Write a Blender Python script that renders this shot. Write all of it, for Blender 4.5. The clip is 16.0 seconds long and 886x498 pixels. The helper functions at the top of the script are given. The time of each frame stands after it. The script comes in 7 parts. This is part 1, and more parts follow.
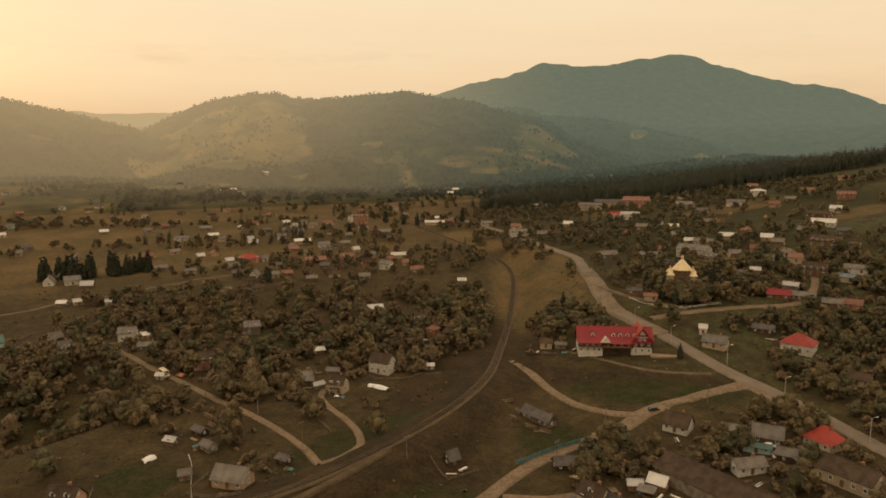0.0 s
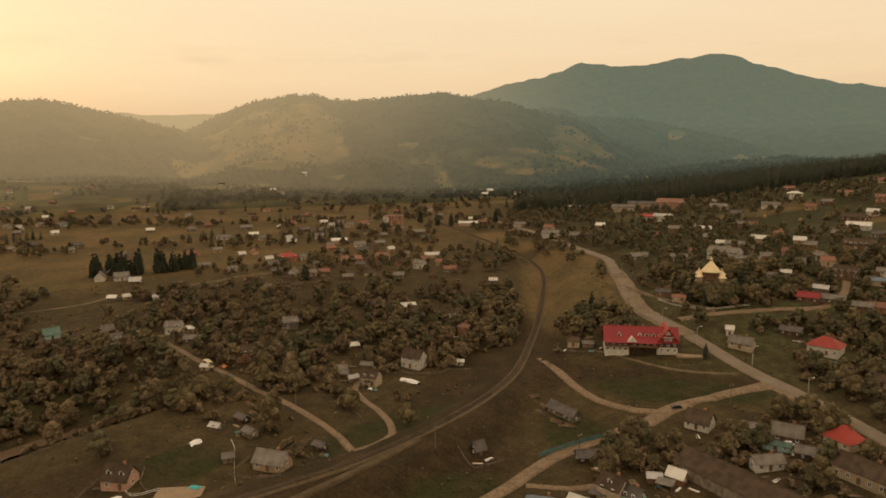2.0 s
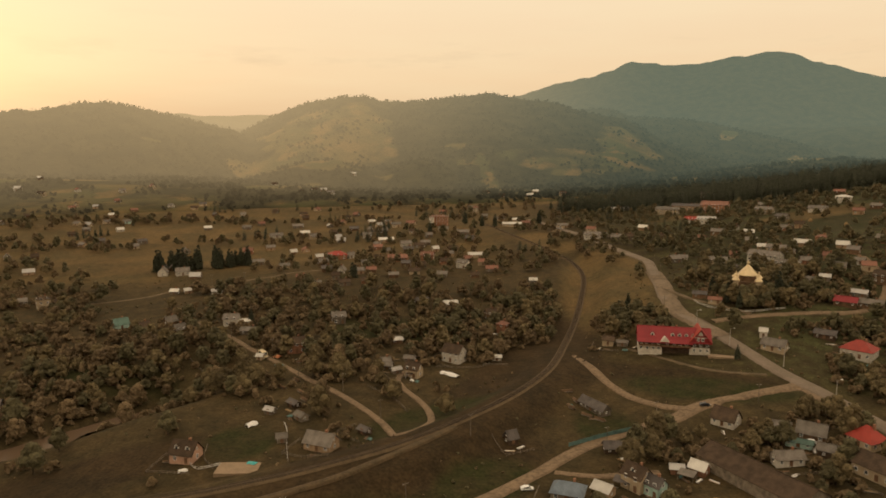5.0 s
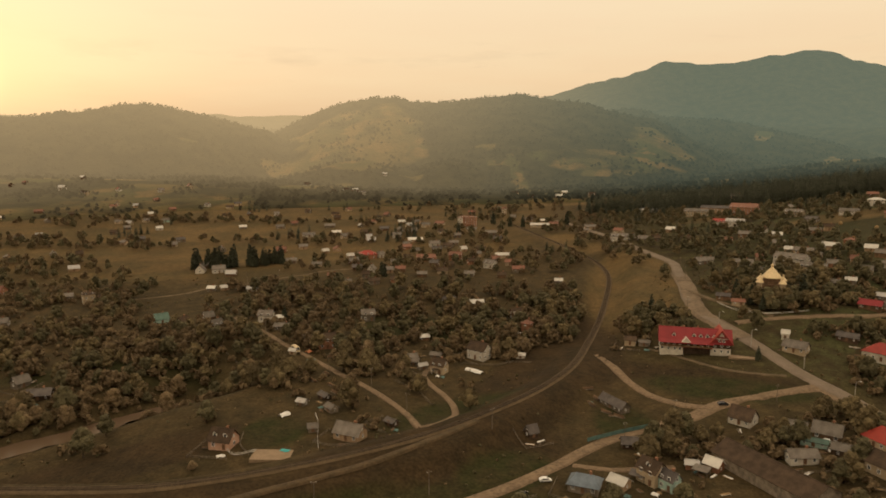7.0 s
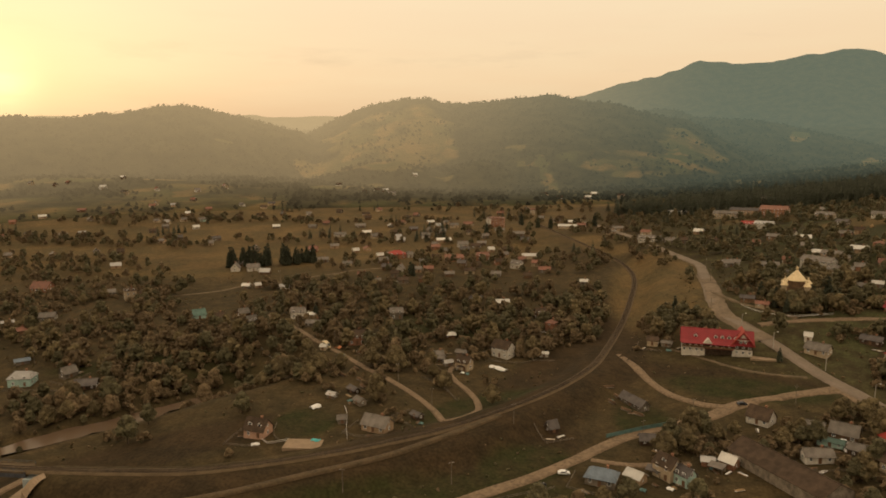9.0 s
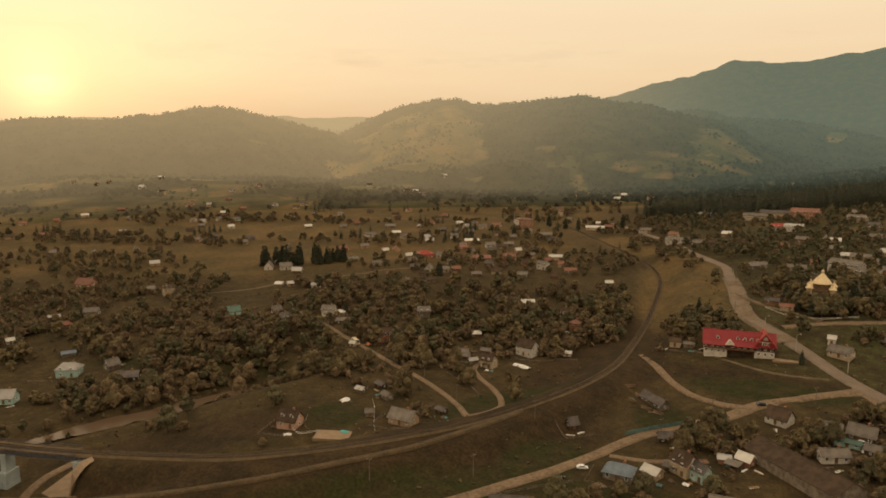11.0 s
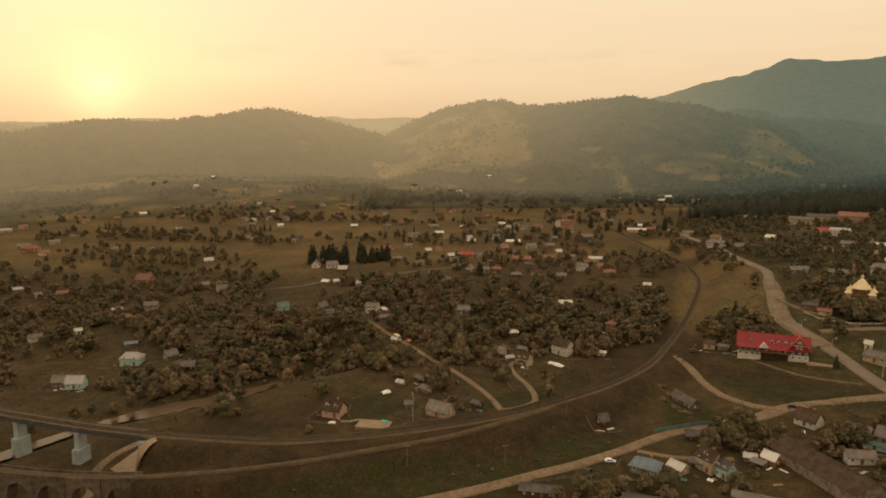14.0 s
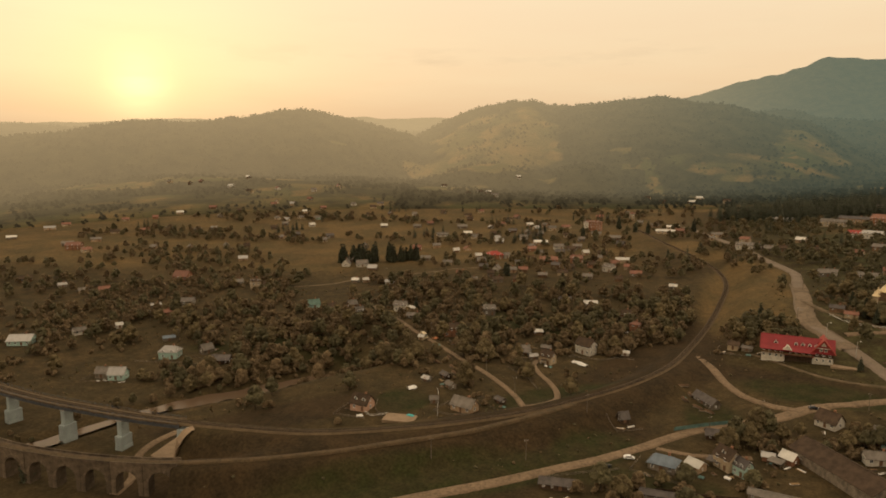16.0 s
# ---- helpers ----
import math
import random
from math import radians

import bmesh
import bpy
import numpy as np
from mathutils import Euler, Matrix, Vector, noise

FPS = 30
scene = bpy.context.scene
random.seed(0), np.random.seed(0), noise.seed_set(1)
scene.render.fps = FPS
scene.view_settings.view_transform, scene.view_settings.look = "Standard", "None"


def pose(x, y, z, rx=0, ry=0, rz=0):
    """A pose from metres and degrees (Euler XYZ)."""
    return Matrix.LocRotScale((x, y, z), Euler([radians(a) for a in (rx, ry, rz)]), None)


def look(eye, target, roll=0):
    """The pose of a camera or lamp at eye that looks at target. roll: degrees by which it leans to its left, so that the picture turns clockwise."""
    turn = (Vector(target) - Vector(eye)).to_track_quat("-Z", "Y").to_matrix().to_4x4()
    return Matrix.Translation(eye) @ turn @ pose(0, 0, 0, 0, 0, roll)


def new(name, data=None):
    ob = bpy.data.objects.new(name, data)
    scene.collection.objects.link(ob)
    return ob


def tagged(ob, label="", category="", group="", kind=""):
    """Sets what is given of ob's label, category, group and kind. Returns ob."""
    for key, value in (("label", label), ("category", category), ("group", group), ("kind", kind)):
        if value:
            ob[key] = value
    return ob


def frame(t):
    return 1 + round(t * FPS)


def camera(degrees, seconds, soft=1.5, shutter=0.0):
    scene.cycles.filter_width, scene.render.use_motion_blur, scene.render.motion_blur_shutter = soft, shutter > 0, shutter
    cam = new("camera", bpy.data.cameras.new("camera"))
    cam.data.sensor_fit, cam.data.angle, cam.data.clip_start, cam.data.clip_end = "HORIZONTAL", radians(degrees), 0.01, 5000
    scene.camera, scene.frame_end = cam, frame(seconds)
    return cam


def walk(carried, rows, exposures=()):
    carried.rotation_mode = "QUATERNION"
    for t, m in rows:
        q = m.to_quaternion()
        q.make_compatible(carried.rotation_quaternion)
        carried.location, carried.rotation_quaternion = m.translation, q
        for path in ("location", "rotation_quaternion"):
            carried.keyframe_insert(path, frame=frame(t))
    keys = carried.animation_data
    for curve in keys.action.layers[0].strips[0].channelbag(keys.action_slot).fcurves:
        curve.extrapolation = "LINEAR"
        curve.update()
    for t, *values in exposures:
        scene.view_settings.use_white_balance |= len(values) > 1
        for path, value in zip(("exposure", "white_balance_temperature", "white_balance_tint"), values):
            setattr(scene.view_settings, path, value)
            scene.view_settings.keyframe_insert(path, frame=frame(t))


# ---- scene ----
cam = camera(65.3, 16.0, 1.75)
PATH = [
    (0, (-0.04, 0.38, 100.40), (-0.10, 297.51, 59.03), -0.25),
    (1, (1.17, -5.29, 101.07), (-6.92, 291.75, 59.86), -0.23),
    (2, (2.51, -11.09, 101.96), (-13.03, 285.66, 60.75), -0.20),
    (3, (3.98, -16.89, 102.96), (-18.61, 279.39, 61.67), -0.16),
    (4, (5.57, -22.64, 104.00), (-23.82, 273.03, 62.61), -0.13),
    (5, (7.29, -28.28, 105.02), (-28.76, 266.65, 63.54), -0.09),
    (6, (9.11, -33.77, 106.01), (-33.51, 260.27, 64.46), -0.05),
    (7, (11.03, -39.10, 106.97), (-38.12, 253.91, 65.38), -0.01),
    (8, (13.04, -44.27, 107.89), (-42.60, 247.58, 66.29), 0.02),
    (9, (15.12, -49.29, 108.79), (-46.97, 241.25, 67.19), 0.05),
    (10, (17.28, -54.17, 109.69), (-51.21, 234.93, 68.09), 0.08),
    (11, (19.51, -58.91, 110.60), (-55.33, 228.61, 69.00), 0.11),
    (12, (21.80, -63.54, 111.53), (-59.31, 222.27, 69.89), 0.13),
    (13, (24.16, -68.03, 112.47), (-63.16, 215.93, 70.77), 0.16),
    (14, (26.60, -72.39, 113.40), (-66.89, 209.59, 71.61), 0.20),
    (15, (29.13, -76.57, 114.27), (-70.51, 203.27, 72.37), 0.24),
    (16, (31.78, -80.53, 115.01), (-74.09, 197.00, 73.00), 0.28),
]
walk(cam, [(t, look(eye, target, roll)) for t, eye, target, roll in PATH])

# ---- sky and sun: a low sun in evening haze, ahead and to the left ----
SUN_BEARING, SUN_HEIGHT = radians(-44.2), radians(5.0)
SUN_WAY = Vector((math.sin(SUN_BEARING) * math.cos(SUN_HEIGHT), math.cos(SUN_BEARING) * math.cos(SUN_HEIGHT), math.sin(SUN_HEIGHT)))
world = bpy.data.worlds.new("evening_sky")
world.use_nodes = True
scene.world = world
wn, wl = world.node_tree.nodes, world.node_tree.links
wn.clear()


def sky_node(kind, **values):
    node = wn.new(kind)
    for key, value in values.items():
        node.inputs[int(key[1:])].default_value = value
    return node


def sky_math(op, a, b=None, clamp=False):
    node = wn.new("ShaderNodeMath")
    node.operation, node.use_clamp = op, clamp
    for n, v in enumerate((a, b)):
        if v is None:
            continue
        if isinstance(v, (int, float)):
            node.inputs[n].default_value = v
        else:
            wl.new(v, node.inputs[n])
    return node.outputs[0]


def sky_mix(fac, a, b, blend="MIX"):
    node = wn.new("ShaderNodeMix")
    node.data_type, node.blend_type = "RGBA", blend
    for n, v in ((0, fac), (6, a), (7, b)):
        if isinstance(v, (int, float, tuple)):
            node.inputs[n].default_value = v
        else:
            wl.new(v, node.inputs[n])
    return node.outputs[2]


way = wn.new("ShaderNodeTexCoord").outputs["Generated"]
split = wn.new("ShaderNodeSeparateXYZ")
wl.new(way, split.inputs[0])
height = sky_math("MAXIMUM", split.outputs[2], 0.0)
ramp = wn.new("ShaderNodeValToRGB")
wl.new(height, ramp.inputs[0])
stops = ramp.color_ramp.elements
stops[0].position, stops[0].color = 0.0, (0.68, 0.44, 0.245, 1)
stops[1].position, stops[1].color = 1.0, (1.2, 0.96, 0.70, 1)
for at, colour in ((0.045, (0.80, 0.54, 0.31, 1)), (0.10, (0.92, 0.67, 0.405, 1)), (0.20, (0.96, 0.74, 0.48, 1)), (0.32, (1.02, 0.79, 0.52, 1)), (0.55, (1.14, 0.90, 0.62, 1))):
    stop = stops.new(at)
    stop.color = colour
toward = wn.new("ShaderNodeVectorMath")
toward.operation = "DOT_PRODUCT"
toward.inputs[1].default_value = SUN_WAY
wl.new(way, toward.inputs[0])
facing = sky_math("MAXIMUM", toward.outputs["Value"], 0.0)
wide_glow, glow, disc = sky_math("POWER", facing, 7.0), sky_math("POWER", facing, 260.0), sky_math("POWER", facing, 1700.0)
# streaks of thin high cloud, and a low bank of small ones
stretch = wn.new("ShaderNodeMapping")
stretch.inputs["Rotation"].default_value = (0, 0, 0.5)
stretch.inputs["Scale"].default_value = (2.2, 2.2, 17)
wl.new(way, stretch.inputs[0])
streak = sky_node("ShaderNodeTexNoise", i2=1.6, i3=5.0, i4=0.55)
wl.new(stretch.outputs[0], streak.inputs[0])
cloud = wn.new("ShaderNodeMapRange")
cloud.inputs[1].default_value, cloud.inputs[2].default_value = 0.42, 0.72
wl.new(streak.outputs[0], cloud.inputs[0])
base = sky_mix(sky_math("MULTIPLY", cloud.outputs[0], 0.16), ramp.outputs[0], (1.0, 0.86, 0.55, 1))
puff = sky_node("ShaderNodeTexNoise", i2=7.0, i3=6.0, i4=0.6)
squash = wn.new("ShaderNodeMapping")
squash.inputs["Scale"].default_value = (1, 1, 5)
wl.new(way, squash.inputs[0])
wl.new(squash.outputs[0], puff.inputs[0])
low = sky_math("MULTIPLY", sky_math("SUBTRACT", puff.outputs[0], 0.56, True), sky_math("SUBTRACT", 1.0, sky_math("MULTIPLY", sky_math("ABSOLUTE", sky_math("SUBTRACT", height, 0.12)), 14.0), True))
base = sky_mix(sky_math("MULTIPLY", low, 1.6, True), base, (0.62, 0.46, 0.30, 1))
warm = sky_mix(sky_math("MULTIPLY", wide_glow, 0.12, True), base, (1.0, 0.765, 0.45, 1))
lit = sky_mix(sky_math("MULTIPLY", glow, 0.45, True), warm, (1.0, 0.76, 0.40, 1))
veiled = sky_math("MULTIPLY", disc, sky_math("SUBTRACT", 1.25, sky_math("MULTIPLY", cloud.outputs[0], 0.9)))
lit = sky_mix(sky_math("MULTIPLY", veiled, 0.9, True), lit, (1.3, 1.06, 0.56, 1))
nishita = wn.new("ShaderNodeTexSky")
nishita.sky_type, nishita.sun_disc = "NISHITA", False
nishita.sun_elevation, nishita.sun_rotation, nishita.dust_density = SUN_HEIGHT, SUN_BEARING, 6.0
back, clear = sky_node("ShaderNodeBackground", i1=0.97), sky_node("ShaderNodeBackground", i1=0.009)
wl.new(lit, back.inputs[0])
wl.new(nishita.outputs[0], clear.inputs[0])
both, out = wn.new("ShaderNodeAddShader"), wn.new("ShaderNodeOutputWorld")
wl.new(back.outputs[0], both.inputs[0])
wl.new(clear.outputs[0], both.inputs[1])
wl.new(both.outputs[0], out.inputs[0])

sun = new("sun", bpy.data.lights.new("sun", "SUN"))
sun.data.energy, sun.data.angle, sun.data.color = 2.2, radians(4), (1.0, 0.72, 0.42)
sun.matrix_world = look(SUN_WAY * 100, (0, 0, 0))
scene.view_settings.exposure = 0.0


# ---- materials ----
def surface(name, colour, rough=0.9, metal=0.0, vary=0.25, scale=0.6, fine=6.0, bump=0.0, per_object=0.0, tint=None, per_island=0.0, spec=0.2):
    """A procedural surface: base colour with stains at two scales, an optional second tint, and differences from piece to piece."""
    mat = bpy.data.materials.new(name)
    mat.use_nodes = True
    nt = mat.node_tree
    n, l = nt.nodes, nt.links
    bsdf = n["Principled BSDF"]
    bsdf.inputs["Roughness"].default_value, bsdf.inputs["Metallic"].default_value = rough, metal
    bsdf.inputs["Specular IOR Level"].default_value = spec
    place = n.new("ShaderNodeTexCoord").outputs["Object"]
    big, small = n.new("ShaderNodeTexNoise"), n.new("ShaderNodeTexNoise")
    big.inputs["Scale"].default_value, big.inputs["Detail"].default_value = scale, 5
    small.inputs["Scale"].default_value, small.inputs["Detail"].default_value = fine, 4
    l.new(place, big.inputs["Vector"])
    l.new(place, small.inputs["Vector"])
    mixed = n.new("ShaderNodeMix")
    mixed.data_type = "RGBA"
    other = tint or tuple(c * (1 - vary * 1.6) for c in colour)
    mixed.inputs[6].default_value, mixed.inputs[7].default_value = (*colour, 1), (*other, 1)
    step = n.new("ShaderNodeMapRange")
    step.inputs[1].default_value, step.inputs[2].default_value = 0.38, 0.66
    l.new(big.outputs[0], step.inputs[0])
    l.new(step.outputs[0], mixed.inputs[0])
    value = n.new("ShaderNodeMapRange")
    value.inputs[1].default_value, value.inputs[2].default_value = 0.25, 0.75
    value.inputs[3].default_value, value.inputs[4].default_value = 1 - vary, 1 + vary
    l.new(small.outputs[0], value.inputs[0])
    level = value.outputs[0]
    for amount, kind, socket in ((per_object, "ShaderNodeObjectInfo", "Random"), (per_island, "ShaderNodeNewGeometry", "Random Per Island")):
        if amount:
            info, span, times = n.new(kind), n.new("ShaderNodeMapRange"), n.new("ShaderNodeMath")
            span.inputs[3].default_value, span.inputs[4].default_value = 1 - amount, 1 + amount
            times.operation = "MULTIPLY"
            l.new(info.outputs[socket], span.inputs[0])
            l.new(span.outputs[0], times.inputs[0])
            l.new(level, times.inputs[1])
            level = times.outputs[0]
    scaled = n.new("ShaderNodeVectorMath")
    scaled.operation = "SCALE"
    l.new(mixed.outputs[2], scaled.inputs[0])
    l.new(level, scaled.inputs["Scale"])
    l.new(scaled.outputs[0], bsdf.inputs["Base Color"])
    if bump:
        relief = n.new("ShaderNodeBump")
        relief.inputs["Strength"].default_value, relief.inputs["Distance"].default_value = 0.6, bump
        l.new(small.outputs[0], relief.inputs["Height"])
        l.new(relief.outputs[0], bsdf.inputs["Normal"])
    return mat


def corrugated(name, colour, rough, metal, period, tint=None, vary=0.2, spec=0.35):
    """Sheet or tile roofing: a ribbed relief, streaks and worn patches."""
    mat = surface(name, colour, rough, metal, vary, 0.35, 3.0, 0.0, 0.15, tint, 0, spec)
    n, l = mat.node_tree.nodes, mat.node_tree.links
    place, wave, relief = n.new("ShaderNodeTexCoord"), n.new("ShaderNodeTexWave"), n.new("ShaderNodeBump")
    wave.bands_direction = "X"
    wave.inputs["Scale"].default_value = 0.314 / period
    relief.inputs["Strength"].default_value, relief.inputs["Distance"].default_value = 0.5, 0.04
    l.new(place.outputs["Object"], wave.inputs["Vector"])
    l.new(wave.outputs[0], relief.inputs["Height"])
    l.new(relief.outputs[0], n["Principled BSDF"].inputs["Normal"])
    return mat


def foliage(name, colour, tint):
    """Leaves: they differ from spray to spray and let part of the light through."""
    mat = surface(name, colour, 0.75, vary=0.28, scale=0.25, fine=1.4, per_island=0.28, per_object=0.2, tint=tint)
    n, l = mat.node_tree.nodes, mat.node_tree.links
    bsdf = n["Principled BSDF"]
    source = bsdf.inputs["Base Color"].links[0].from_socket
    thin, both = n.new("ShaderNodeBsdfTranslucent"), n.new("ShaderNodeMixShader")
    both.inputs[0].default_value = 0.25
    l.new(source, thin.inputs["Color"])
    l.new(bsdf.outputs[0], both.inputs[1])
    l.new(thin.outputs[0], both.inputs[2])
    l.new(both.outputs[0], n["Material Output"].inputs["Surface"])
    return mat


M = {
    "plaster_white": surface("plaster_white", (0.52, 0.48, 0.41), 0.9, vary=0.12, tint=(0.40, 0.36, 0.30), per_object=0.15),
    "plaster_cream": surface("plaster_cream", (0.42, 0.33, 0.22), 0.9, vary=0.12, per_object=0.15),
    "plaster_beige": surface("plaster_beige", (0.36, 0.25, 0.155), 0.9, vary=0.15, per_object=0.15),
    "plaster_pink": surface("plaster_pink", (0.50, 0.31, 0.22), 0.9, vary=0.15, per_object=0.1),
    "paint_green": surface("paint_green", (0.36, 0.50, 0.44), 0.8, vary=0.12, per_object=0.1),
    "wood_wall": surface("wood_wall", (0.17, 0.105, 0.06), 0.85, vary=0.3, fine=4, per_object=0.25),
    "wood_dark": surface("wood_dark", (0.07, 0.045, 0.028), 0.8, vary=0.3, fine=5, per_object=0.2),
    "wood_grey": surface("wood_grey", (0.20, 0.165, 0.125), 0.9, vary=0.3, fine=5, per_object=0.25),
    "brick_wall": surface("brick_wall", (0.29, 0.145, 0.085), 0.9, vary=0.2, fine=8, per_object=0.15),
    "roof_grey": corrugated("roof_grey", (0.165, 0.142, 0.118), 0.8, 0.0, 0.3, tint=(0.105, 0.088, 0.070)),
    "roof_dark": corrugated("roof_dark", (0.10, 0.085, 0.075), 0.75, 0.0, 0.3, tint=(0.06, 0.05, 0.045)),
    "roof_brown": corrugated("roof_brown", (0.082, 0.056, 0.038), 0.85, 0.0, 0.35, tint=(0.05, 0.036, 0.025), spec=0.08),
    "roof_red": corrugated("roof_red", (0.30, 0.036, 0.022), 0.6, 0.0, 0.35, vary=0.12),
    "roof_crimson": corrugated("roof_crimson", (0.20, 0.018, 0.020), 0.6, 0.0, 0.4, vary=0.1),
    "roof_rust": corrugated("roof_rust", (0.21, 0.092, 0.058), 0.75, 0.0, 0.35, tint=(0.15, 0.075, 0.05)),
    "roof_white": corrugated("roof_white", (0.56, 0.53, 0.47), 0.45, 0.0, 0.3, vary=0.1),
    "roof_zinc": corrugated("roof_zinc", (0.36, 0.34, 0.31), 0.45, 0.6, 0.3, vary=0.1),
    "roof_blue": corrugated("roof_blue", (0.13, 0.16, 0.19), 0.6, 0.0, 0.35),
    "roof_green": corrugated("roof_green", (0.085, 0.145, 0.115), 0.6, 0.0, 0.3),
    "glass_dark": surface("glass_dark", (0.03, 0.035, 0.04), 0.08, vary=0.2, per_object=0.4, spec=0.6),
    "frame_white": surface("frame_white", (0.72, 0.70, 0.66), 0.6, vary=0.08),
    "frame_brown": surface("frame_brown", (0.16, 0.09, 0.05), 0.7, vary=0.15),
    "chimney_brick": surface("chimney_brick", (0.30, 0.15, 0.09), 0.9, vary=0.25, fine=9),
    "concrete": surface("concrete", (0.40, 0.37, 0.33), 0.9, vary=0.18, scale=0.3, fine=3, bump=0.02),
    "pier_paint": surface("pier_paint", (0.33, 0.375, 0.37), 0.85, vary=0.14, scale=0.25, fine=2.0),
    "stone": surface("stone", (0.135, 0.102, 0.070), 0.95, vary=0.3, scale=0.4, fine=3, bump=0.05, per_object=0.25),
    "girder": surface("girder", (0.10, 0.11, 0.13), 0.6, 0.3, 0.2),
    "asphalt": surface("asphalt", (0.19, 0.148, 0.11), 0.9, vary=0.18, scale=0.12, fine=1.2, tint=(0.15, 0.117, 0.085)),
    "dirt": surface("dirt", (0.190, 0.134, 0.084), 0.95, vary=0.36, scale=0.16, fine=0.8, tint=(0.15, 0.106, 0.066)),
    "verge_dust": surface("verge_dust", (0.185, 0.137, 0.092), 0.95, vary=0.3, scale=0.1, fine=0.7, tint=(0.12, 0.088, 0.056)),
    "path_dirt": surface("path_dirt", (0.15, 0.108, 0.066), 0.95, vary=0.25, scale=0.2, fine=1.0, tint=(0.09, 0.068, 0.04)),
    "track_grass": surface("track_grass", (0.092, 0.063, 0.034), 0.95, vary=0.3, scale=0.25, fine=1.2, tint=(0.062, 0.045, 0.024)),
    "gravel": surface("gravel", (0.125, 0.090, 0.052), 0.95, vary=0.35, scale=0.3, fine=3, tint=(0.090, 0.064, 0.037)),
    "rail_steel": surface("rail_steel", (0.07, 0.05, 0.034), 0.75, 0.1, 0.2),
    "sleeper": surface("sleeper", (0.100, 0.073, 0.046), 0.9, vary=0.3, fine=3, per_object=0.3),
    "bark": surface("bark", (0.075, 0.055, 0.04), 0.95, vary=0.3, fine=4),
    "leaf_olive": foliage("leaf_olive", (0.150, 0.116, 0.058), (0.120, 0.092, 0.046)),
    "leaf_brown": foliage("leaf_brown", (0.178, 0.128, 0.070), (0.146, 0.103, 0.056)),
    "leaf_green": foliage("leaf_green", (0.128, 0.112, 0.058), (0.104, 0.090, 0.047)),
    "needle": foliage("needle", (0.058, 0.062, 0.038), (0.046, 0.049, 0.031)),
    "car_white": surface("car_white", (0.75, 0.75, 0.73), 0.25, vary=0.04, spec=0.5),
    "car_dark": surface("car_dark", (0.03, 0.032, 0.036), 0.2, vary=0.05, spec=0.5),
    "car_yellow": surface("car_yellow", (0.62, 0.50, 0.30), 0.35, vary=0.06, spec=0.5),
    "rubber": surface("rubber", (0.02, 0.02, 0.02), 0.8, vary=0.2),
    "gold": surface("gold", (0.66, 0.52, 0.31), 0.38, 0.55, 0.12),
    "teal_sheet": surface("teal_sheet", (0.105, 0.185, 0.17), 0.7, vary=0.2),
    "turquoise": surface("turquoise", (0.06, 0.36, 0.35), 0.5, vary=0.1),
    "tarp": surface("tarp", (0.78, 0.76, 0.72), 0.5, vary=0.08),
    "paving": surface("paving", (0.27, 0.195, 0.125), 0.9, vary=0.12, scale=0.3, fine=2),
    "hay": surface("hay", (0.30, 0.20, 0.10), 0.95, vary=0.25, fine=5),
    "orange_sheet": surface("orange_sheet", (0.55, 0.22, 0.10), 0.6, vary=0.15),
}


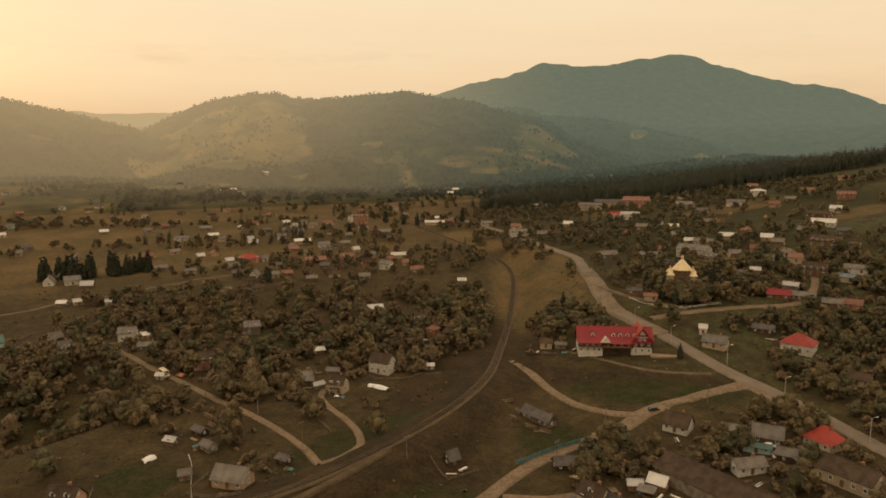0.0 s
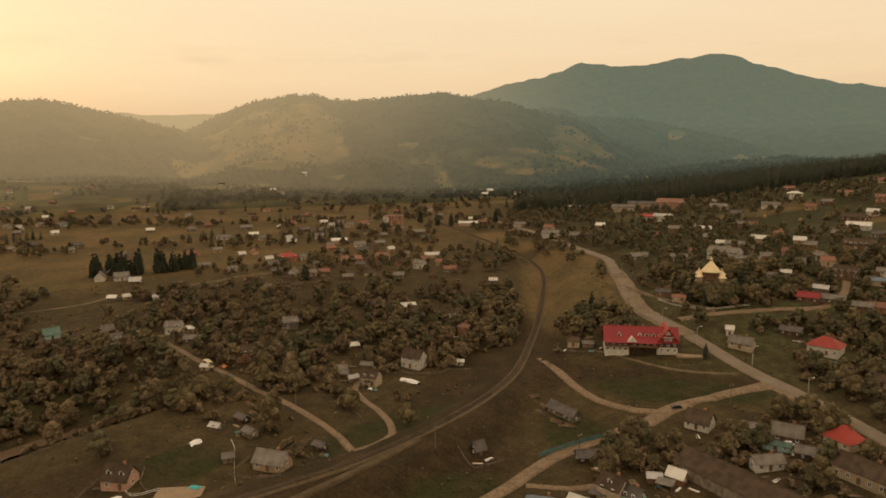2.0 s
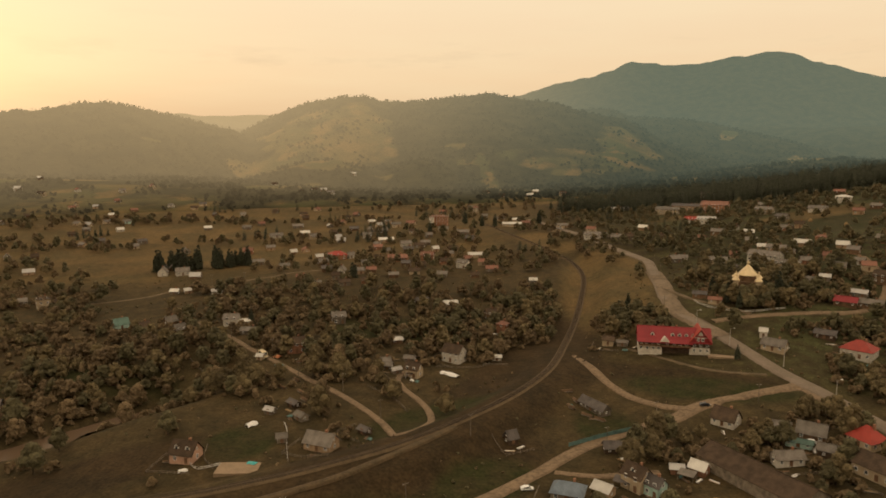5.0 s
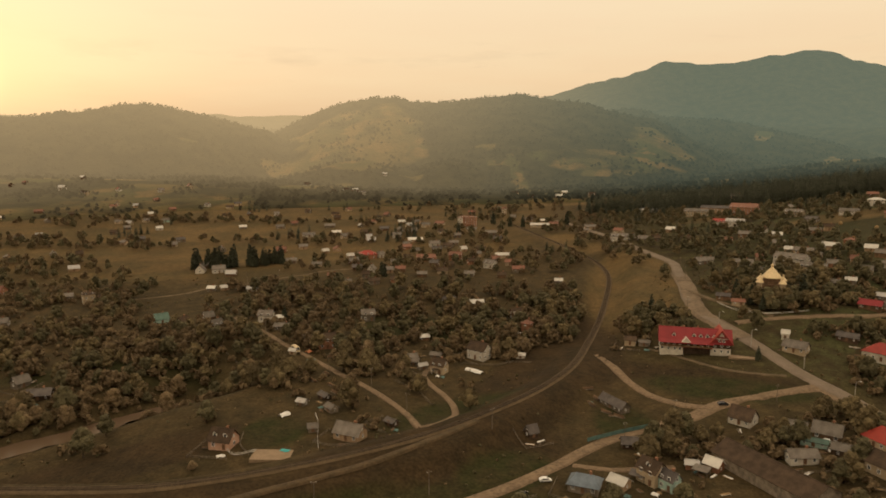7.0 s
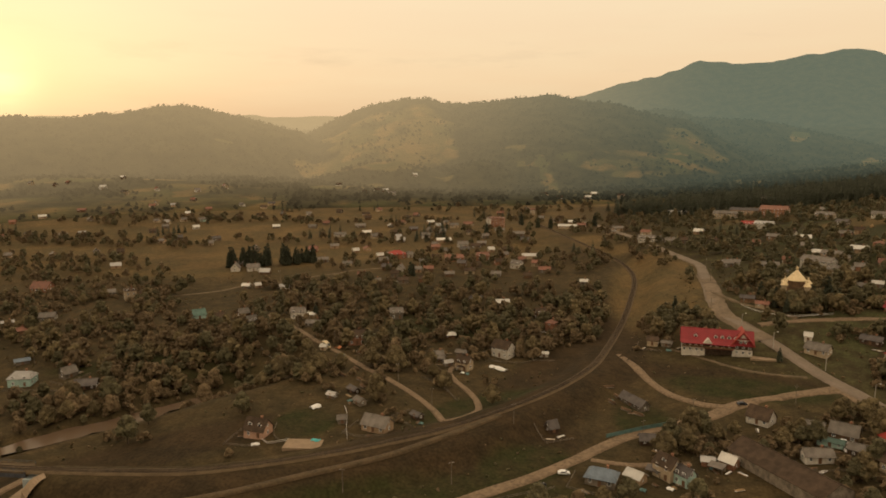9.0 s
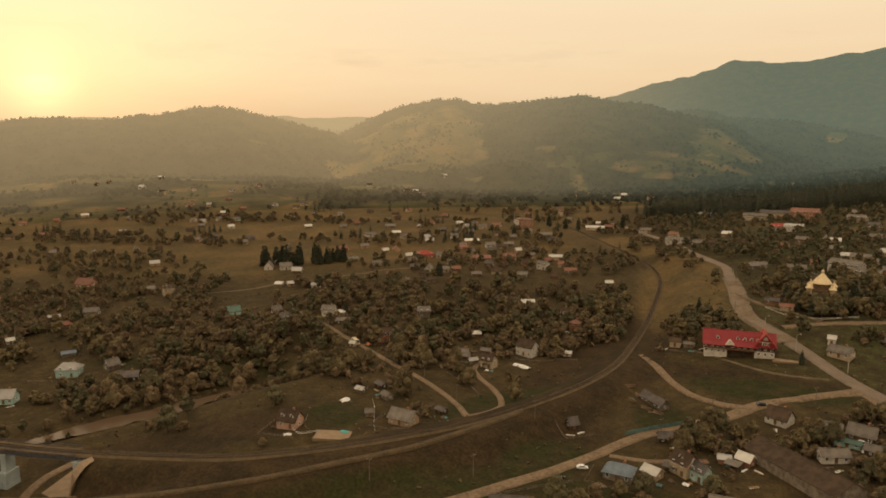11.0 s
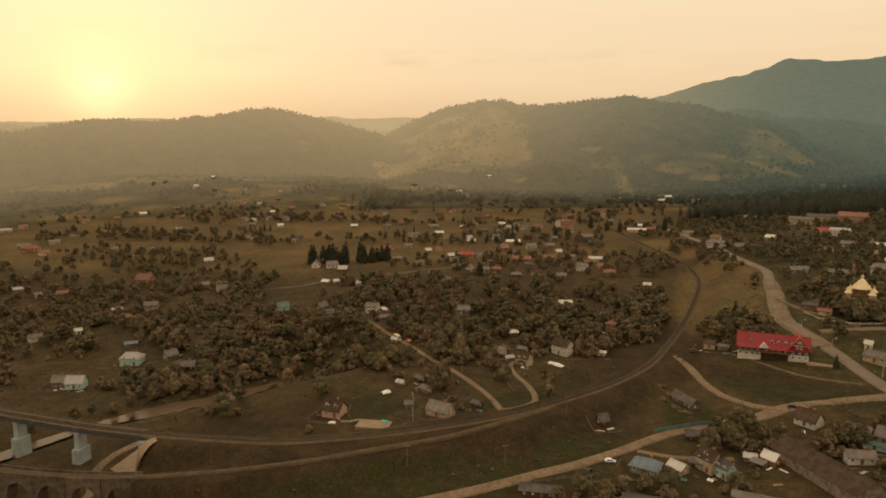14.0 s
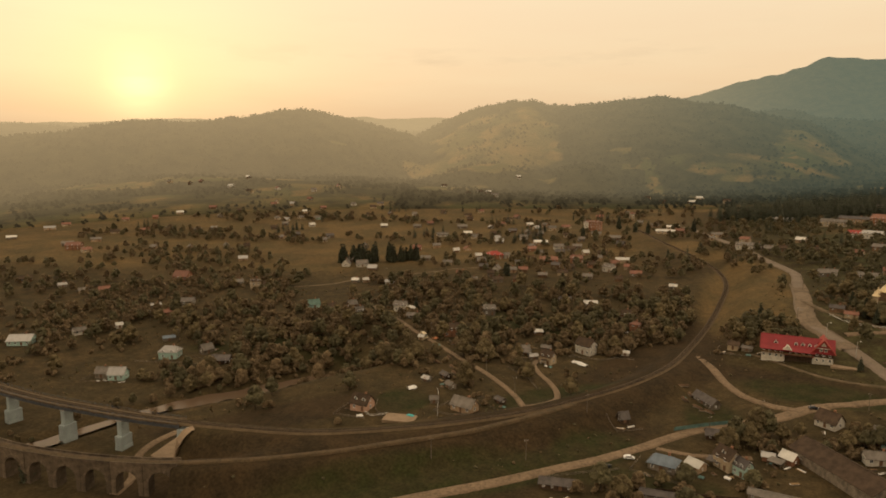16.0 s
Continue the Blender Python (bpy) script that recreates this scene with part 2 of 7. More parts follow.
def ground_material():
    """Meadow, dry grass, bare earth and garden plots, by patches and by the lushness of the ground."""
    mat = bpy.data.materials.new("meadow")
    mat.use_nodes = True
    n, l = mat.node_tree.nodes, mat.node_tree.links
    bsdf = n["Principled BSDF"]
    bsdf.inputs["Roughness"].default_value, bsdf.inputs["Specular IOR Level"].default_value = 0.95, 0.1
    place = n.new("ShaderNodeTexCoord").outputs["Object"]

    def noise_at(scale, detail=5):
        node = n.new("ShaderNodeTexNoise")
        node.inputs["Scale"].default_value, node.inputs["Detail"].default_value = scale, detail
        l.new(place, node.inputs["Vector"])
        return node.outputs[0]

    def span(v, a, b, c=0.0, d=1.0):
        node = n.new("ShaderNodeMapRange")
        for k, w in zip((1, 2, 3, 4), (a, b, c, d)):
            node.inputs[k].default_value = w
        l.new(v, node.inputs[0])
        return node.outputs[0]

    def mix(f, a, b):
        node = n.new("ShaderNodeMix")
        node.data_type = "RGBA"
        for k, w in ((0, f), (6, a), (7, b)):
            if isinstance(w, tuple):
                node.inputs[k].default_value = (*w, 1)
            else:
                l.new(w, node.inputs[k])
        return node.outputs[2]

    def zone(name):
        node = n.new("ShaderNodeAttribute")
        node.attribute_name = name
        return node.outputs["Fac"]

    def times(a, b):
        node = n.new("ShaderNodeMath")
        node.operation = "MULTIPLY"
        l.new(a, node.inputs[0])
        l.new(b, node.inputs[1])
        return node.outputs[0]

    grass = mix(span(noise_at(0.02), 0.35, 0.65), (0.055, 0.040, 0.018), (0.070, 0.048, 0.022))
    grass = mix(zone("green"), grass, (0.052, 0.056, 0.022))
    grass = mix(span(noise_at(0.11, 6), 0.42, 0.62), grass, (0.042, 0.032, 0.015))
    dry = mix(span(noise_at(0.06, 6), 0.4, 0.6), (0.047, 0.031, 0.015), (0.033, 0.0235, 0.012))
    lush = mix(span(noise_at(0.09, 5), 0.4, 0.6), (0.029, 0.030, 0.010), (0.038, 0.032, 0.013))
    field = mix(span(noise_at(0.03, 5), 0.38, 0.62), (0.125, 0.082, 0.034), (0.082, 0.060, 0.026))
    colour = mix(zone("dry"), grass, dry)
    colour = mix(zone("lush"), colour, lush)
    colour = mix(zone("field"), colour, field)
    fine = n.new("ShaderNodeVectorMath")
    fine.operation = "SCALE"
    l.new(colour, fine.inputs[0])
    l.new(times(span(noise_at(0.9, 6), 0.25, 0.75, 0.6, 1.35), span(noise_at(0.25, 3), 0.3, 0.7, 0.8, 1.2)), fine.inputs["Scale"])
    l.new(fine.outputs[0], bsdf.inputs["Base Color"])
    relief = n.new("ShaderNodeBump")
    relief.inputs["Strength"].default_value, relief.inputs["Distance"].default_value = 0.5, 0.5
    l.new(noise_at(0.7, 6), relief.inputs["Height"])
    l.new(relief.outputs[0], bsdf.inputs["Normal"])
    return mat


def backdrop_material():
    """Far wooded hills with clearings; evening haze is painted on them as their own glow."""
    mat = bpy.data.materials.new("hazy_hills")
    mat.use_nodes = True
    n, l = mat.node_tree.nodes, mat.node_tree.links
    bsdf = n["Principled BSDF"]
    bsdf.inputs["Roughness"].default_value, bsdf.inputs["Specular IOR Level"].default_value = 1.0, 0.0
    place = n.new("ShaderNodeTexCoord").outputs["Object"]

    def noise_at(scale, a, b, detail=6):
        node, span = n.new("ShaderNodeTexNoise"), n.new("ShaderNodeMapRange")
        node.inputs["Scale"].default_value, node.inputs["Detail"].default_value = scale, detail
        span.inputs[1].default_value, span.inputs[2].default_value = a, b
        l.new(place, node.inputs["Vector"])
        l.new(node.outputs[0], span.inputs[0])
        return span.outputs[0]

    def mix(f, a, b):
        node = n.new("ShaderNodeMix")
        node.data_type = "RGBA"
        for k, w in ((0, f), (6, a), (7, b)):
            if isinstance(w, tuple):
                node.inputs[k].default_value = (*w, 1)
            else:
                l.new(w, node.inputs[k])
        return node.outputs[2]

    def zone(name):
        node = n.new("ShaderNodeAttribute")
        node.attribute_name = name
        return node.outputs["Fac"]

    wood = mix(noise_at(0.03, 0.35, 0.65), (0.014, 0.014, 0.008), (0.032, 0.029, 0.015))
    open_land = mix(noise_at(0.007, 0.4, 0.6), (0.085, 0.064, 0.026), (0.045, 0.045, 0.019))
    open_land = mix(noise_at(0.021, 0.52, 0.60), open_land, (0.110, 0.074, 0.030))
    ragged, clear = n.new("ShaderNodeMath"), n.new("ShaderNodeMapRange")
    ragged.operation = "ADD"
    clear.inputs[1].default_value, clear.inputs[2].default_value = 0.92, 1.14
    l.new(noise_at(0.012, 0.1, 0.9, 9), ragged.inputs[0])
    l.new(zone("open"), ragged.inputs[1])
    l.new(ragged.outputs[0], clear.inputs[0])
    l.new(mix(clear.outputs[0], wood, open_land), bsdf.inputs["Base Color"])
    # airlight put into the emission: cool away from the sun, warm toward it
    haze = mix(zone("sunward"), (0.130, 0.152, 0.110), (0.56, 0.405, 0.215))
    relief, bumps = n.new("ShaderNodeBump"), n.new("ShaderNodeTexVoronoi")
    bumps.inputs["Scale"].default_value = 0.09
    relief.inputs["Strength"].default_value, relief.inputs["Distance"].default_value, relief.invert = 0.9, 6.0, True
    l.new(place, bumps.inputs["Vector"])
    l.new(bumps.outputs["Distance"], relief.inputs["Height"])
    l.new(relief.outputs[0], bsdf.inputs["Normal"])
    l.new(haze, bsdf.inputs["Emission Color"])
    l.new(zone("haze_glow"), bsdf.inputs["Emission Strength"])
    return mat


M["meadow"], M["hazy_hills"] = ground_material(), backdrop_material()


# ---- the lie of the land ----
SLOPES = (9.14, 31.3, -6.13, -11.92, 7.62, 21.16, 12.42, -10.26, -1.77, 17.38, 3.17, -1.45, 0.91, -0.66, -1.59)
KNOLLS = ((-80, 195, 8.6), (-120, 285, 2.1), (-171, 310, 6.4), (-128, 450, 5.3), (261, 471, 6.8), (135, 382, 8.4), (171, 325, -7.6),
          (-94, 693, 5.2), (-271, 246, -2.1), (60, 320, 0.5), (85, 250, 0.8), (30, 270, -3.4), (-225, 130, -5.0))
# the ridges round the valley: distance, depth of the near flank, (bearing, height) along the crest
RIDGES = (
    (1900, 850, ((-30, 60), (-23.6, 160), (-19.6, 218), (-17, 239), (-15.3, 253), (-13.3, 261), (-11.9, 246), (-8.3, 245), (-2.9, 258), (3.1, 225), (7.6, 190), (12.1, 120), (20, 40))),
    (1420, 350, ((-26, 20), (-22, 60), (-19, 84), (-15.5, 92), (-12, 76), (-9, 97), (-7, 86), (-4.5, 50), (-2, 20))),
    (1750, 560, ((-80, 146), (-54.9, 141), (-46.6, 176), (-41, 184), (-39, 197), (-34.9, 219), (-33.1, 224), (-31.2, 213), (-27.9, 196), (-24, 172), (-20.1, 110), (-15, 20))),
    (3000, 700, ((-90, 260), (-54, 218), (-51.9, 223), (-44.8, 235), (-38.6, 241), (-29.6, 258), (-23.9, 256), (-17.3, 270), (-8, 200))),
    (2400, 800, ((-20, 180), (-13.7, 252), (-11, 270), (-3.8, 266), (3.1, 263), (6.7, 252), (8.1, 225), (12.1, 215), (16.4, 176), (20.6, 134), (24.6, 80), (32, 60))),
    (4200, 1500, ((-12, 250), (-3.8, 403), (-0.6, 448), (4, 531), (8, 614), (12, 584), (15, 615), (17.5, 629), (21.2, 583), (23.5, 520), (26.2, 463), (32.2, 341), (50, 260), (90, 200))),
)


def smooth(a, b, v):
    k = np.clip((v - a) / (b - a), 0, 1)
    return k * k * (3 - 2 * k)


def glide(points, step=4.0):
    """A smooth line through plan points, resampled at even steps (Catmull-Rom)."""
    p = np.array(points, float)
    p = np.vstack([2 * p[0] - p[1], p, 2 * p[-1] - p[-2]])
    out = []
    for a, b, c, d in zip(p[:-3], p[1:-2], p[2:-1], p[3:]):
        for s in np.linspace(0, 1, max(2, int(np.linalg.norm(c - b) / step)), endpoint=False):
            out.append(0.5 * (2 * b + (c - a) * s + (2 * a - 5 * b + 4 * c - d) * s * s + (3 * b - a - 3 * c + d) * s**3))
    return np.array(out + [p[-2]])


def away(x, y, line):
    """The distance of plan points from a line, and the index of its nearest sample."""
    x, y = np.atleast_1d(x).ravel(), np.atleast_1d(y).ravel()
    far, near = np.empty(len(x)), np.empty(len(x), int)
    for n in range(0, len(x), 4000):
        gap = (x[n:n + 4000, None] - line[None, :, 0]) ** 2 + (y[n:n + 4000, None] - line[None, :, 1]) ** 2
        near[n:n + 4000] = gap.argmin(1)
        far[n:n + 4000] = np.sqrt(gap.min(1))
    return far, near


def lie(x, y):
    """The natural ground of the valley, before cuttings and banks."""
    x, y = np.atleast_1d(np.asarray(x, float)), np.atleast_1d(np.asarray(y, float))
    u, v = np.clip(x, -750, 560) / 400, (np.clip(y, 0, 980) - 400) / 400
    powers = [(i, j) for i in range(5) for j in range(5 - i)]
    z = sum(c * u**i * v**j for c, (i, j) in zip(SLOPES, powers))
    for cx, cy, h in KNOLLS:
        z = z + h * np.exp(-((x - cx) ** 2 + (y - cy) ** 2) / 7200)
    return np.maximum(z, -10.5)


RAIL = glide(((-470, 246), (-400, 196), (-340, 160), (-290, 140), (-247, 133), (-212, 132), (-184, 132.5), (-158, 135), (-134, 139), (-112, 144), (-93, 153), (-74, 165), (-58, 177),
              (-36, 197), (-14, 225), (5, 256), (19, 290), (28, 332), (37, 383), (43, 425), (49, 480), (46, 516), (35, 549), (10, 600), (-14, 650), (-40, 720)), 3.0)
RAIL_Z = 4.6 + 24 * smooth(330, 700, RAIL[:, 1])
OLDBED = glide(((-420, 165), (-330, 124), (-270, 104), (-220, 97), (-191, 98), (-167, 102), (-147, 108), (-129, 117), (-111, 127), (-93, 138), (-76, 151), (-61, 163), (-49, 174), (-31, 196), (-18, 215)), 3.0)
RIVER = glide(((-420, 40), (-330, 78), (-262, 100), (-234, 121), (-228, 140), (-222, 160), (-213, 178), (-203, 193), (-194, 205), (-184, 219), (-174, 238), (-160, 256)), 4.0)
WATER_Z = -11.6


# roads and paths: half width in metres and the line in plan
ROADS = {
    "main_road": (3.6, glide(((160, 150), (155, 185), (150, 210), (144.2, 234.1), (141.2, 246.3), (137.2, 260.6), (132.2, 275.2), (125.7, 289.2), (120.4, 302.5), (114.9, 317.7), (108.4, 333.3), (100, 351.2), (91.9, 368.7), (90.6, 394.1), (92.6, 425.7), (95, 461), (97.3, 496.6), (90, 526), (75, 574), (66, 612), (40, 677), (10, 760)))),
    "dirt_road": (2.5, glide(((126.2, 280.9), (113.6, 275.1), (100.2, 269.2), (87.3, 264.4), (76.5, 257.3), (69.2, 249.6), (55.6, 240.6), (41.5, 231.6), (30.1, 222.1), (19.3, 209.2), (13.2, 200.6), (-3, 181), (-14, 170), (-26, 158), (-38, 147), (-48, 139), (-62, 128), (-85, 110), (-115, 97), (-152, 92)))),
    "road_bend": (5.2, glide(((108.4, 333.3), (100, 351.2), (92.9, 368.7), (92.3, 392.5), (94.6, 425.7), (95, 461)))),
    "road_fork": (2.6, glide(((100.2, 269.2), (113.6, 275.1), (127.2, 276.9), (131, 266), (136, 257)))),
    "road_apron": (3.4, glide(((55.6, 240.6), (69.2, 249.6), (76.5, 257.3), (87.3, 264.4)))),
    "loop_road": (2.1, glide(((31, 314), (39.4, 300.6), (44.8, 285.5), (50.6, 273.5), (55.6, 267.1), (65.8, 259.8), (75.5, 257.6)))),
    "hotel_path": (1.1, glide(((58.9, 322.9), (66.2, 317), (77.8, 307.1), (88.7, 298.4), (102.4, 292.9), (116.6, 291.2)))),
    "village_lane": (1.6, glide(((-185, 350), (-150, 318), (-131, 300), (-114, 286), (-90, 265), (-76, 254), (-60, 239), (-47, 224), (-40, 211)))),
    "house_lane": (1.4, glide(((-46, 294), (-50, 286), (-51, 275), (-45, 263), (-37, 252), (-31, 240), (-29, 226), (-34, 214), (-40, 210)))),
    "field_lane": (1.8, glide(((-300, 396), (-261.3, 417), (-247.7, 435.5), (-232.7, 443.6), (-213.2, 453.2), (-199.7, 466.9), (-183.8, 476), (-175.4, 486.6), (-150, 495)))),
    "garden_lane": (1.5, glide(((18, 201), (32, 200), (44, 203), (54, 205)))),
    "hill_lane": (2.2, glide(((108, 352), (126, 357), (160, 362), (190, 364), (212, 388), (222, 420), (226, 455)))),
    "church_lane": (1.8, glide(((92, 412), (104, 386), (118, 372), (130, 360)))),
}


def ground_z(x, y):
    """The height of the ground sheet."""
    x, y = np.atleast_1d(np.asarray(x, float)), np.atleast_1d(np.asarray(y, float))
    z = lie(x, y)
    r, bearing = np.hypot(x, y), np.degrees(np.arctan2(x, np.maximum(y, 1e-6)))
    for far, depth, crest in RIDGES:
        b, h = np.array(crest).T
        top = np.interp(bearing, b, h)
        rise = smooth(far - depth, far, r) - 0.35 * smooth(far, far + depth, r)
        ok = (y > 150) & (top > 21)
        z = np.where(ok, np.maximum(z, (top + 40) * rise - 40), z)
    near = (r < 900)
    if near.any():
        d, n = away(x[near], y[near], RIVER)
        zn = np.minimum(z[near], np.maximum(WATER_Z - 1.3 + np.maximum(d - 4.5, 0) * 0.45, WATER_Z - 1.3))
        d, n = away(x[near], y[near], OLDBED)
        k = smooth(3.5, 14, d)
        bank = OLDBED[n, 0] > -146
        zn = np.where(bank, 1.1 * (1 - k) + zn * k, zn)
        d, n = away(x[near], y[near], RAIL)
        k = smooth(4.0, 20, d)
        bank = RAIL[n, 0] > -160
        zn = np.where(bank, (RAIL_Z[n] - 0.5) * (1 - k) + zn * k, zn)
        z = z.copy()
        z[near] = zn
    return z


def bed_z(x, y):
    """The ground sheet with shallow beds cut for the roads that lie on it."""
    z = ground_z(x, y)
    for half, line in ROADS.values():
        d, _ = away(x, y, line)
        z = z - 0.5 * (1 - smooth(half - 0.6, half + 1.6, d))
    return z


def gz(x, y):
    return float(ground_z(x, y)[0])



# ---- building blocks ----
def part(name, bm, material, parent=None, label=""):
    """Links a bmesh, or a ready mesh, as one mesh object under a thing or a part."""
    if isinstance(bm, bmesh.types.BMesh):
        data = bpy.data.meshes.new(name)
        bm.to_mesh(data)
        bm.free()
    else:
        data = bm
    if material and not data.materials:
        data.materials.append(M[material])
    ob = new(name, data)
    ob.parent = parent
    if label:
        ob["label"] = label
    return ob


def base_at(name, x, y, z, turn=0.0, label="", category="", group=""):
    """An Empty at the foot of a thing, turned to the left by degrees."""
    ob = new(name)
    ob.empty_display_size = 0.5
    ob.matrix_basis = pose(x, y, z, 0, 0, turn)
    return tagged(ob, label, category, group)


def box(bm, x0, y0, z0, x1, y1, z1):
    v = [bm.verts.new(p) for p in ((x0, y0, z0), (x1, y0, z0), (x1, y1, z0), (x0, y1, z0), (x0, y0, z1), (x1, y0, z1), (x1, y1, z1), (x0, y1, z1))]
    for f in ((0, 3, 2, 1), (4, 5, 6, 7), (0, 1, 5, 4), (1, 2, 6, 5), (2, 3, 7, 6), (3, 0, 4, 7)):
        bm.faces.new([v[i] for i in f])
    return v


def boxes(*corners):
    bm = bmesh.new()
    for c in corners:
        box(bm, *c)
    return bm


def slab(bm, quad, thick):
    """A plate on four corner points, thickened against its normal."""
    q = [Vector(p) for p in quad]
    n = (q[1] - q[0]).cross(q[3] - q[0]).normalized() * thick
    top, low = [bm.verts.new(p) for p in q], [bm.verts.new(p - n) for p in q]
    bm.faces.new(top)
    bm.faces.new(low[::-1])
    for i in range(len(q)):
        j = (i + 1) % len(q)
        bm.faces.new((top[j], top[i], low[i], low[j]))


def tube(bm, a, b, r0, r1, sides=6):
    a, b = Vector(a), Vector(b)
    turn = (b - a).to_track_quat("Z", "Y")
    rings = []
    for p, r in ((a, r0), (b, r1)):
        rings.append([bm.verts.new(p + turn @ Vector((r * math.cos(math.tau * k / sides), r * math.sin(math.tau * k / sides), 0))) for k in range(sides)])
    for k in range(sides):
        bm.faces.new((rings[0][k], rings[0][(k + 1) % sides], rings[1][(k + 1) % sides], rings[1][k]))
    bm.faces.new(rings[0][::-1])
    bm.faces.new(rings[1])


def sheet(name, verts, faces, material, smooth_faces=True):
    data = bpy.data.meshes.new(name)
    data.from_pydata([tuple(v) for v in verts], [], faces)
    if smooth_faces:
        data.polygons.foreach_set("use_smooth", [True] * len(faces))
    data.materials.append(M[material])
    return data


# ---- ground: one sheet from underfoot to the far mountain ----
def patch(x, y, *areas):
    """How far plan points lie inside soft ellipses (x, y, half length, half width, turn)."""
    got = np.zeros(len(x))
    for cx, cy, a, b, turn in areas:
        c, s = math.cos(radians(turn)), math.sin(radians(turn))
        u, v = (x - cx) * c + (y - cy) * s, -(x - cx) * s + (y - cy) * c
        got = np.maximum(got, 1 - smooth(0.75, 1.1, np.sqrt((u / a) ** 2 + (v / b) ** 2)))
    return got


LUSH = ((-62, 138, 78, 15, 36), (-5, 190, 22, 14, 50), (88, 276, 40, 13, -12), (3, 171, 17, 8, 20), (30, 172, 16, 7, 10), (-95, 200, 13, 15, 60), (-30, 235, 12, 40, -40), (-60, 350, 60, 20, 0), (300, 600, 110, 60, 20), (40, 240, 14, 18, 10), (-210, 265, 60, 14, 10), (190, 480, 60, 20, 20), (420, 520, 90, 60, 0))
DRY = ((-30, 190, 60, 30, 42), (-95, 130, 95, 24, 20), (-150, 175, 60, 16, 30), (0, 270, 26, 80, -15), (-30, 110, 140, 26, 10), (30, 330, 18, 60, 0), (-15, 640, 30, 90, 12), (70, 292, 60, 10, -12))
FIELDS = ((62, 452, 34, 115, -3), (25, 610, 26, 60, 22), (-492, 794, 81, 26, 12), (-639, 740, 64, 30, -9), (-719, 826, 52, 24, -1), (-234, 827, 91, 20, 4), (-355, 750, 43, 22, -3), (-429, 825, 38, 20, 8), (-560, 420, 110, 26, 6), (-330, 470, 70, 18, 8), (-60, 600, 50, 14, 5), (-500, 530, 150, 30, 8), (-350, 700, 180, 36, 6), (-640, 640, 150, 40, 4), (-160, 560, 40, 30, 0), (-700, 760, 160, 50, 0), (-150, 930, 260, 30, 0), (-640, 480, 120, 40, 5), (200, 700, 80, 20, 10), (-250, 560, 120, 55, 12), (-420, 640, 150, 40, 10), (-330, 800, 200, 40, 8), (-120, 830, 90, 22, 0), (270, 640, 60, 25, 20), (-560, 860, 160, 60, 0), (330, 545, 60, 16, 25), (-480, 470, 70, 25, 0))


# clearings on the hillsides
MEADOWS = ((-505, 1351, 145, 52, -22), (-417, 1151, 104, 40, 67), (-476, 1457, 129, 41, -11), (-370, 1455, 76, 31, 11), (-366, 1545, 65, 50, 90), (-400, 1630, 40, 36, -75), (57, 1453, 73, 25, 12), (113, 1421, 66, 16, 12),
           (219, 1674, 101, 36, 70), (193, 1547, 43, 24, 64), (603, 2154, 72, 29, 66), (671, 1745, 300, 40, 75), (-52, 1304, 190, 22, -74), (-119, 1427, 39, 15, -20), (298, 1290, 115, 26, 89), (-773, 1339, 40, 9, 44),
           (-367, 1304, 69, 16, 21), (-555, 1533, 110, 22, -26), (1, 1176, 110, 30, -81), (-150, 1491, 38, 15, -1), (-276, 1307, 35, 16, 2), (-820, 1010, 160, 60, 20), (-1010, 900, 120, 50, 10))


GLADES = ((-430, 1500, 170, 230, 15), (120, 1480, 200, 70, 8), (240, 1650, 90, 120, -10), (520, 1500, 200, 60, 30))


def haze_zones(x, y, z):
    """Strength of the evening haze painted as emission on the far hills, its warmth toward the sun, and how open the
    slopes are.
    """
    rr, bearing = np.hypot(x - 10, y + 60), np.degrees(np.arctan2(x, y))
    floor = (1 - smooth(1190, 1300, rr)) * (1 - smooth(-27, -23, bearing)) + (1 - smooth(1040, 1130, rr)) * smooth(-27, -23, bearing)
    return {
        # painted haze thickens with distance and brightens with height
        "haze_glow": (1 - np.exp(-np.maximum(rr - 960, 0) / 800)) * (0.80 + 0.20 * smooth(40, 230, z)),
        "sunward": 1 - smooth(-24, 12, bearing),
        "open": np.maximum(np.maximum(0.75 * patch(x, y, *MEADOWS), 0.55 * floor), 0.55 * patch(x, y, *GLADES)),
    }


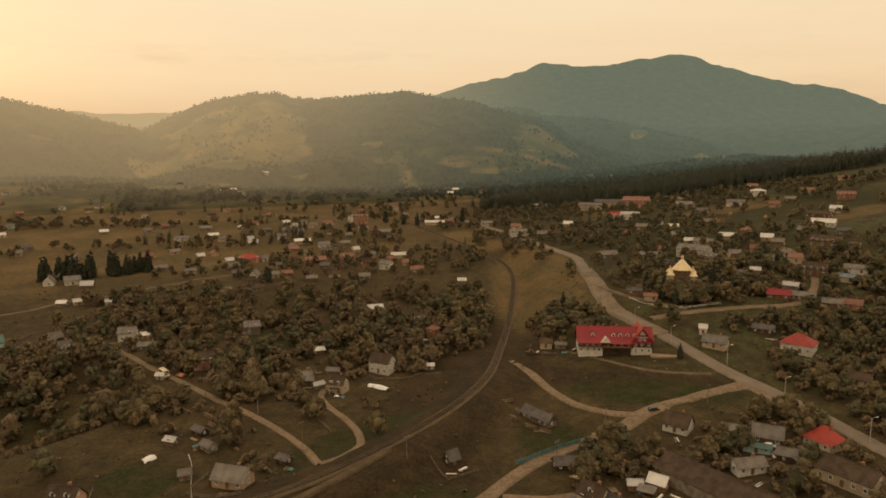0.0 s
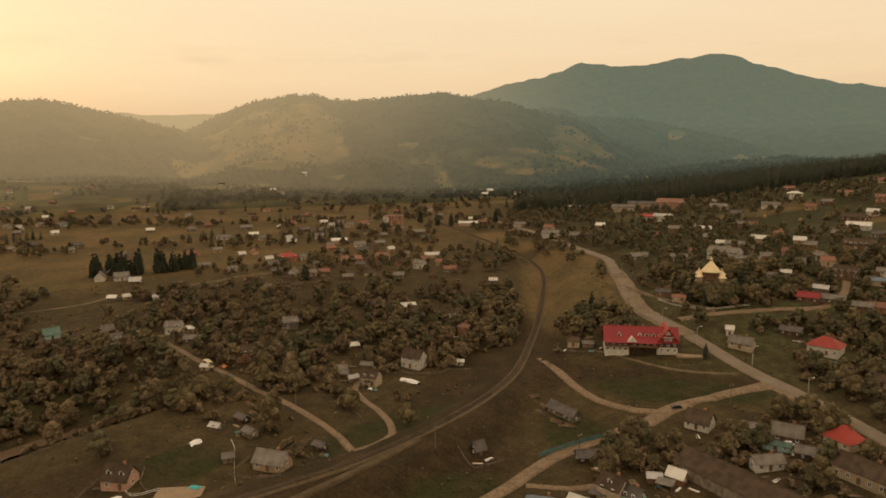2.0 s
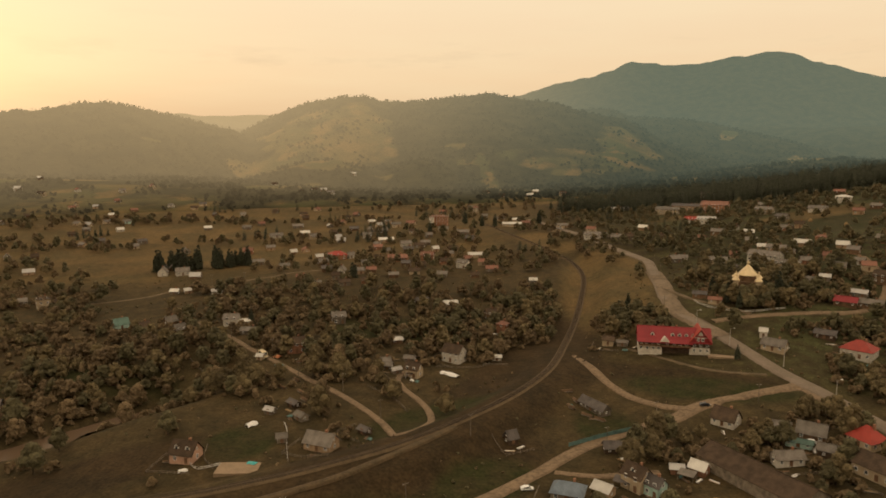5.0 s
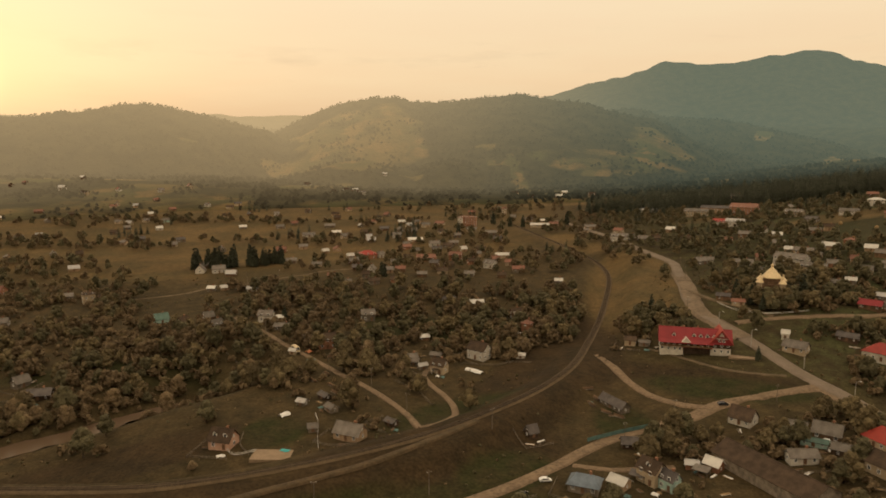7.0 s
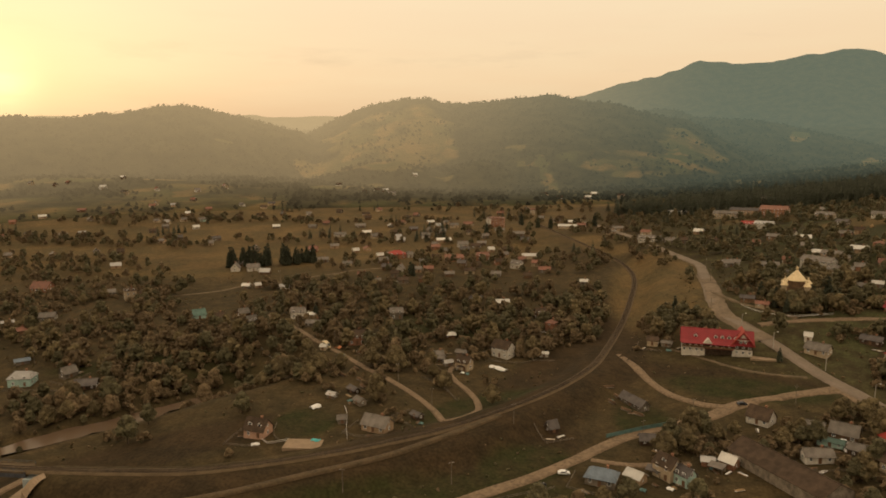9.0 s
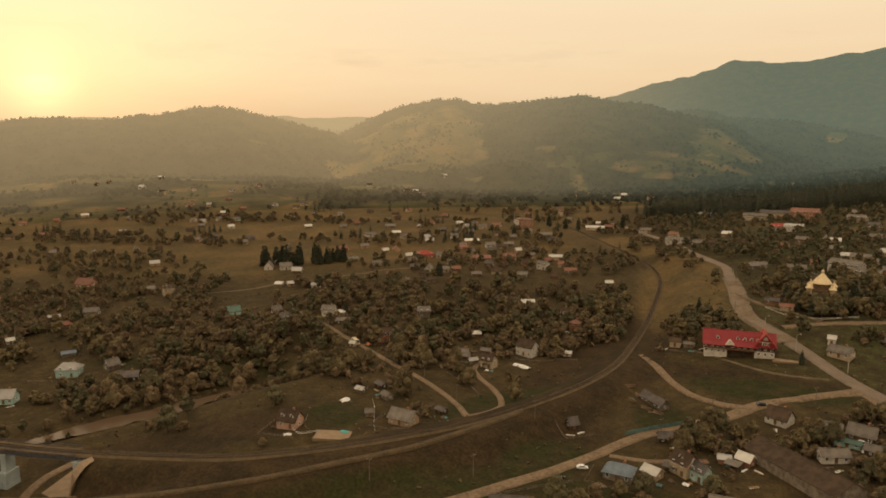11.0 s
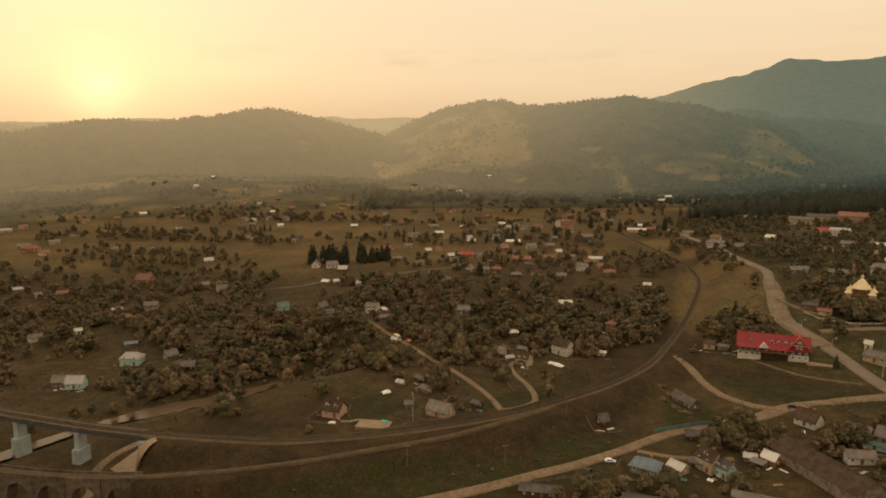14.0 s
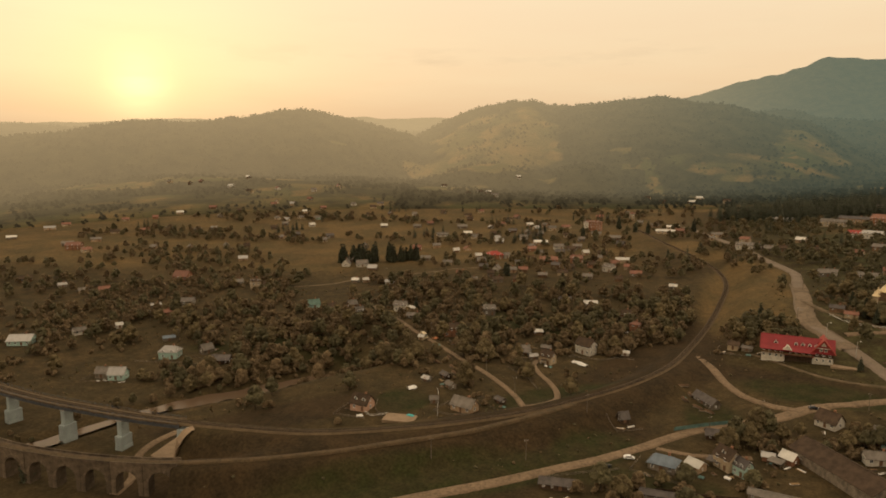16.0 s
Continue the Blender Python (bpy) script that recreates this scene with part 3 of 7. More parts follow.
def ground_sheet():
    angles = np.radians(np.concatenate([np.arange(-180, -70, 5.0), np.arange(-70, 52, 0.45), np.arange(52, 177, 5.0), [180.0]]))
    radii = np.concatenate([[0.0], 20 * 1.0125 ** np.arange(0, 443)])
    radii = radii[radii < 4880]
    cx, cy = 10.0, -60.0
    x = cx + np.outer(radii, np.sin(angles)).ravel()
    y = cy + np.outer(radii, np.cos(angles)).ravel()
    z = bed_z(x, y)
    r = np.repeat(radii, len(angles))
    rough = np.array([noise.fractal((px / 260, py / 260, 0.3), 0.9, 2.1, 5) for px, py in zip(x, y)])
    z = z + (rough - 0.25) * 16 * smooth(1050, 1900, r) + (rough - 0.2) * 22 * smooth(3000, 4200, r)
    cols = len(angles)
    split_row = int(np.searchsorted(radii, 1000))
    made = []
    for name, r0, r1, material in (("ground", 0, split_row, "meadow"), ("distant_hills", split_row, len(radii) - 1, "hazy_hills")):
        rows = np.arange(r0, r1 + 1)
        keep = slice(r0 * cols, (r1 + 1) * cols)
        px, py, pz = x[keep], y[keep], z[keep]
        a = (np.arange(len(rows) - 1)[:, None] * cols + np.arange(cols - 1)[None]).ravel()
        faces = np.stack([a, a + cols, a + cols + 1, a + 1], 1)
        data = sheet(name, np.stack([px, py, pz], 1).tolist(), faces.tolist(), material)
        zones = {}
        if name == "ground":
            # besides the real fields, their paler tone lightens the upper valley in place of haze
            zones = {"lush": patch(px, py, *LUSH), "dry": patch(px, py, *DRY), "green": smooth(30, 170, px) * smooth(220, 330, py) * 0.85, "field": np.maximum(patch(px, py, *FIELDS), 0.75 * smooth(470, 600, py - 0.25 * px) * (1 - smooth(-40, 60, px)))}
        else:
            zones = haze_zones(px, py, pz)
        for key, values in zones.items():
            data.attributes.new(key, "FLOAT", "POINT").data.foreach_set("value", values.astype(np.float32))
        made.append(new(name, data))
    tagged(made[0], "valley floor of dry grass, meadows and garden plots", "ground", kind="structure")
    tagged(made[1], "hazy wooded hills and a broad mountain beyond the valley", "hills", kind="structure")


ground_sheet()


def ribbon(name, half, line, material, lift=0.0, label="", category="road", heights=None):
    """A road laid along a line, its edges sunk into the ground."""
    tangent = np.gradient(line, axis=0)
    tangent /= np.linalg.norm(tangent, axis=1)[:, None]
    side = np.stack([tangent[:, 1], -tangent[:, 0]], 1)
    offs = (-1.12, -0.95, -0.5, 0, 0.5, 0.95, 1.12)
    rng = np.random.RandomState(len(line))
    wob = np.convolve(rng.rand(len(line) + 8), np.ones(9) / 9, "valid") * 0.5 + 0.75
    verts = []
    middle = ground_z(line[:, 0], line[:, 1]) if heights is None else heights
    middle = np.convolve(np.pad(middle, 3, "edge"), np.ones(7) / 7, "valid")
    for k, (p, s) in enumerate(zip(line, side)):
        for o in offs:
            q = p + s * o * half * (wob[k] if abs(o) > 0.7 else 1)
            z = middle[k] * 0.6 + gz(*q) * 0.4 if heights is None else middle[k]
            verts.append((q[0], q[1], z + lift + 0.05 - (0.9 if abs(o) > 1 else 0) - 0.03 * abs(o)))
    c = len(offs)
    faces = [(k * c + j, k * c + j + 1, (k + 1) * c + j + 1, (k + 1) * c + j) for k in range(len(line) - 1) for j in range(c - 1)]
    return tagged(new(name, sheet(name, verts, faces, material)), label, category, kind="structure")


for road_name, (half, line) in ROADS.items():
    stuff = {"main_road": "asphalt", "hotel_path": "path_dirt", "field_lane": "path_dirt", "church_lane": "path_dirt", "hill_lane": "dirt", "road_bend": "verge_dust"}.get(road_name, "dirt")
    ribbon(road_name, half, line, stuff, -0.06 if road_name == "road_bend" else 0.0, "worn grey asphalt road through the village" if stuff == "asphalt" else "pale unpaved lane of packed dirt")

# river: a narrow sheet of still water between its banks
tangent = np.gradient(RIVER, axis=0)
tangent /= np.linalg.norm(tangent, axis=1)[:, None]
RIVER_HALF = np.interp(RIVER[:, 1], (0, 105, 125, 160, 178, 190, 215, 235, 256), (7.0, 6.0, 4.5, 3.4, 4.8, 7.4, 7.4, 5.0, 3.0))
verts = []
for p, t, w in zip(RIVER, tangent, RIVER_HALF):
    for s in (-1, 1):
        o = s * w * (0.9 + 0.45 * noise.noise((p[0] / 9, p[1] / 9, 5.0 + s)))
        verts.append((p[0] + o * t[1], p[1] - o * t[0], WATER_Z))
water = bpy.data.materials.new("river_water")
water.use_nodes = True
wb = water.node_tree.nodes["Principled BSDF"]
wb.inputs["Base Color"].default_value, wb.inputs["Roughness"].default_value, wb.inputs["IOR"].default_value = (0.105, 0.070, 0.043, 1), 0.26, 1.33
ripple, relief = water.node_tree.nodes.new("ShaderNodeTexNoise"), water.node_tree.nodes.new("ShaderNodeBump")
ripple.inputs["Scale"].default_value, ripple.inputs["Detail"].default_value = 0.6, 3.0
relief.inputs["Strength"].default_value, relief.inputs["Distance"].default_value = 0.25, 0.2
water.node_tree.links.new(ripple.outputs[0], relief.inputs["Height"])
water.node_tree.links.new(relief.outputs[0], wb.inputs["Normal"])
M["river_water"] = water
tagged(new("river", sheet("river", verts, [(2 * k, 2 * k + 1, 2 * k + 3, 2 * k + 2) for k in range(len(RIVER) - 1)], "river_water")), "shallow river reflecting the evening sky between wooded banks", "river", kind="structure")

# railway: ballast bed, two rails, sleepers
ribbon("railway_ballast", 1.9, RAIL, "gravel", 0.18, "dark ballast bed of the single-track railway", "railway", heights=RAIL_Z)



# ---- kinds of things ----
HOMES = []
FOOTPRINTS = []          # plan circles where no tree may stand


def shared(name, bm):
    data = bpy.data.meshes.new(name)
    bm.to_mesh(data)
    bm.free()
    return data


def ring(w, h, bar, deep):
    return boxes((-w / 2, -deep, 0, -w / 2 + bar, deep, h), (w / 2 - bar, -deep, 0, w / 2, deep, h), (-w / 2 + bar, -deep, 0, w / 2 - bar, deep, bar),
                 (-w / 2 + bar, -deep, h - bar, w / 2 - bar, deep, h), (-0.04, -deep * 0.8, bar, 0.04, deep * 0.8, h - bar))


WINDOW, PANE = shared("window", ring(1.25, 1.5, 0.14, 0.09)), shared("pane", boxes((-0.53, -0.03, 0.12, 0.53, 0.03, 1.38)))
SMALL_WINDOW, SMALL_PANE = shared("window", ring(0.85, 1.0, 0.12, 0.09)), shared("pane", boxes((-0.35, -0.03, 0.1, 0.35, 0.03, 0.9)))
WINDOW.materials.append(M["frame_white"])
SMALL_WINDOW.materials.append(M["frame_white"])
PANE.materials.append(M["glass_dark"])
SMALL_PANE.materials.append(M["glass_dark"])
DOOR = shared("door", boxes((-0.5, -0.06, 0, 0.5, 0.06, 2.05), (-0.6, -0.09, 0, -0.5, 0.09, 2.15), (0.5, -0.09, 0, 0.6, 0.09, 2.15), (-0.5, -0.09, 2.05, 0.5, 0.09, 2.15)))
DOOR.materials.append(M["frame_brown"])
STACK = shared("chimney", boxes((-0.35, -0.35, -1.6, 0.35, 0.35, 1.0), (-0.45, -0.45, 1.0, 0.45, 0.45, 1.18)))
STACK.materials.append(M["chimney_brick"])


def fitted(name, data, parent, x, y, z, turn=0.0):
    ob = part(name, data, None, parent)
    ob.matrix_basis = pose(x, y, z, 0, 0, turn)
    return ob


def window(parent, x, y, z, turn=0.0, small=False):
    frame_part = fitted("window", SMALL_WINDOW if small else WINDOW, parent, x, y, z, turn)
    part("pane", SMALL_PANE if small else PANE, None, frame_part)


def gable_walls(length, depth, tall, rise, sink=2.0):
    """Four walls with pointed gable ends over the ridge, along x."""
    bm = bmesh.new()
    a, b = length / 2, depth / 2
    ends = []
    for x in (-a, a):
        ends.append([bm.verts.new(p) for p in ((x, -b, -sink), (x, b, -sink), (x, b, tall), (x, 0, tall + rise), (x, -b, tall))])
    bm.faces.new(ends[0][::-1])
    bm.faces.new(ends[1])
    for i, j in ((0, 1), (1, 2), (2, 3), (3, 4), (4, 0)):
        bm.faces.new((ends[0][i], ends[0][j], ends[1][j], ends[1][i]))
    return bm


def gable_roof(length, depth, tall, rise, over=0.55, thick=0.16):
    bm = bmesh.new()
    a, b = length / 2 + over, depth / 2
    drop = over * rise / b
    for s in (-1, 1):
        quad = [(-a * s, -s * (b + over), tall - drop + 0.12), (a * s, -s * (b + over), tall - drop + 0.12), (a * s, 0, tall + rise + 0.12), (-a * s, 0, tall + rise + 0.12)]
        slab(bm, quad, thick)
    box(bm, -a, -0.16, tall + rise + 0.04, a, 0.16, tall + rise + 0.2)
    return bm


def hip_roof(length, depth, tall, rise, over=0.6, thick=0.18, hip=1.0):
    bm = bmesh.new()
    a, b = length / 2 + over, depth / 2 + over
    r = max(a - b * hip, 0.3)
    z0, z1 = tall - 0.15, tall + rise
    for s in (-1, 1):
        slab(bm, [(-a * s, -b * s, z0), (a * s, -b * s, z0), (r * s, 0, z1), (-r * s, 0, z1)], thick)
        q = [Vector((a * s, -b * s, z0)), Vector((a * s, b * s, z0)), Vector((r * s, 0, z1))]
        n = (q[1] - q[0]).cross(q[2] - q[0]).normalized() * thick
        top, low = [bm.verts.new(p) for p in q], [bm.verts.new(p - n) for p in q]
        bm.faces.new(top)
        bm.faces.new(low[::-1])
        for i in range(3):
            bm.faces.new((top[(i + 1) % 3], top[i], low[i], low[(i + 1) % 3]))
    return bm


WALL_WORDS = {"plaster_white": "white plastered", "plaster_cream": "cream plastered", "plaster_beige": "beige plastered", "plaster_pink": "pinkish plastered", "paint_green": "pale green",
              "wood_wall": "brown timber", "wood_dark": "dark timber", "wood_grey": "weathered grey timber", "brick_wall": "orange brick"}
ROOF_WORDS = {"roof_grey": "grey slate-sheet", "roof_dark": "dark sheet", "roof_brown": "brown sheet", "roof_red": "bright red", "roof_crimson": "crimson", "roof_rust": "rusty red", "roof_white": "pale metal",
              "roof_zinc": "shiny zinc", "roof_blue": "blue-grey", "roof_green": "green sheet"}


def house(x, y, turn, length, depth, tall, rise, wall="plaster_white", roof="roof_grey", shape="gable", near=True, chimney=True, label="", z=None, dormers=0, porch=False, windows=True):
    """A village house: walls, roof, windows, door and chimney. The ridge runs along its length."""
    storeys = max(1, round(tall / 2.9))
    length, depth, tall, rise = length * 0.94, depth * 0.94, tall * 0.94, rise * 0.9
    if not near and wall == "plaster_white" and int(x + y) % 3:
        wall = "plaster_beige" if int(x) % 2 else "wood_grey"
    close = math.hypot(x - 15, y + 40) < 300
    open_end = 1 if math.cos(radians(turn)) * (15 - x) + math.sin(radians(turn)) * (-40 - y) > 0 else -1
    c, s = abs(math.cos(radians(turn))), abs(math.sin(radians(turn)))
    floor = z if z is not None else max(gz(x, y), min(gz(x - 4, y - 4), gz(x + 4, y - 4)) + 0.2)
    kind = "house" if tall > 2.2 else "shed"
    thing = base_at(kind, x, y, floor, turn, label or f"{WALL_WORDS[wall]} {'two-storey ' if storeys > 1 else ''}{kind} under a {ROOF_WORDS[roof]} roof", kind, "village houses" if kind == "house" else "village sheds")
    FOOTPRINTS.append((x, y, 0.26 * (length + depth) + 1.6))
    front = Vector((15 - x, -40 - y)).normalized() * (depth / 2 + 4.5)
    if math.hypot(x - 15, y + 40) < 500:
        FOOTPRINTS.append((x + front.x, y + front.y, 0.3 * length + 1.6))
    HOMES.append((x, y, turn, length, depth))
    part("wall", gable_walls(length, depth, tall, rise if shape == "gable" else 0.02), wall, thing)
    cover = part("roof", gable_roof(length, depth, tall, rise) if shape == "gable" else hip_roof(length, depth, tall, rise, hip=0.55 if shape == "half" else 1.0), roof, thing)
    if windows:
        small = tall < 2.75
        for level in range(storeys):
            zz = level * 2.8 + (0.95 if not small else 0.8)
            count = max(1, int(length / (2.9 if near else 4.2)))
            for k in range(count):
                px = (k + 0.5) * length / count - length / 2
                for side in ((-1, 1) if close else (-1,)):
                    if level == 0 and side < 0 and k == count // 2:
                        fitted("door", DOOR, thing, px, side * depth / 2, 0.1)
                    else:
                        window(thing, px, side * depth / 2, zz, 0, small)
            ends = max(1, int(depth / 3.6))
            for k in range(ends):
                py = (k + 0.5) * depth / ends - depth / 2
                for side in ((-1, 1) if close else (open_end,)):
                    window(thing, side * length / 2, py, zz, 90, small)
        if shape == "gable" and rise > 2.2:
            for side in ((-1, 1) if close else (open_end,)):
                window(thing, side * length / 2, 0, tall + rise * 0.2, 90, True)
    if chimney:
        fitted("chimney", STACK, cover, length * 0.18, depth * 0.08, tall + rise * 0.92)
    for k in range(dormers):
        dormer(cover, (k + 0.5) * length / dormers - length / 2, depth, tall, rise, roof, wall)
    if porch:
        bm = boxes((-1.6, -depth / 2 - 2.2, 2.35, 1.6, -depth / 2, 2.5))
        part("porch_roof", bm, roof, thing)
        for px in (-1.45, 1.45):
            bm = bmesh.new()
            tube(bm, (px, -depth / 2 - 2.0, -0.6), (px, -depth / 2 - 2.0, 2.35), 0.09, 0.09)
            part("post", bm, "frame_white", thing)
    return thing


def dormer(parent, x, depth, tall, rise, roof, wall, wide=1.7, up=0.35):
    """A roof dormer with its own little gable, on the slope that faces -y."""
    y0 = -depth / 2 * (1 - up)
    z0 = tall + rise * up
    bm = bmesh.new()
    w = wide / 2
    pts = [(x - w, y0, z0 - 0.3), (x + w, y0, z0 - 0.3), (x + w, y0, z0 + 1.1), (x, y0, z0 + 1.1 + w * 0.9), (x - w, y0, z0 + 1.1)]
    back = [(p[0], y0 + 2.6, p[2]) for p in pts]
    f, b = [bm.verts.new(p) for p in pts], [bm.verts.new(p) for p in back]
    bm.faces.new(f)
    bm.faces.new(b[::-1])
    for i in range(5):
        j = (i + 1) % 5
        bm.faces.new((f[j], f[i], b[i], b[j]))
    body = part("dormer", bm, "frame_white", parent)
    bm = bmesh.new()
    for s in (-1, 1):
        quad = [(x + s * (w + 0.25), y0 - 0.3, z0 + 0.95), (x + s * (w + 0.25), y0 + 2.8, z0 + 0.95), (x, y0 + 2.8, z0 + 1.25 + w * 0.9), (x, y0 - 0.3, z0 + 1.25 + w * 0.9)]
        slab(bm, quad if s > 0 else quad[::-1], 0.1)
    part("dormer_roof", bm, roof, parent)
    bm = boxes((x - 0.45, y0 - 0.04, z0 + 0.1, x + 0.45, y0 - 0.012, z0 + 1.05))
    part("dormer_pane", bm, "glass_dark", parent)


def hotel(x, y, turn, floor):
    """The long hotel: white ground floor, dark timber storey, tall crimson roof with dormers and a cross gable."""
    L, D = 33.5, 12.0
    thing = base_at("hotel", x, y, floor, turn, "long white hotel with dark timber storey and tall crimson roof", "hotel")
    FOOTPRINTS.append((x, y, 17))
    FOOTPRINTS.append((x - 10, y, 11))
    FOOTPRINTS.append((x + 10, y, 11))
    a, b = L / 2, D / 2
    part("ground_floor", boxes((-a, -b, -2.5, -5.6, b, 3.1)), "plaster_white", thing)
    part("ground_floor", boxes((7.4, -b, -2.5, a, b, 3.1)), "plaster_white", thing)
    part("entrance_hall", boxes((-5.6, -b + 1.4, -2.5, 7.4, b, 3.1)), "wood_dark", thing)
    part("timber_storey", boxes((-a, -b, 3.1, a, b, 6.0)), "wood_dark", thing)
    part("gable_wall", gable_walls(L - 0.2, D - 0.2, 6.0, 5.4, -6.0), "wood_dark", thing)
    cover = part("roof", gable_roof(L, D, 6.0, 5.4, 0.9, 0.25), "roof_crimson", thing)
    # lean-to roof over the balconies
    bm = bmesh.new()
    slab(bm, [(-a - 0.4, -b - 2.1, 5.0), (8.6, -b - 2.1, 5.0), (8.6, -b + 0.4, 6.5), (-a - 0.4, -b + 0.4, 6.5)], 0.16)
    part("porch_roof", bm, "roof_crimson", thing)
    bm = bmesh.new()
    slab(bm, [(-6.2, -b - 1.6, 2.9), (8.0, -b - 1.6, 2.9), (8.0, -b + 0.1, 3.5), (-6.2, -b + 0.1, 3.5)], 0.14)
    part("entrance_roof", bm, "roof_crimson", thing)
    # cross gable at one end
    bm = bmesh.new()
    for s in (-1, 1):
        quad = [(12.2 + s * 5.6, -b - 1.6, 5.6), (12.2 + s * 5.6, b + 1.2, 5.6), (12.2, b + 1.2, 12.6), (12.2, -b - 1.6, 12.6)]
        slab(bm, quad if s > 0 else quad[::-1], 0.22)
    part("cross_roof", bm, "roof_red", thing)
    bm = bmesh.new()
    tri = [[bm.verts.new((px, py, pz)) for px, pz in ((7.6, 6.0), (16.8, 6.0), (12.2, 12.0))] for py in (-b - 0.5, -b + 0.3)]
    bm.faces.new(tri[0])
    bm.faces.new(tri[1][::-1])
    for i in range(3):
        j = (i + 1) % 3
        bm.faces.new((tri[0][j], tri[0][i], tri[1][i], tri[1][j]))
    part("gable_front", bm, "roof_crimson", thing)
    bm = bmesh.new()
    tri = [[bm.verts.new((px, py, pz)) for px, pz in ((10.8, 9.2), (13.6, 9.2), (12.2, 11.3))] for py in (-b - 0.62, -b - 0.48)]
    bm.faces.new(tri[0])
    bm.faces.new(tri[1][::-1])
    for i in range(3):
        j = (i + 1) % 3
        bm.faces.new((tri[0][j], tri[0][i], tri[1][i], tri[1][j]))
    part("gable_ornament", bm, "plaster_white", thing)
    part("gable_band", boxes((9.0, -b - 0.66, 8.0, 15.4, -b - 0.5, 8.35)), "plaster_white", thing)
    for px in (11.2, 13.2):
        window(thing, px, -b - 0.55, 6.4)
    # small gable over the entrance
    bm = bmesh.new()
    tri = [[bm.verts.new((px, py, pz)) for px, pz in ((-6.6, 5.6), (-2.2, 5.6), (-4.4, 8.0))] for py in (-b - 2.3, -b + 1.6)]
    bm.faces.new(tri[0])
    bm.faces.new(tri[1][::-1])
    for i in range(3):
        j = (i + 1) % 3
        bm.faces.new((tri[0][j], tri[0][i], tri[1][i], tri[1][j]))
    part("porch_gable", bm, "plaster_white", thing)
    for px in (-10.2, -0.6, 2.6, 5.8, 8.9):
        dormer(cover, px, D, 6.0, 5.4, "roof_crimson", "plaster_white", 1.8, 0.30)
    for level, zz, xs in ((0, 0.95, (-15.6, -12.6, -9.6, -7.2, 9.4, 12.4, 15.4)), (1, 3.75, (-15.6, -12.8, -10, -7.2, -3, 0, 3, 6, 9.4, 12.4, 15.4))):
        for px in xs:
            window(thing, px, -b - 0.02, zz)
            window(thing, px, b + 0.02, zz)
        for py in (-3.6, 0, 3.6):
            window(thing, -a - 0.02, py, zz, 90)
            window(thing, a + 0.02, py, zz, 90)
    for k in range(9):
        px = -5.2 + k * 1.5
        bm = bmesh.new()
        tube(bm, (px, -b - 1.4, -1.0), (px, -b - 1.4, 3.0), 0.12, 0.12)
        part("post", bm, "wood_dark", thing)
    part("balcony_rail", boxes((-a, -b - 1.9, 3.2, 7.4, -b - 1.8, 4.1), (-a, -b - 1.9, 3.1, 7.4, -b, 3.2)), "wood_wall", thing)
    for px in (-5, 1.5):
        fitted("chimney", STACK, cover, px, 1.0, 11.0)
    part("forecourt", boxes((a - 1, -b - 3.5, -1.0, a + 13, b - 2, 0.0)), "paving", thing)


def onion(bm, x, y, z, r, tall, sides=12):
    """A turned dome: neck, belly and spike."""
    prof = ((0.55, 0.0), (0.62, 0.06), (0.98, 0.20), (1.0, 0.30), (0.80, 0.45), (0.42, 0.60), (0.16, 0.74), (0.05, 0.86), (0.01, 1.0))
    rings = [[bm.verts.new((x + r * f * math.cos(math.tau * k / sides), y + r * f * math.sin(math.tau * k / sides), z + tall * h)) for k in range(sides)] for f, h in prof]
    for p, q in zip(rings, rings[1:]):
        for k in range(sides):
            bm.faces.new((p[k], p[(k + 1) % sides], q[(k + 1) % sides], q[k]))
    bm.faces.new(rings[0][::-1])
    bm.faces.new(rings[-1])


def cone_roof(bm, x, y, z, r, tall, sides=8):
    prof = ((1.0, -0.06), (1.0, 0.0), (0.62, 0.42), (0.30, 0.74), (0.10, 0.95), (0.06, 1.0))
    rings = [[bm.verts.new((x + r * f * math.cos(math.tau * (k + 0.5) / sides), y + r * f * math.sin(math.tau * (k + 0.5) / sides), z + tall * h)) for k in range(sides)] for f, h in prof]
    for p, q in zip(rings, rings[1:]):
        for k in range(sides):
            bm.faces.new((p[k], p[(k + 1) % sides], q[(k + 1) % sides], q[k]))
    bm.faces.new(rings[0][::-1])
    bm.faces.new(rings[-1])


def prism(bm, x, y, z0, z1, r, sides=8):
    rings = [[bm.verts.new((x + r * math.cos(math.tau * (k + 0.5) / sides), y + r * math.sin(math.tau * (k + 0.5) / sides), z)) for k in range(sides)] for z in (z0, z1)]
    for k in range(sides):
        bm.faces.new((rings[0][k], rings[0][(k + 1) % sides], rings[1][(k + 1) % sides], rings[1][k]))
    bm.faces.new(rings[0][::-1])
    bm.faces.new(rings[1])


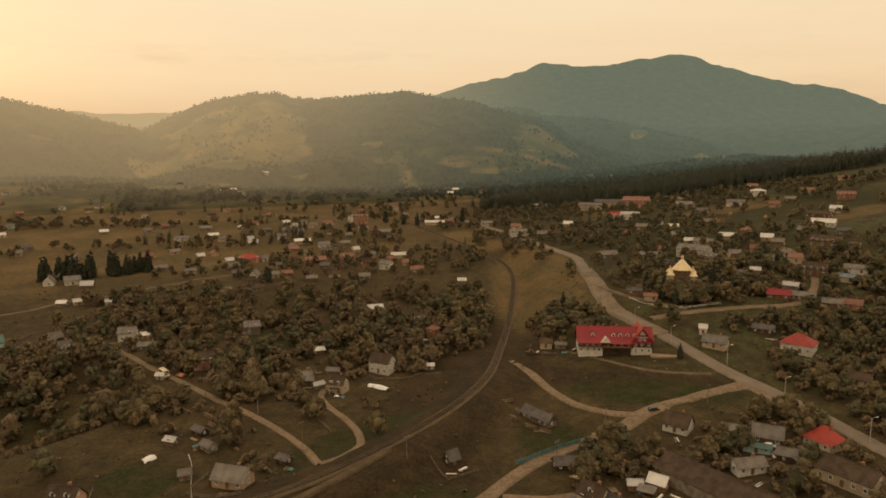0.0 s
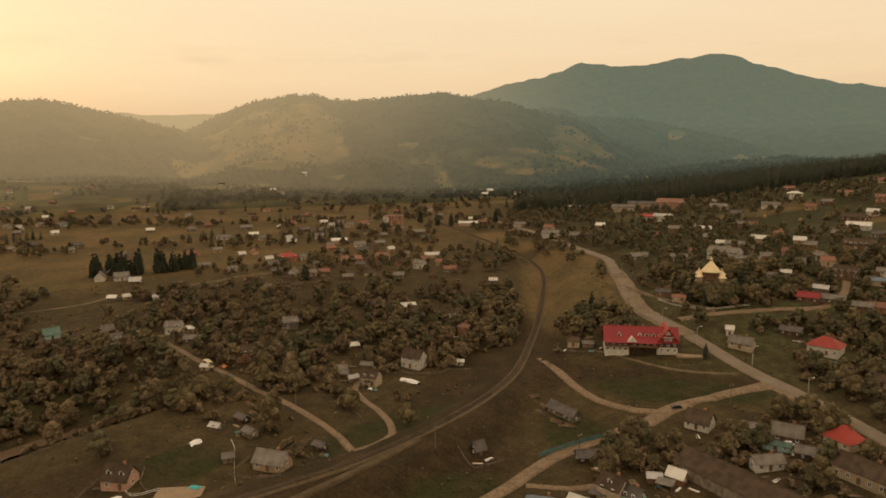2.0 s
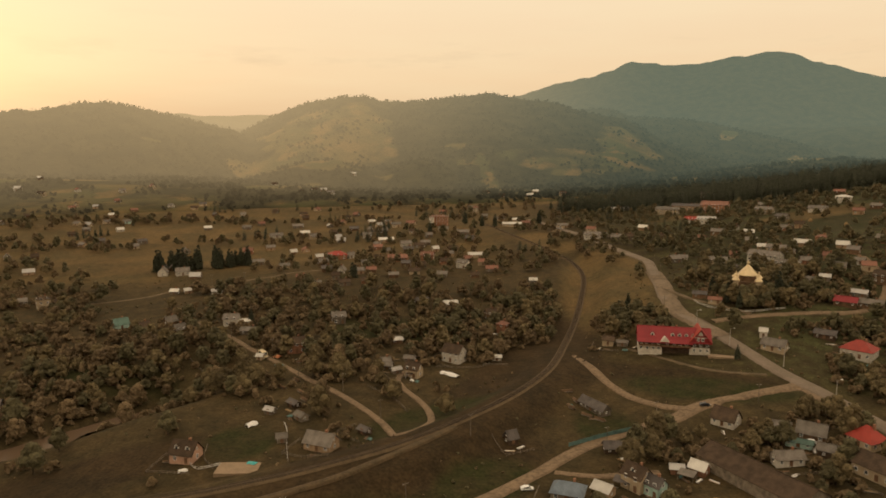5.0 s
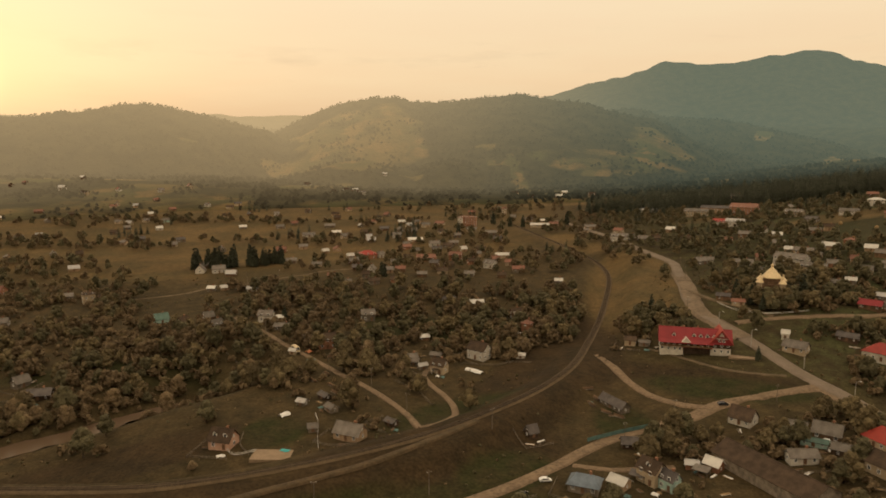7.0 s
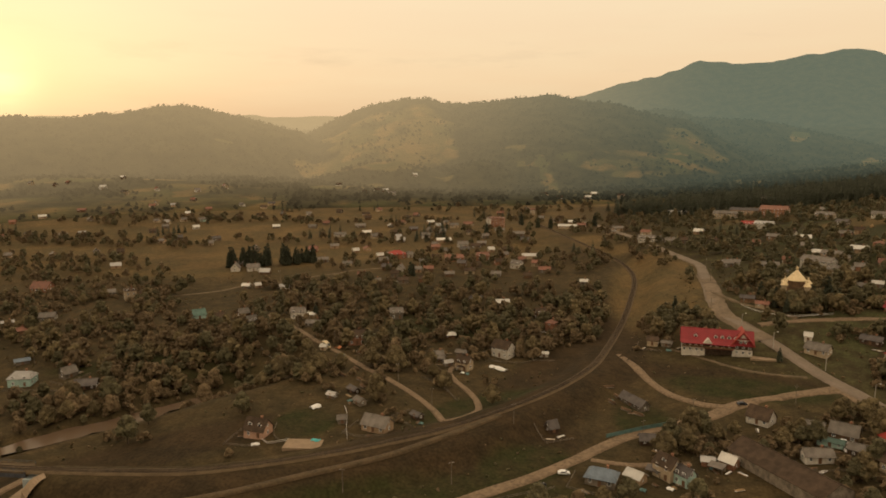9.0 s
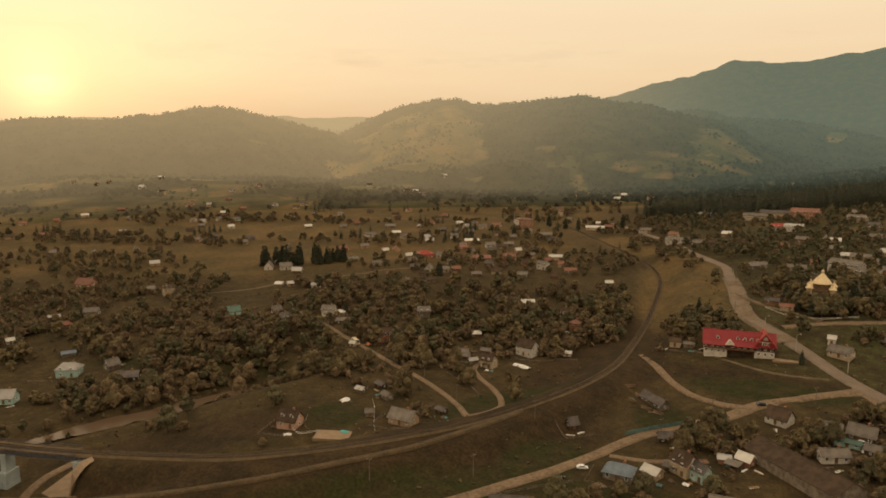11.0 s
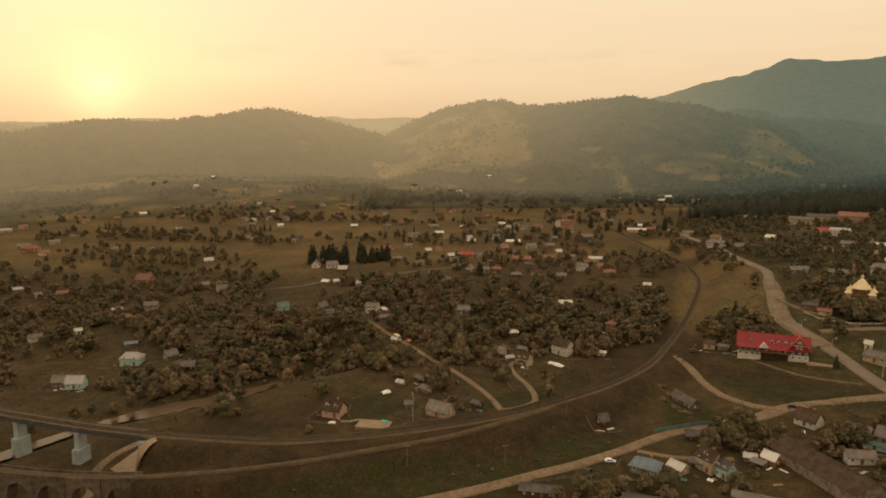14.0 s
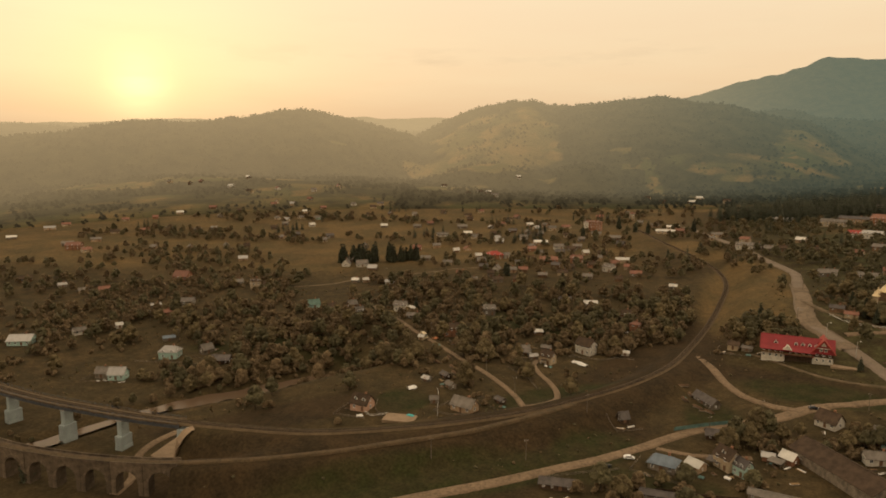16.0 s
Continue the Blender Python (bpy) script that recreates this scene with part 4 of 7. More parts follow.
def church(x, y, turn, floor):
    thing = base_at("church", x, y, floor, turn, "timber church with gilded pyramid roofs and small corner domes", "church")
    FOOTPRINTS.append((x, y, 11))
    part("nave", boxes((-5.6, -5.6, -2, 5.6, 5.6, 9.4)), "wood_wall", thing)
    bm = bmesh.new()
    prism(bm, 0, 0, 9.4, 13.2, 4.7)
    part("drum", bm, "wood_wall", thing)
    bm = bmesh.new()
    cone_roof(bm, 0, 0, 13.2, 5.7, 6.0)
    main = part("main_roof", bm, "gold", thing, "gilded pyramid roof")
    bm = bmesh.new()
    onion(bm, 0, 0, 19.0, 0.9, 3.0)
    part("finial", bm, "gold", main)
    for px, py in ((-6.8, -4.6), (5.0, -7.0), (-5.2, 6.8), (6.9, 5.0)):
        bm = bmesh.new()
        prism(bm, px, py, -2, 10.6, 1.7)
        tower = part("corner_tower", bm, "plaster_cream", thing)
        bm = bmesh.new()
        cone_roof(bm, px, py, 10.6, 2.4, 2.4)
        cap = part("tower_roof", bm, "gold", tower, "gilded cap")
        bm = bmesh.new()
        onion(bm, px, py, 12.8, 0.5, 1.6, 8)
        part("finial", bm, "gold", tower)
        for zz in (3.0, 6.2):
            bm = bmesh.new()
            cone_roof(bm, px, py, zz, 2.5, 0.9)
            part("skirt_roof", bm, "roof_zinc", tower, "pale metal skirt roof")
    for side in (-1, 1):
        for px in (-3.2, 0, 3.2):
            window(thing, px, side * 5.62, 2.0)
            window(thing, px, side * 5.62, 5.0)


def power_pole(x, y, tall=8.5, lamp=False, turn=0):
    thing = base_at("street_lamp" if lamp else "utility_pole", x, y, gz(x, y), turn, "slim pale street lamp beside the road" if lamp else "grey wooden utility pole with a cross-arm", "pole", "poles")
    bm = bmesh.new()
    tube(bm, (0, 0, -0.5), (0, 0, tall), 0.17, 0.11)
    part("pole", bm, "concrete" if lamp else "wood_grey", thing)
    if lamp:
        bm = bmesh.new()
        tube(bm, (0, 0, tall), (0, -1.6, tall + 0.4), 0.06, 0.05)
        arm = part("arm", bm, "concrete", thing)
        part("lamp_head", boxes((-0.2, -2.3, tall + 0.32, 0.2, -1.5, tall + 0.5)), "frame_white", arm)
    else:
        part("cross_arm", boxes((-0.9, -0.08, tall - 0.8, 0.9, 0.08, tall - 0.66)), "wood_grey", thing)
        for px in (-0.8, 0.8):
            bm = bmesh.new()
            tube(bm, (px, 0, tall - 0.66), (px, 0, tall - 0.42), 0.06, 0.05)
            part("insulator", bm, "frame_white", thing)


def car(x, y, turn, paint="car_dark", long=4.3, wide=1.75, tall=1.45, van=False, label="", category="car"):
    thing = base_at(category, x, y, gz(x, y) + 0.12, turn, label, category, "vehicles")
    a, b = long / 2, wide / 2
    bm = bmesh.new()
    low = 0.28
    if van:
        prof = ((-a, low), (a - 0.1, low), (a, 0.9), (a - 0.55, 1.15), (a - 1.15, tall), (-a + 0.1, tall), (-a, tall - 0.2))
    else:
        prof = ((-a, low), (a - 0.05, low), (a, 0.65), (a - 0.9, 0.85), (a - 1.55, tall), (-a + 1.0, tall), (-a + 0.35, 0.92), (-a, 0.85))
    sides = [[bm.verts.new((px, s * b, pz)) for px, pz in prof] for s in (-1, 1)]
    bm.faces.new(sides[0])
    bm.faces.new(sides[1][::-1])
    for i in range(len(prof)):
        j = (i + 1) % len(prof)
        bm.faces.new((sides[0][j], sides[0][i], sides[1][i], sides[1][j]))
    bmesh.ops.bevel(bm, geom=list(bm.edges), offset=0.06, segments=1, affect="EDGES")
    part("body", bm, paint, thing)
    z0, z1 = (1.0, tall - 0.15) if van else (0.9, tall - 0.1)
    part("side_window", boxes((-a + 1.0, -b - 0.012, z0, a - 1.5, -b + 0.02, z1)), "glass_dark", thing)
    part("side_window", boxes((-a + 1.0, b - 0.02, z0, a - 1.5, b + 0.012, z1)), "glass_dark", thing)
    bm = bmesh.new()
    x0, x1 = (a - 0.58, a - 1.12) if van else (a - 0.95, a - 1.5)
    za = 1.18 if van else 0.88
    slab(bm, [(x0 + 0.03, -b + 0.12, za), (x0 + 0.03, b - 0.12, za), (x1 + 0.04, b - 0.16, tall - 0.06), (x1 + 0.04, -b + 0.16, tall - 0.06)], 0.03)
    part("windscreen", bm, "glass_dark", thing)
    for px in (-a + 0.8, a - 0.85):
        for s in (-1, 1):
            bm = bmesh.new()
            tube(bm, (px, s * (b - 0.2), 0.2), (px, s * (b + 0.02), 0.2), 0.32, 0.32, 12)
            wheel = part("wheel", bm, "rubber", thing)
            bm = bmesh.new()
            tube(bm, (px, s * (b + 0.02), 0.2), (px, s * (b + 0.035), 0.2), 0.19, 0.17, 10)
            part("rim", bm, "roof_zinc", wheel)
    for s in (-1, 1):
        part("headlight", boxes((a - 0.06, s * (b - 0.35) - 0.14, 0.58, a + 0.015, s * (b - 0.35) + 0.14, 0.74)), "frame_white", thing)


def fence(points, tall=1.1, gap=2.4, material="wood_grey", label="low grey wooden garden fence", solid=False):
    """A fence along plan points: posts with rails, or posts with sheets."""
    line = glide(points, gap) if len(points) > 2 else np.linspace(points[0], points[1], max(2, int(math.dist(*points) / gap) + 1))
    thing = base_at("fence", line[0][0], line[0][1], gz(*line[0]), 0, label, "fence", "fences")
    o = Vector((line[0][0], line[0][1], gz(*line[0])))
    tops = [Vector((p[0], p[1], gz(*p))) - o for p in line]
    for p in tops:
        part("post", boxes((p.x - 0.07, p.y - 0.07, p.z - 0.4, p.x + 0.07, p.y + 0.07, p.z + tall)), "wood_grey" if not solid else material, thing)
    for p, q in zip(tops, tops[1:]):
        if (q - p).length < 0.05:
            continue
        bm = bmesh.new()
        across = Vector(((q - p).y, -(q - p).x, 0)).normalized() * 0.035
        for h0, h1 in (((0.08, tall - 0.06),) if solid else ((tall * 0.35, tall * 0.35 + 0.14), (tall * 0.8, tall * 0.8 + 0.14))):
            slab(bm, [p + across + Vector((0, 0, h0)), q + across + Vector((0, 0, h0)), q + across + Vector((0, 0, h1)), p + across + Vector((0, 0, h1))], 0.07)
        part("panel" if solid else "rail", bm, material, thing)


def shelter(x, y, turn, length, depth, tall, roof, label, slope=0.6, posts="wood_grey"):
    """An open lean-to: four posts under a single pitched sheet."""
    thing = base_at("lean_to", x, y, gz(x, y), turn, label, "shelter", "lean-tos")
    FOOTPRINTS.append((x, y, 0.5 * length))
    a, b = length / 2, depth / 2
    bm = bmesh.new()
    slab(bm, [(-a - 0.3, -b - 0.3, tall), (a + 0.3, -b - 0.3, tall), (a + 0.3, b + 0.3, tall + slope), (-a - 0.3, b + 0.3, tall + slope)], 0.1)
    part("roof", bm, roof, thing)
    for px in (-a, a):
        for py, h in ((-b, tall - 0.06), (b, tall + slope - 0.12)):
            part("post", boxes((px - 0.08, py - 0.08, -0.5, px + 0.08, py + 0.08, h)), posts, thing)
    part("back_wall", boxes((-a, b - 0.1, -0.5, a, b, tall + slope - 0.15)), "wood_grey", thing)


def logs(x, y, turn, count=9, long=5.0, r=0.22):
    thing = base_at("log_pile", x, y, gz(x, y), turn, "loose pile of pale sawn logs on grass", "logs", "log piles")
    rng = random.Random(int(x * 7 + y))
    level, k = 0, 0
    while k < count:
        for n in range(max(1, 4 - level)):
            if k >= count:
                break
            bm = bmesh.new()
            o = (n - (3 - level) / 2) * 2 * r
            s = rng.uniform(-0.4, 0.4)
            tube(bm, (-long / 2 + s, o, r + level * r * 1.75), (long / 2 + s, o, r + level * r * 1.75), r, r * 0.85, 8)
            part("log", bm, "wood_wall" if k % 3 else "wood_grey", thing)
            k += 1
        level += 1


def haystack(x, y, r=1.6, tall=3.2):
    bm = bmesh.new()
    prof = ((0.8, 0), (1.0, 0.25), (0.92, 0.5), (0.6, 0.78), (0.2, 0.97), (0.02, 1.0))
    rings = [[bm.verts.new((r * f * (1 + 0.1 * math.sin(3 * k + h * 9)) * math.cos(math.tau * k / 12), r * f * math.sin(math.tau * k / 12), tall * h - 0.1)) for k in range(12)] for f, h in prof]
    for p, q in zip(rings, rings[1:]):
        for k in range(12):
            bm.faces.new((p[k], p[(k + 1) % 12], q[(k + 1) % 12], q[k]))
    bm.faces.new(rings[-1])
    ob = part("haystack", bm, "hay")
    ob.matrix_basis = pose(x, y, gz(x, y))
    tagged(ob, "rounded brown haystack standing in the grass", "haystack", "haystacks")


def sheet_pile(x, y, turn, long, wide, material, name="tarpaulin", label="pale sheet lying on the ground", tall=0.5):
    """A slack sheet over a low heap."""
    bm = bmesh.new()
    nx, ny = 9, 5
    grid = []
    for i in range(nx):
        row = []
        for j in range(ny):
            u, v = i / (nx - 1) * 2 - 1, j / (ny - 1) * 2 - 1
            h = tall * (1 - 0.8 * v * v) * (1 - 0.25 * u * u) + 0.12 * math.sin(5 * u + 3 * v)
            row.append(bm.verts.new((u * long / 2, v * wide / 2 * (1 + 0.08 * math.sin(4 * u)), max(h, 0.04))))
        grid.append(row)
    for i in range(nx - 1):
        for j in range(ny - 1):
            bm.faces.new((grid[i][j], grid[i + 1][j], grid[i + 1][j + 1], grid[i][j + 1]))
    rim = bmesh.ops.extrude_face_region(bm, geom=list(bm.faces))
    for v in rim["geom"]:
        if isinstance(v, bmesh.types.BMVert):
            v.co.z += 0.05
    ob = part(name, bm, material)
    ob.matrix_basis = pose(x, y, gz(x, y), 0, 0, turn)
    tagged(ob, label, name.replace("_", " "))
    return ob



# ---- railway: rails and sleepers ----
def offset_line(line, o):
    t = np.gradient(line, axis=0)
    t /= np.linalg.norm(t, axis=1)[:, None]
    return line + np.stack([t[:, 1], -t[:, 0]], 1) * o, np.degrees(np.arctan2(t[:, 1], t[:, 0]))


RAIL_TOP = np.convolve(np.pad(RAIL_Z, 3, "edge"), np.ones(7) / 7, "valid")
track = base_at("railway_track", 0, 0, 0, 0, "single railway track with rusty rails on dark sleepers", "railway")
for side in (-0.76, 0.76):
    line, _ = offset_line(RAIL, side)
    bm = bmesh.new()
    rows = []
    for (px, py), pz, (qx, qy) in zip(line, RAIL_TOP, offset_line(RAIL, side + 0.09)[0]):
        z0, z1 = pz + 0.42, pz + 0.60
        rows.append([bm.verts.new(p) for p in ((px, py, z0), (qx, qy, z0), (qx, qy, z1), (px, py, z1))])
    for a, b in zip(rows, rows[1:]):
        for k in range(4):
            bm.faces.new((a[k], a[(k + 1) % 4], b[(k + 1) % 4], b[k]))
    part("rail", bm, "rail_steel", track)
arc = np.concatenate([[0], np.cumsum(np.linalg.norm(np.diff(RAIL, axis=0), axis=1))])
tie = shared("sleeper", boxes((-0.14, -1.35, 0.20, 0.14, 1.35, 0.44)))
tie.materials.append(M["sleeper"])
spots = np.arange(4, arc[-1] - 4, 0.75)
sx, sy, sz = (np.interp(spots, arc, v) for v in (RAIL[:, 0], RAIL[:, 1], RAIL_TOP))
heading = np.interp(spots, arc, np.unwrap(np.radians(offset_line(RAIL, 0)[1])))
near_ties = np.where((sx > -140) & (sy < 260))[0][:290]
chosen = set(near_ties.tolist())
rest_v, rest_f = [], []
cube = [v.co.copy() for v in tie.vertices]
cube_faces = [tuple(p.vertices) for p in tie.polygons]
for k in range(len(spots)):
    m = pose(sx[k], sy[k], sz[k], 0, 0, math.degrees(heading[k]))
    if k in chosen:
        ob = part("sleeper", tie, None, track)
        ob.matrix_basis = m
    else:
        o = len(rest_v)
        rest_v += [tuple(m @ v) for v in cube]
        rest_f += [tuple(i + o for i in f) for f in cube_faces]
tagged(part("sleeper_row", sheet("sleeper_row", rest_v, rest_f, "sleeper", False), None, track), kind="stuff")

# ---- girder bridge over the river ----
bridge = base_at("railway_bridge", 0, 0, 0, 0, "girder railway bridge on pale stepped concrete piers", "bridge")
low = [k for k in range(len(RAIL)) if -400 < RAIL[k][0] < -163 and RAIL[k][1] < 260]
for name, inner, outer, z0, z1, material in (("girder", -2.3, -1.7, -2.0, 0.0, "girder"), ("girder", 1.7, 2.3, -2.0, 0.0, "girder"), ("deck", -3.0, 3.0, 0.0, 0.22, "gravel"),
                                             ("walkway_edge", -3.15, -3.0, -0.2, 0.5, "stone"), ("walkway_edge", 3.0, 3.15, -0.2, 0.5, "stone")):
    a, b = offset_line(RAIL, inner)[0], offset_line(RAIL, outer)[0]
    bm = bmesh.new()
    rows = []
    for k in low:
        z = RAIL_TOP[k]
        rows.append([bm.verts.new(p) for p in ((*a[k], z + z0), (*b[k], z + z0), (*b[k], z + z1), (*a[k], z + z1))])
    for p, q in zip(rows, rows[1:]):
        for k in range(4):
            bm.faces.new((p[k], p[(k + 1) % 4], q[(k + 1) % 4], q[k]))
    bm.faces.new(rows[0][::-1])
    bm.faces.new(rows[-1])
    part(name, bm, material, bridge)
for side in (-3.05, 3.05):
    line, _ = offset_line(RAIL, side)
    bm = bmesh.new()
    for k in low[::1]:
        box(bm, line[k][0] - 0.05, line[k][1] - 0.05, RAIL_TOP[k] + 0.2, line[k][0] + 0.05, line[k][1] + 0.05, RAIL_TOP[k] + 1.5)
    for k, j in zip(low, low[1:]):
        for h in (0.95, 1.45):
            tube(bm, (*line[k], RAIL_TOP[k] + h), (*line[j], RAIL_TOP[j] + h), 0.045, 0.045, 4)
    part("handrail", bm, "girder", bridge)
for px, py, turn in ((-264.0, 135.7, -12), (-226.0, 132.3, -3), (-194.0, 132.2, 4), (-303, 145, -22), (-342, 161, -25), (-163.5, 134.3, 6)):
    end = px > -170
    foot = -12.5
    bm = boxes((-1.2, -2.2, -4.4, 1.2, 2.2, 2.4)) if not end else boxes((-1.4, -3.0, -1.2, 1.8, 3.0, 2.4))
    bmesh.ops.bevel(bm, geom=list(bm.edges), offset=0.15, segments=1, affect="EDGES")
    top = part("pier", bm, "pier_paint", bridge, "pale blue-grey painted concrete pier")
    top.matrix_basis = pose(px, py, 0, 0, 0, turn)
    if not end:
        for wide, z0, z1 in ((1.75, -8.6, -4.4), (1.9, foot - 3, -8.7)):
            for sx in (-1, 1):
                bm = boxes((min(sx * 0.05, sx * wide), -3.2, z0, max(sx * 0.05, sx * wide), 3.2, z1))
                bmesh.ops.bevel(bm, geom=list(bm.edges), offset=0.15, segments=1, affect="EDGES")
                part("pier_block", bm, "pier_paint", top)
        part("pier_cap", boxes((-1.45, -2.5, 2.2, 1.45, 2.5, 2.6)), "concrete", top)

# ---- old stone viaduct beside it ----
viaduct = base_at("stone_viaduct", 0, 0, 0, 0, "old stone viaduct with round arches beneath a grassy track", "viaduct")
arc_old = np.concatenate([[0], np.cumsum(np.linalg.norm(np.diff(OLDBED, axis=0), axis=1))])
stop_at = arc_old[int(np.argmin(np.abs(OLDBED[:, 0] + 143)))]
SPAN, OPEN, CROWN, FOOT, DEEP = 12.3, 8.6, -2.2, -14.0, 5.0
turn_old = np.unwrap(np.radians(offset_line(OLDBED, 0)[1]))
bm = bmesh.new()
prof = [(-SPAN / 2, 0.6), (-SPAN / 2, FOOT), (-OPEN / 2, FOOT), (-OPEN / 2, CROWN - OPEN / 2)]
prof += [(-OPEN / 2 * math.cos(math.pi * k / 14), CROWN - OPEN / 2 + OPEN / 2 * math.sin(math.pi * k / 14)) for k in range(1, 14)]
prof += [(OPEN / 2, CROWN - OPEN / 2), (OPEN / 2, FOOT), (SPAN / 2, FOOT), (SPAN / 2, 0.6)]
strips = [[bm.verts.new((px, y, pz)) for px, pz in prof] for y in (-DEEP / 2, DEEP / 2)]
count = len(prof)
for y, sign in ((0, 1), (1, -1)):
    v = strips[y]
    crest = [bm.verts.new((px, (-DEEP / 2, DEEP / 2)[y], 0.6)) for px, _ in prof[3:-3]]
    faces = [(v[0], v[1], v[2], v[3], crest[0]), (v[-1], crest[-1], v[-4], v[-3], v[-2])] + [(crest[i], v[3 + i], v[4 + i], crest[i + 1]) for i in range(len(crest) - 1)]
    for f in faces:
        bm.faces.new(f[::-1] if sign < 0 else f)
for k in range(count - 1):
    bm.faces.new((strips[0][k], strips[1][k], strips[1][k + 1], strips[0][k + 1]))
bm.faces.new((strips[0][0], strips[0][-1], strips[1][-1], strips[1][0]))
bmesh.ops.recalc_face_normals(bm, faces=list(bm.faces))
arch_mesh = shared("arch", bm)
arch_mesh.materials.append(M["stone"])
wedges = []
for k in range(17):
    a0, a1 = math.pi * k / 17 + 0.015, math.pi * (k + 1) / 17 - 0.015
    pts = [(-r * math.cos(a), CROWN - OPEN / 2 + r * math.sin(a)) for a, r in ((a0, OPEN / 2), (a1, OPEN / 2), (a1, OPEN / 2 + 0.8), (a0, OPEN / 2 + 0.8))]
    bm = bmesh.new()
    slab(bm, [(px, -DEEP / 2 - 0.14, pz) for px, pz in pts], 0.24)
    wedges.append(shared("voussoir", bm))
    wedges[-1].materials.append(M["stone"])
s = stop_at - SPAN / 2
while s > 6:
    px, py, tt = np.interp(s, arc_old, OLDBED[:, 0]), np.interp(s, arc_old, OLDBED[:, 1]), math.degrees(np.interp(s, arc_old, turn_old))
    m = pose(px, py, 1.0, 0, 0, tt)
    span = part("arch", arch_mesh, None, viaduct)
    span.matrix_basis = m
    for wedge in wedges:
        part("voussoir", wedge, None, span)
    for y in (-DEEP / 2 - 0.1, DEEP / 2 - 0.3):
        part("parapet", boxes((-SPAN / 2 + 0.05, y, 0.5, SPAN / 2 - 0.05, y + 0.4, 1.35)), "stone", span)
    s -= SPAN
ribbon("old_track_bed", 1.25, OLDBED, "track_grass", 0.62, "grassy bed of the disused old track", "track", heights=np.maximum(1.1, ground_z(OLDBED[:, 0], OLDBED[:, 1])))

# the paved bank under the bridge end, and the lane that passes below
lane = glide(((-165.6, 99), (-166.9, 105), (-170, 113), (-178, 121), (-183, 130), (-186, 141), (-185, 154)))
ribbon("underpass_lane", 1.7, lane, "dirt", 0.35, "pale dirt lane passing under the bridge")
corner = [Vector((px, py, 0)) for px, py in ((-154.5, 130.4), (-157.4, 122.7), (-177.5, 129.8), (-181.4, 152.9))]
bm = bmesh.new()
grid = []
for i in range(11):
    row = []
    for j in range(9):
        u, w = i / 10, j / 8
        p = (corner[0] * (1 - u) + corner[1] * u) * (1 - w) + (corner[3] * (1 - u) + corner[2] * u) * w
        high = max(gz(p.x + ox, p.y + oy) for ox in (-1, 0, 1) for oy in (-1, 0, 1))
        row.append(bm.verts.new((p.x, p.y, high + 0.35)))
    grid.append(row)
for i in range(10):
    for j in range(8):
        bm.faces.new((grid[i][j], grid[i + 1][j], grid[i + 1][j + 1], grid[i][j + 1]))
bmesh.ops.recalc_face_normals(bm, faces=list(bm.faces))
tagged(part("bank_paving", bm, "paving"), "pale paved bank beneath the bridge end", "paving", kind="structure")



# hotel and church
hotel(80.6, 319.6, -6, 7.2)
church(135, 386, -8, 21.5)

# between railway and village lane
house(-28.1, 307.1, -27, 10.7, 8.0, 5.6, 3.6, 'plaster_white', 'roof_brown', 'gable', dormers=0, near=True)
house(-44.6, 281.7, -21, 7.5, 6.0, 4.4, 3.0, 'plaster_cream', 'roof_brown', 'gable', porch=True, near=True)
house(-61.8, 328.3, 23, 6.5, 5.2, 2.2, 1.2, 'wood_wall', 'roof_white', 'gable', chimney=False, near=True)
house(-64.2, 199.0, -15, 11.4, 7.1, 3.0, 3.4, 'plaster_beige', 'roof_grey', 'gable', near=True)
house(-108.4, 301.0, 28, 9.5, 7.6, 5.2, 3.0, 'brick_wall', 'roof_brown', 'gable', label='unfinished brick house with open window holes and brown roof', near=True)
house(-40.7, 396.9, 16, 10.2, 8.2, 2.6, 1.8, 'wood_wall', 'roof_white', 'gable', near=True)
house(-59.2, 402.6, 13, 8.6, 4.3, 2.6, 1.6, 'wood_dark', 'roof_dark', 'gable', near=False)
house(-5.5, 350.8, -24, 5.6, 5.0, 5.4, 2.0, 'brick_wall', 'roof_rust', 'hip', near=True)
house(-13.2, 371.4, 22, 6.3, 5.0, 5.0, 2.4, 'wood_wall', 'roof_brown', 'gable', near=True)
house(-101.1, 355.7, 21, 8.2, 7.4, 4.6, 2.6, 'wood_grey', 'roof_grey', 'gable', near=True)
house(-60.5, 294.0, 22, 4.7, 3.7, 2.4, 1.6, 'wood_grey', 'roof_grey', 'gable', near=True)
house(-49.8, 301.5, -11, 5.8, 2.9, 2.2, 1.2, 'wood_grey', 'roof_grey', 'gable', chimney=False, near=True)
house(-53.4, 283.6, 41, 4.8, 2.9, 2.2, 1.0, 'wood_grey', 'roof_zinc', 'gable', chimney=False, near=True)
house(-160.2, 342.0, 10, 8.8, 7.0, 4.6, 2.6, 'plaster_white', 'roof_grey', 'gable', near=True)
house(-152.5, 344.0, 24, 4.5, 4.1, 2.4, 1.2, 'plaster_white', 'roof_white', 'gable', chimney=False, near=True)
house(-142.9, 326.1, 11, 10.1, 5.1, 2.4, 1.6, 'wood_grey', 'roof_grey', 'gable', near=True)
house(-181.6, 321.9, 59, 6.5, 5.2, 4.6, 2.8, 'wood_wall', 'roof_grey', 'gable', near=True)
house(-199.7, 345.8, 55, 6.5, 5.2, 3.0, 3.0, 'wood_wall', 'roof_grey', 'gable', near=True)
house(-210.0, 335.2, 72, 6.5, 5.8, 3.0, 3.2, 'wood_wall', 'roof_brown', 'gable', near=True)
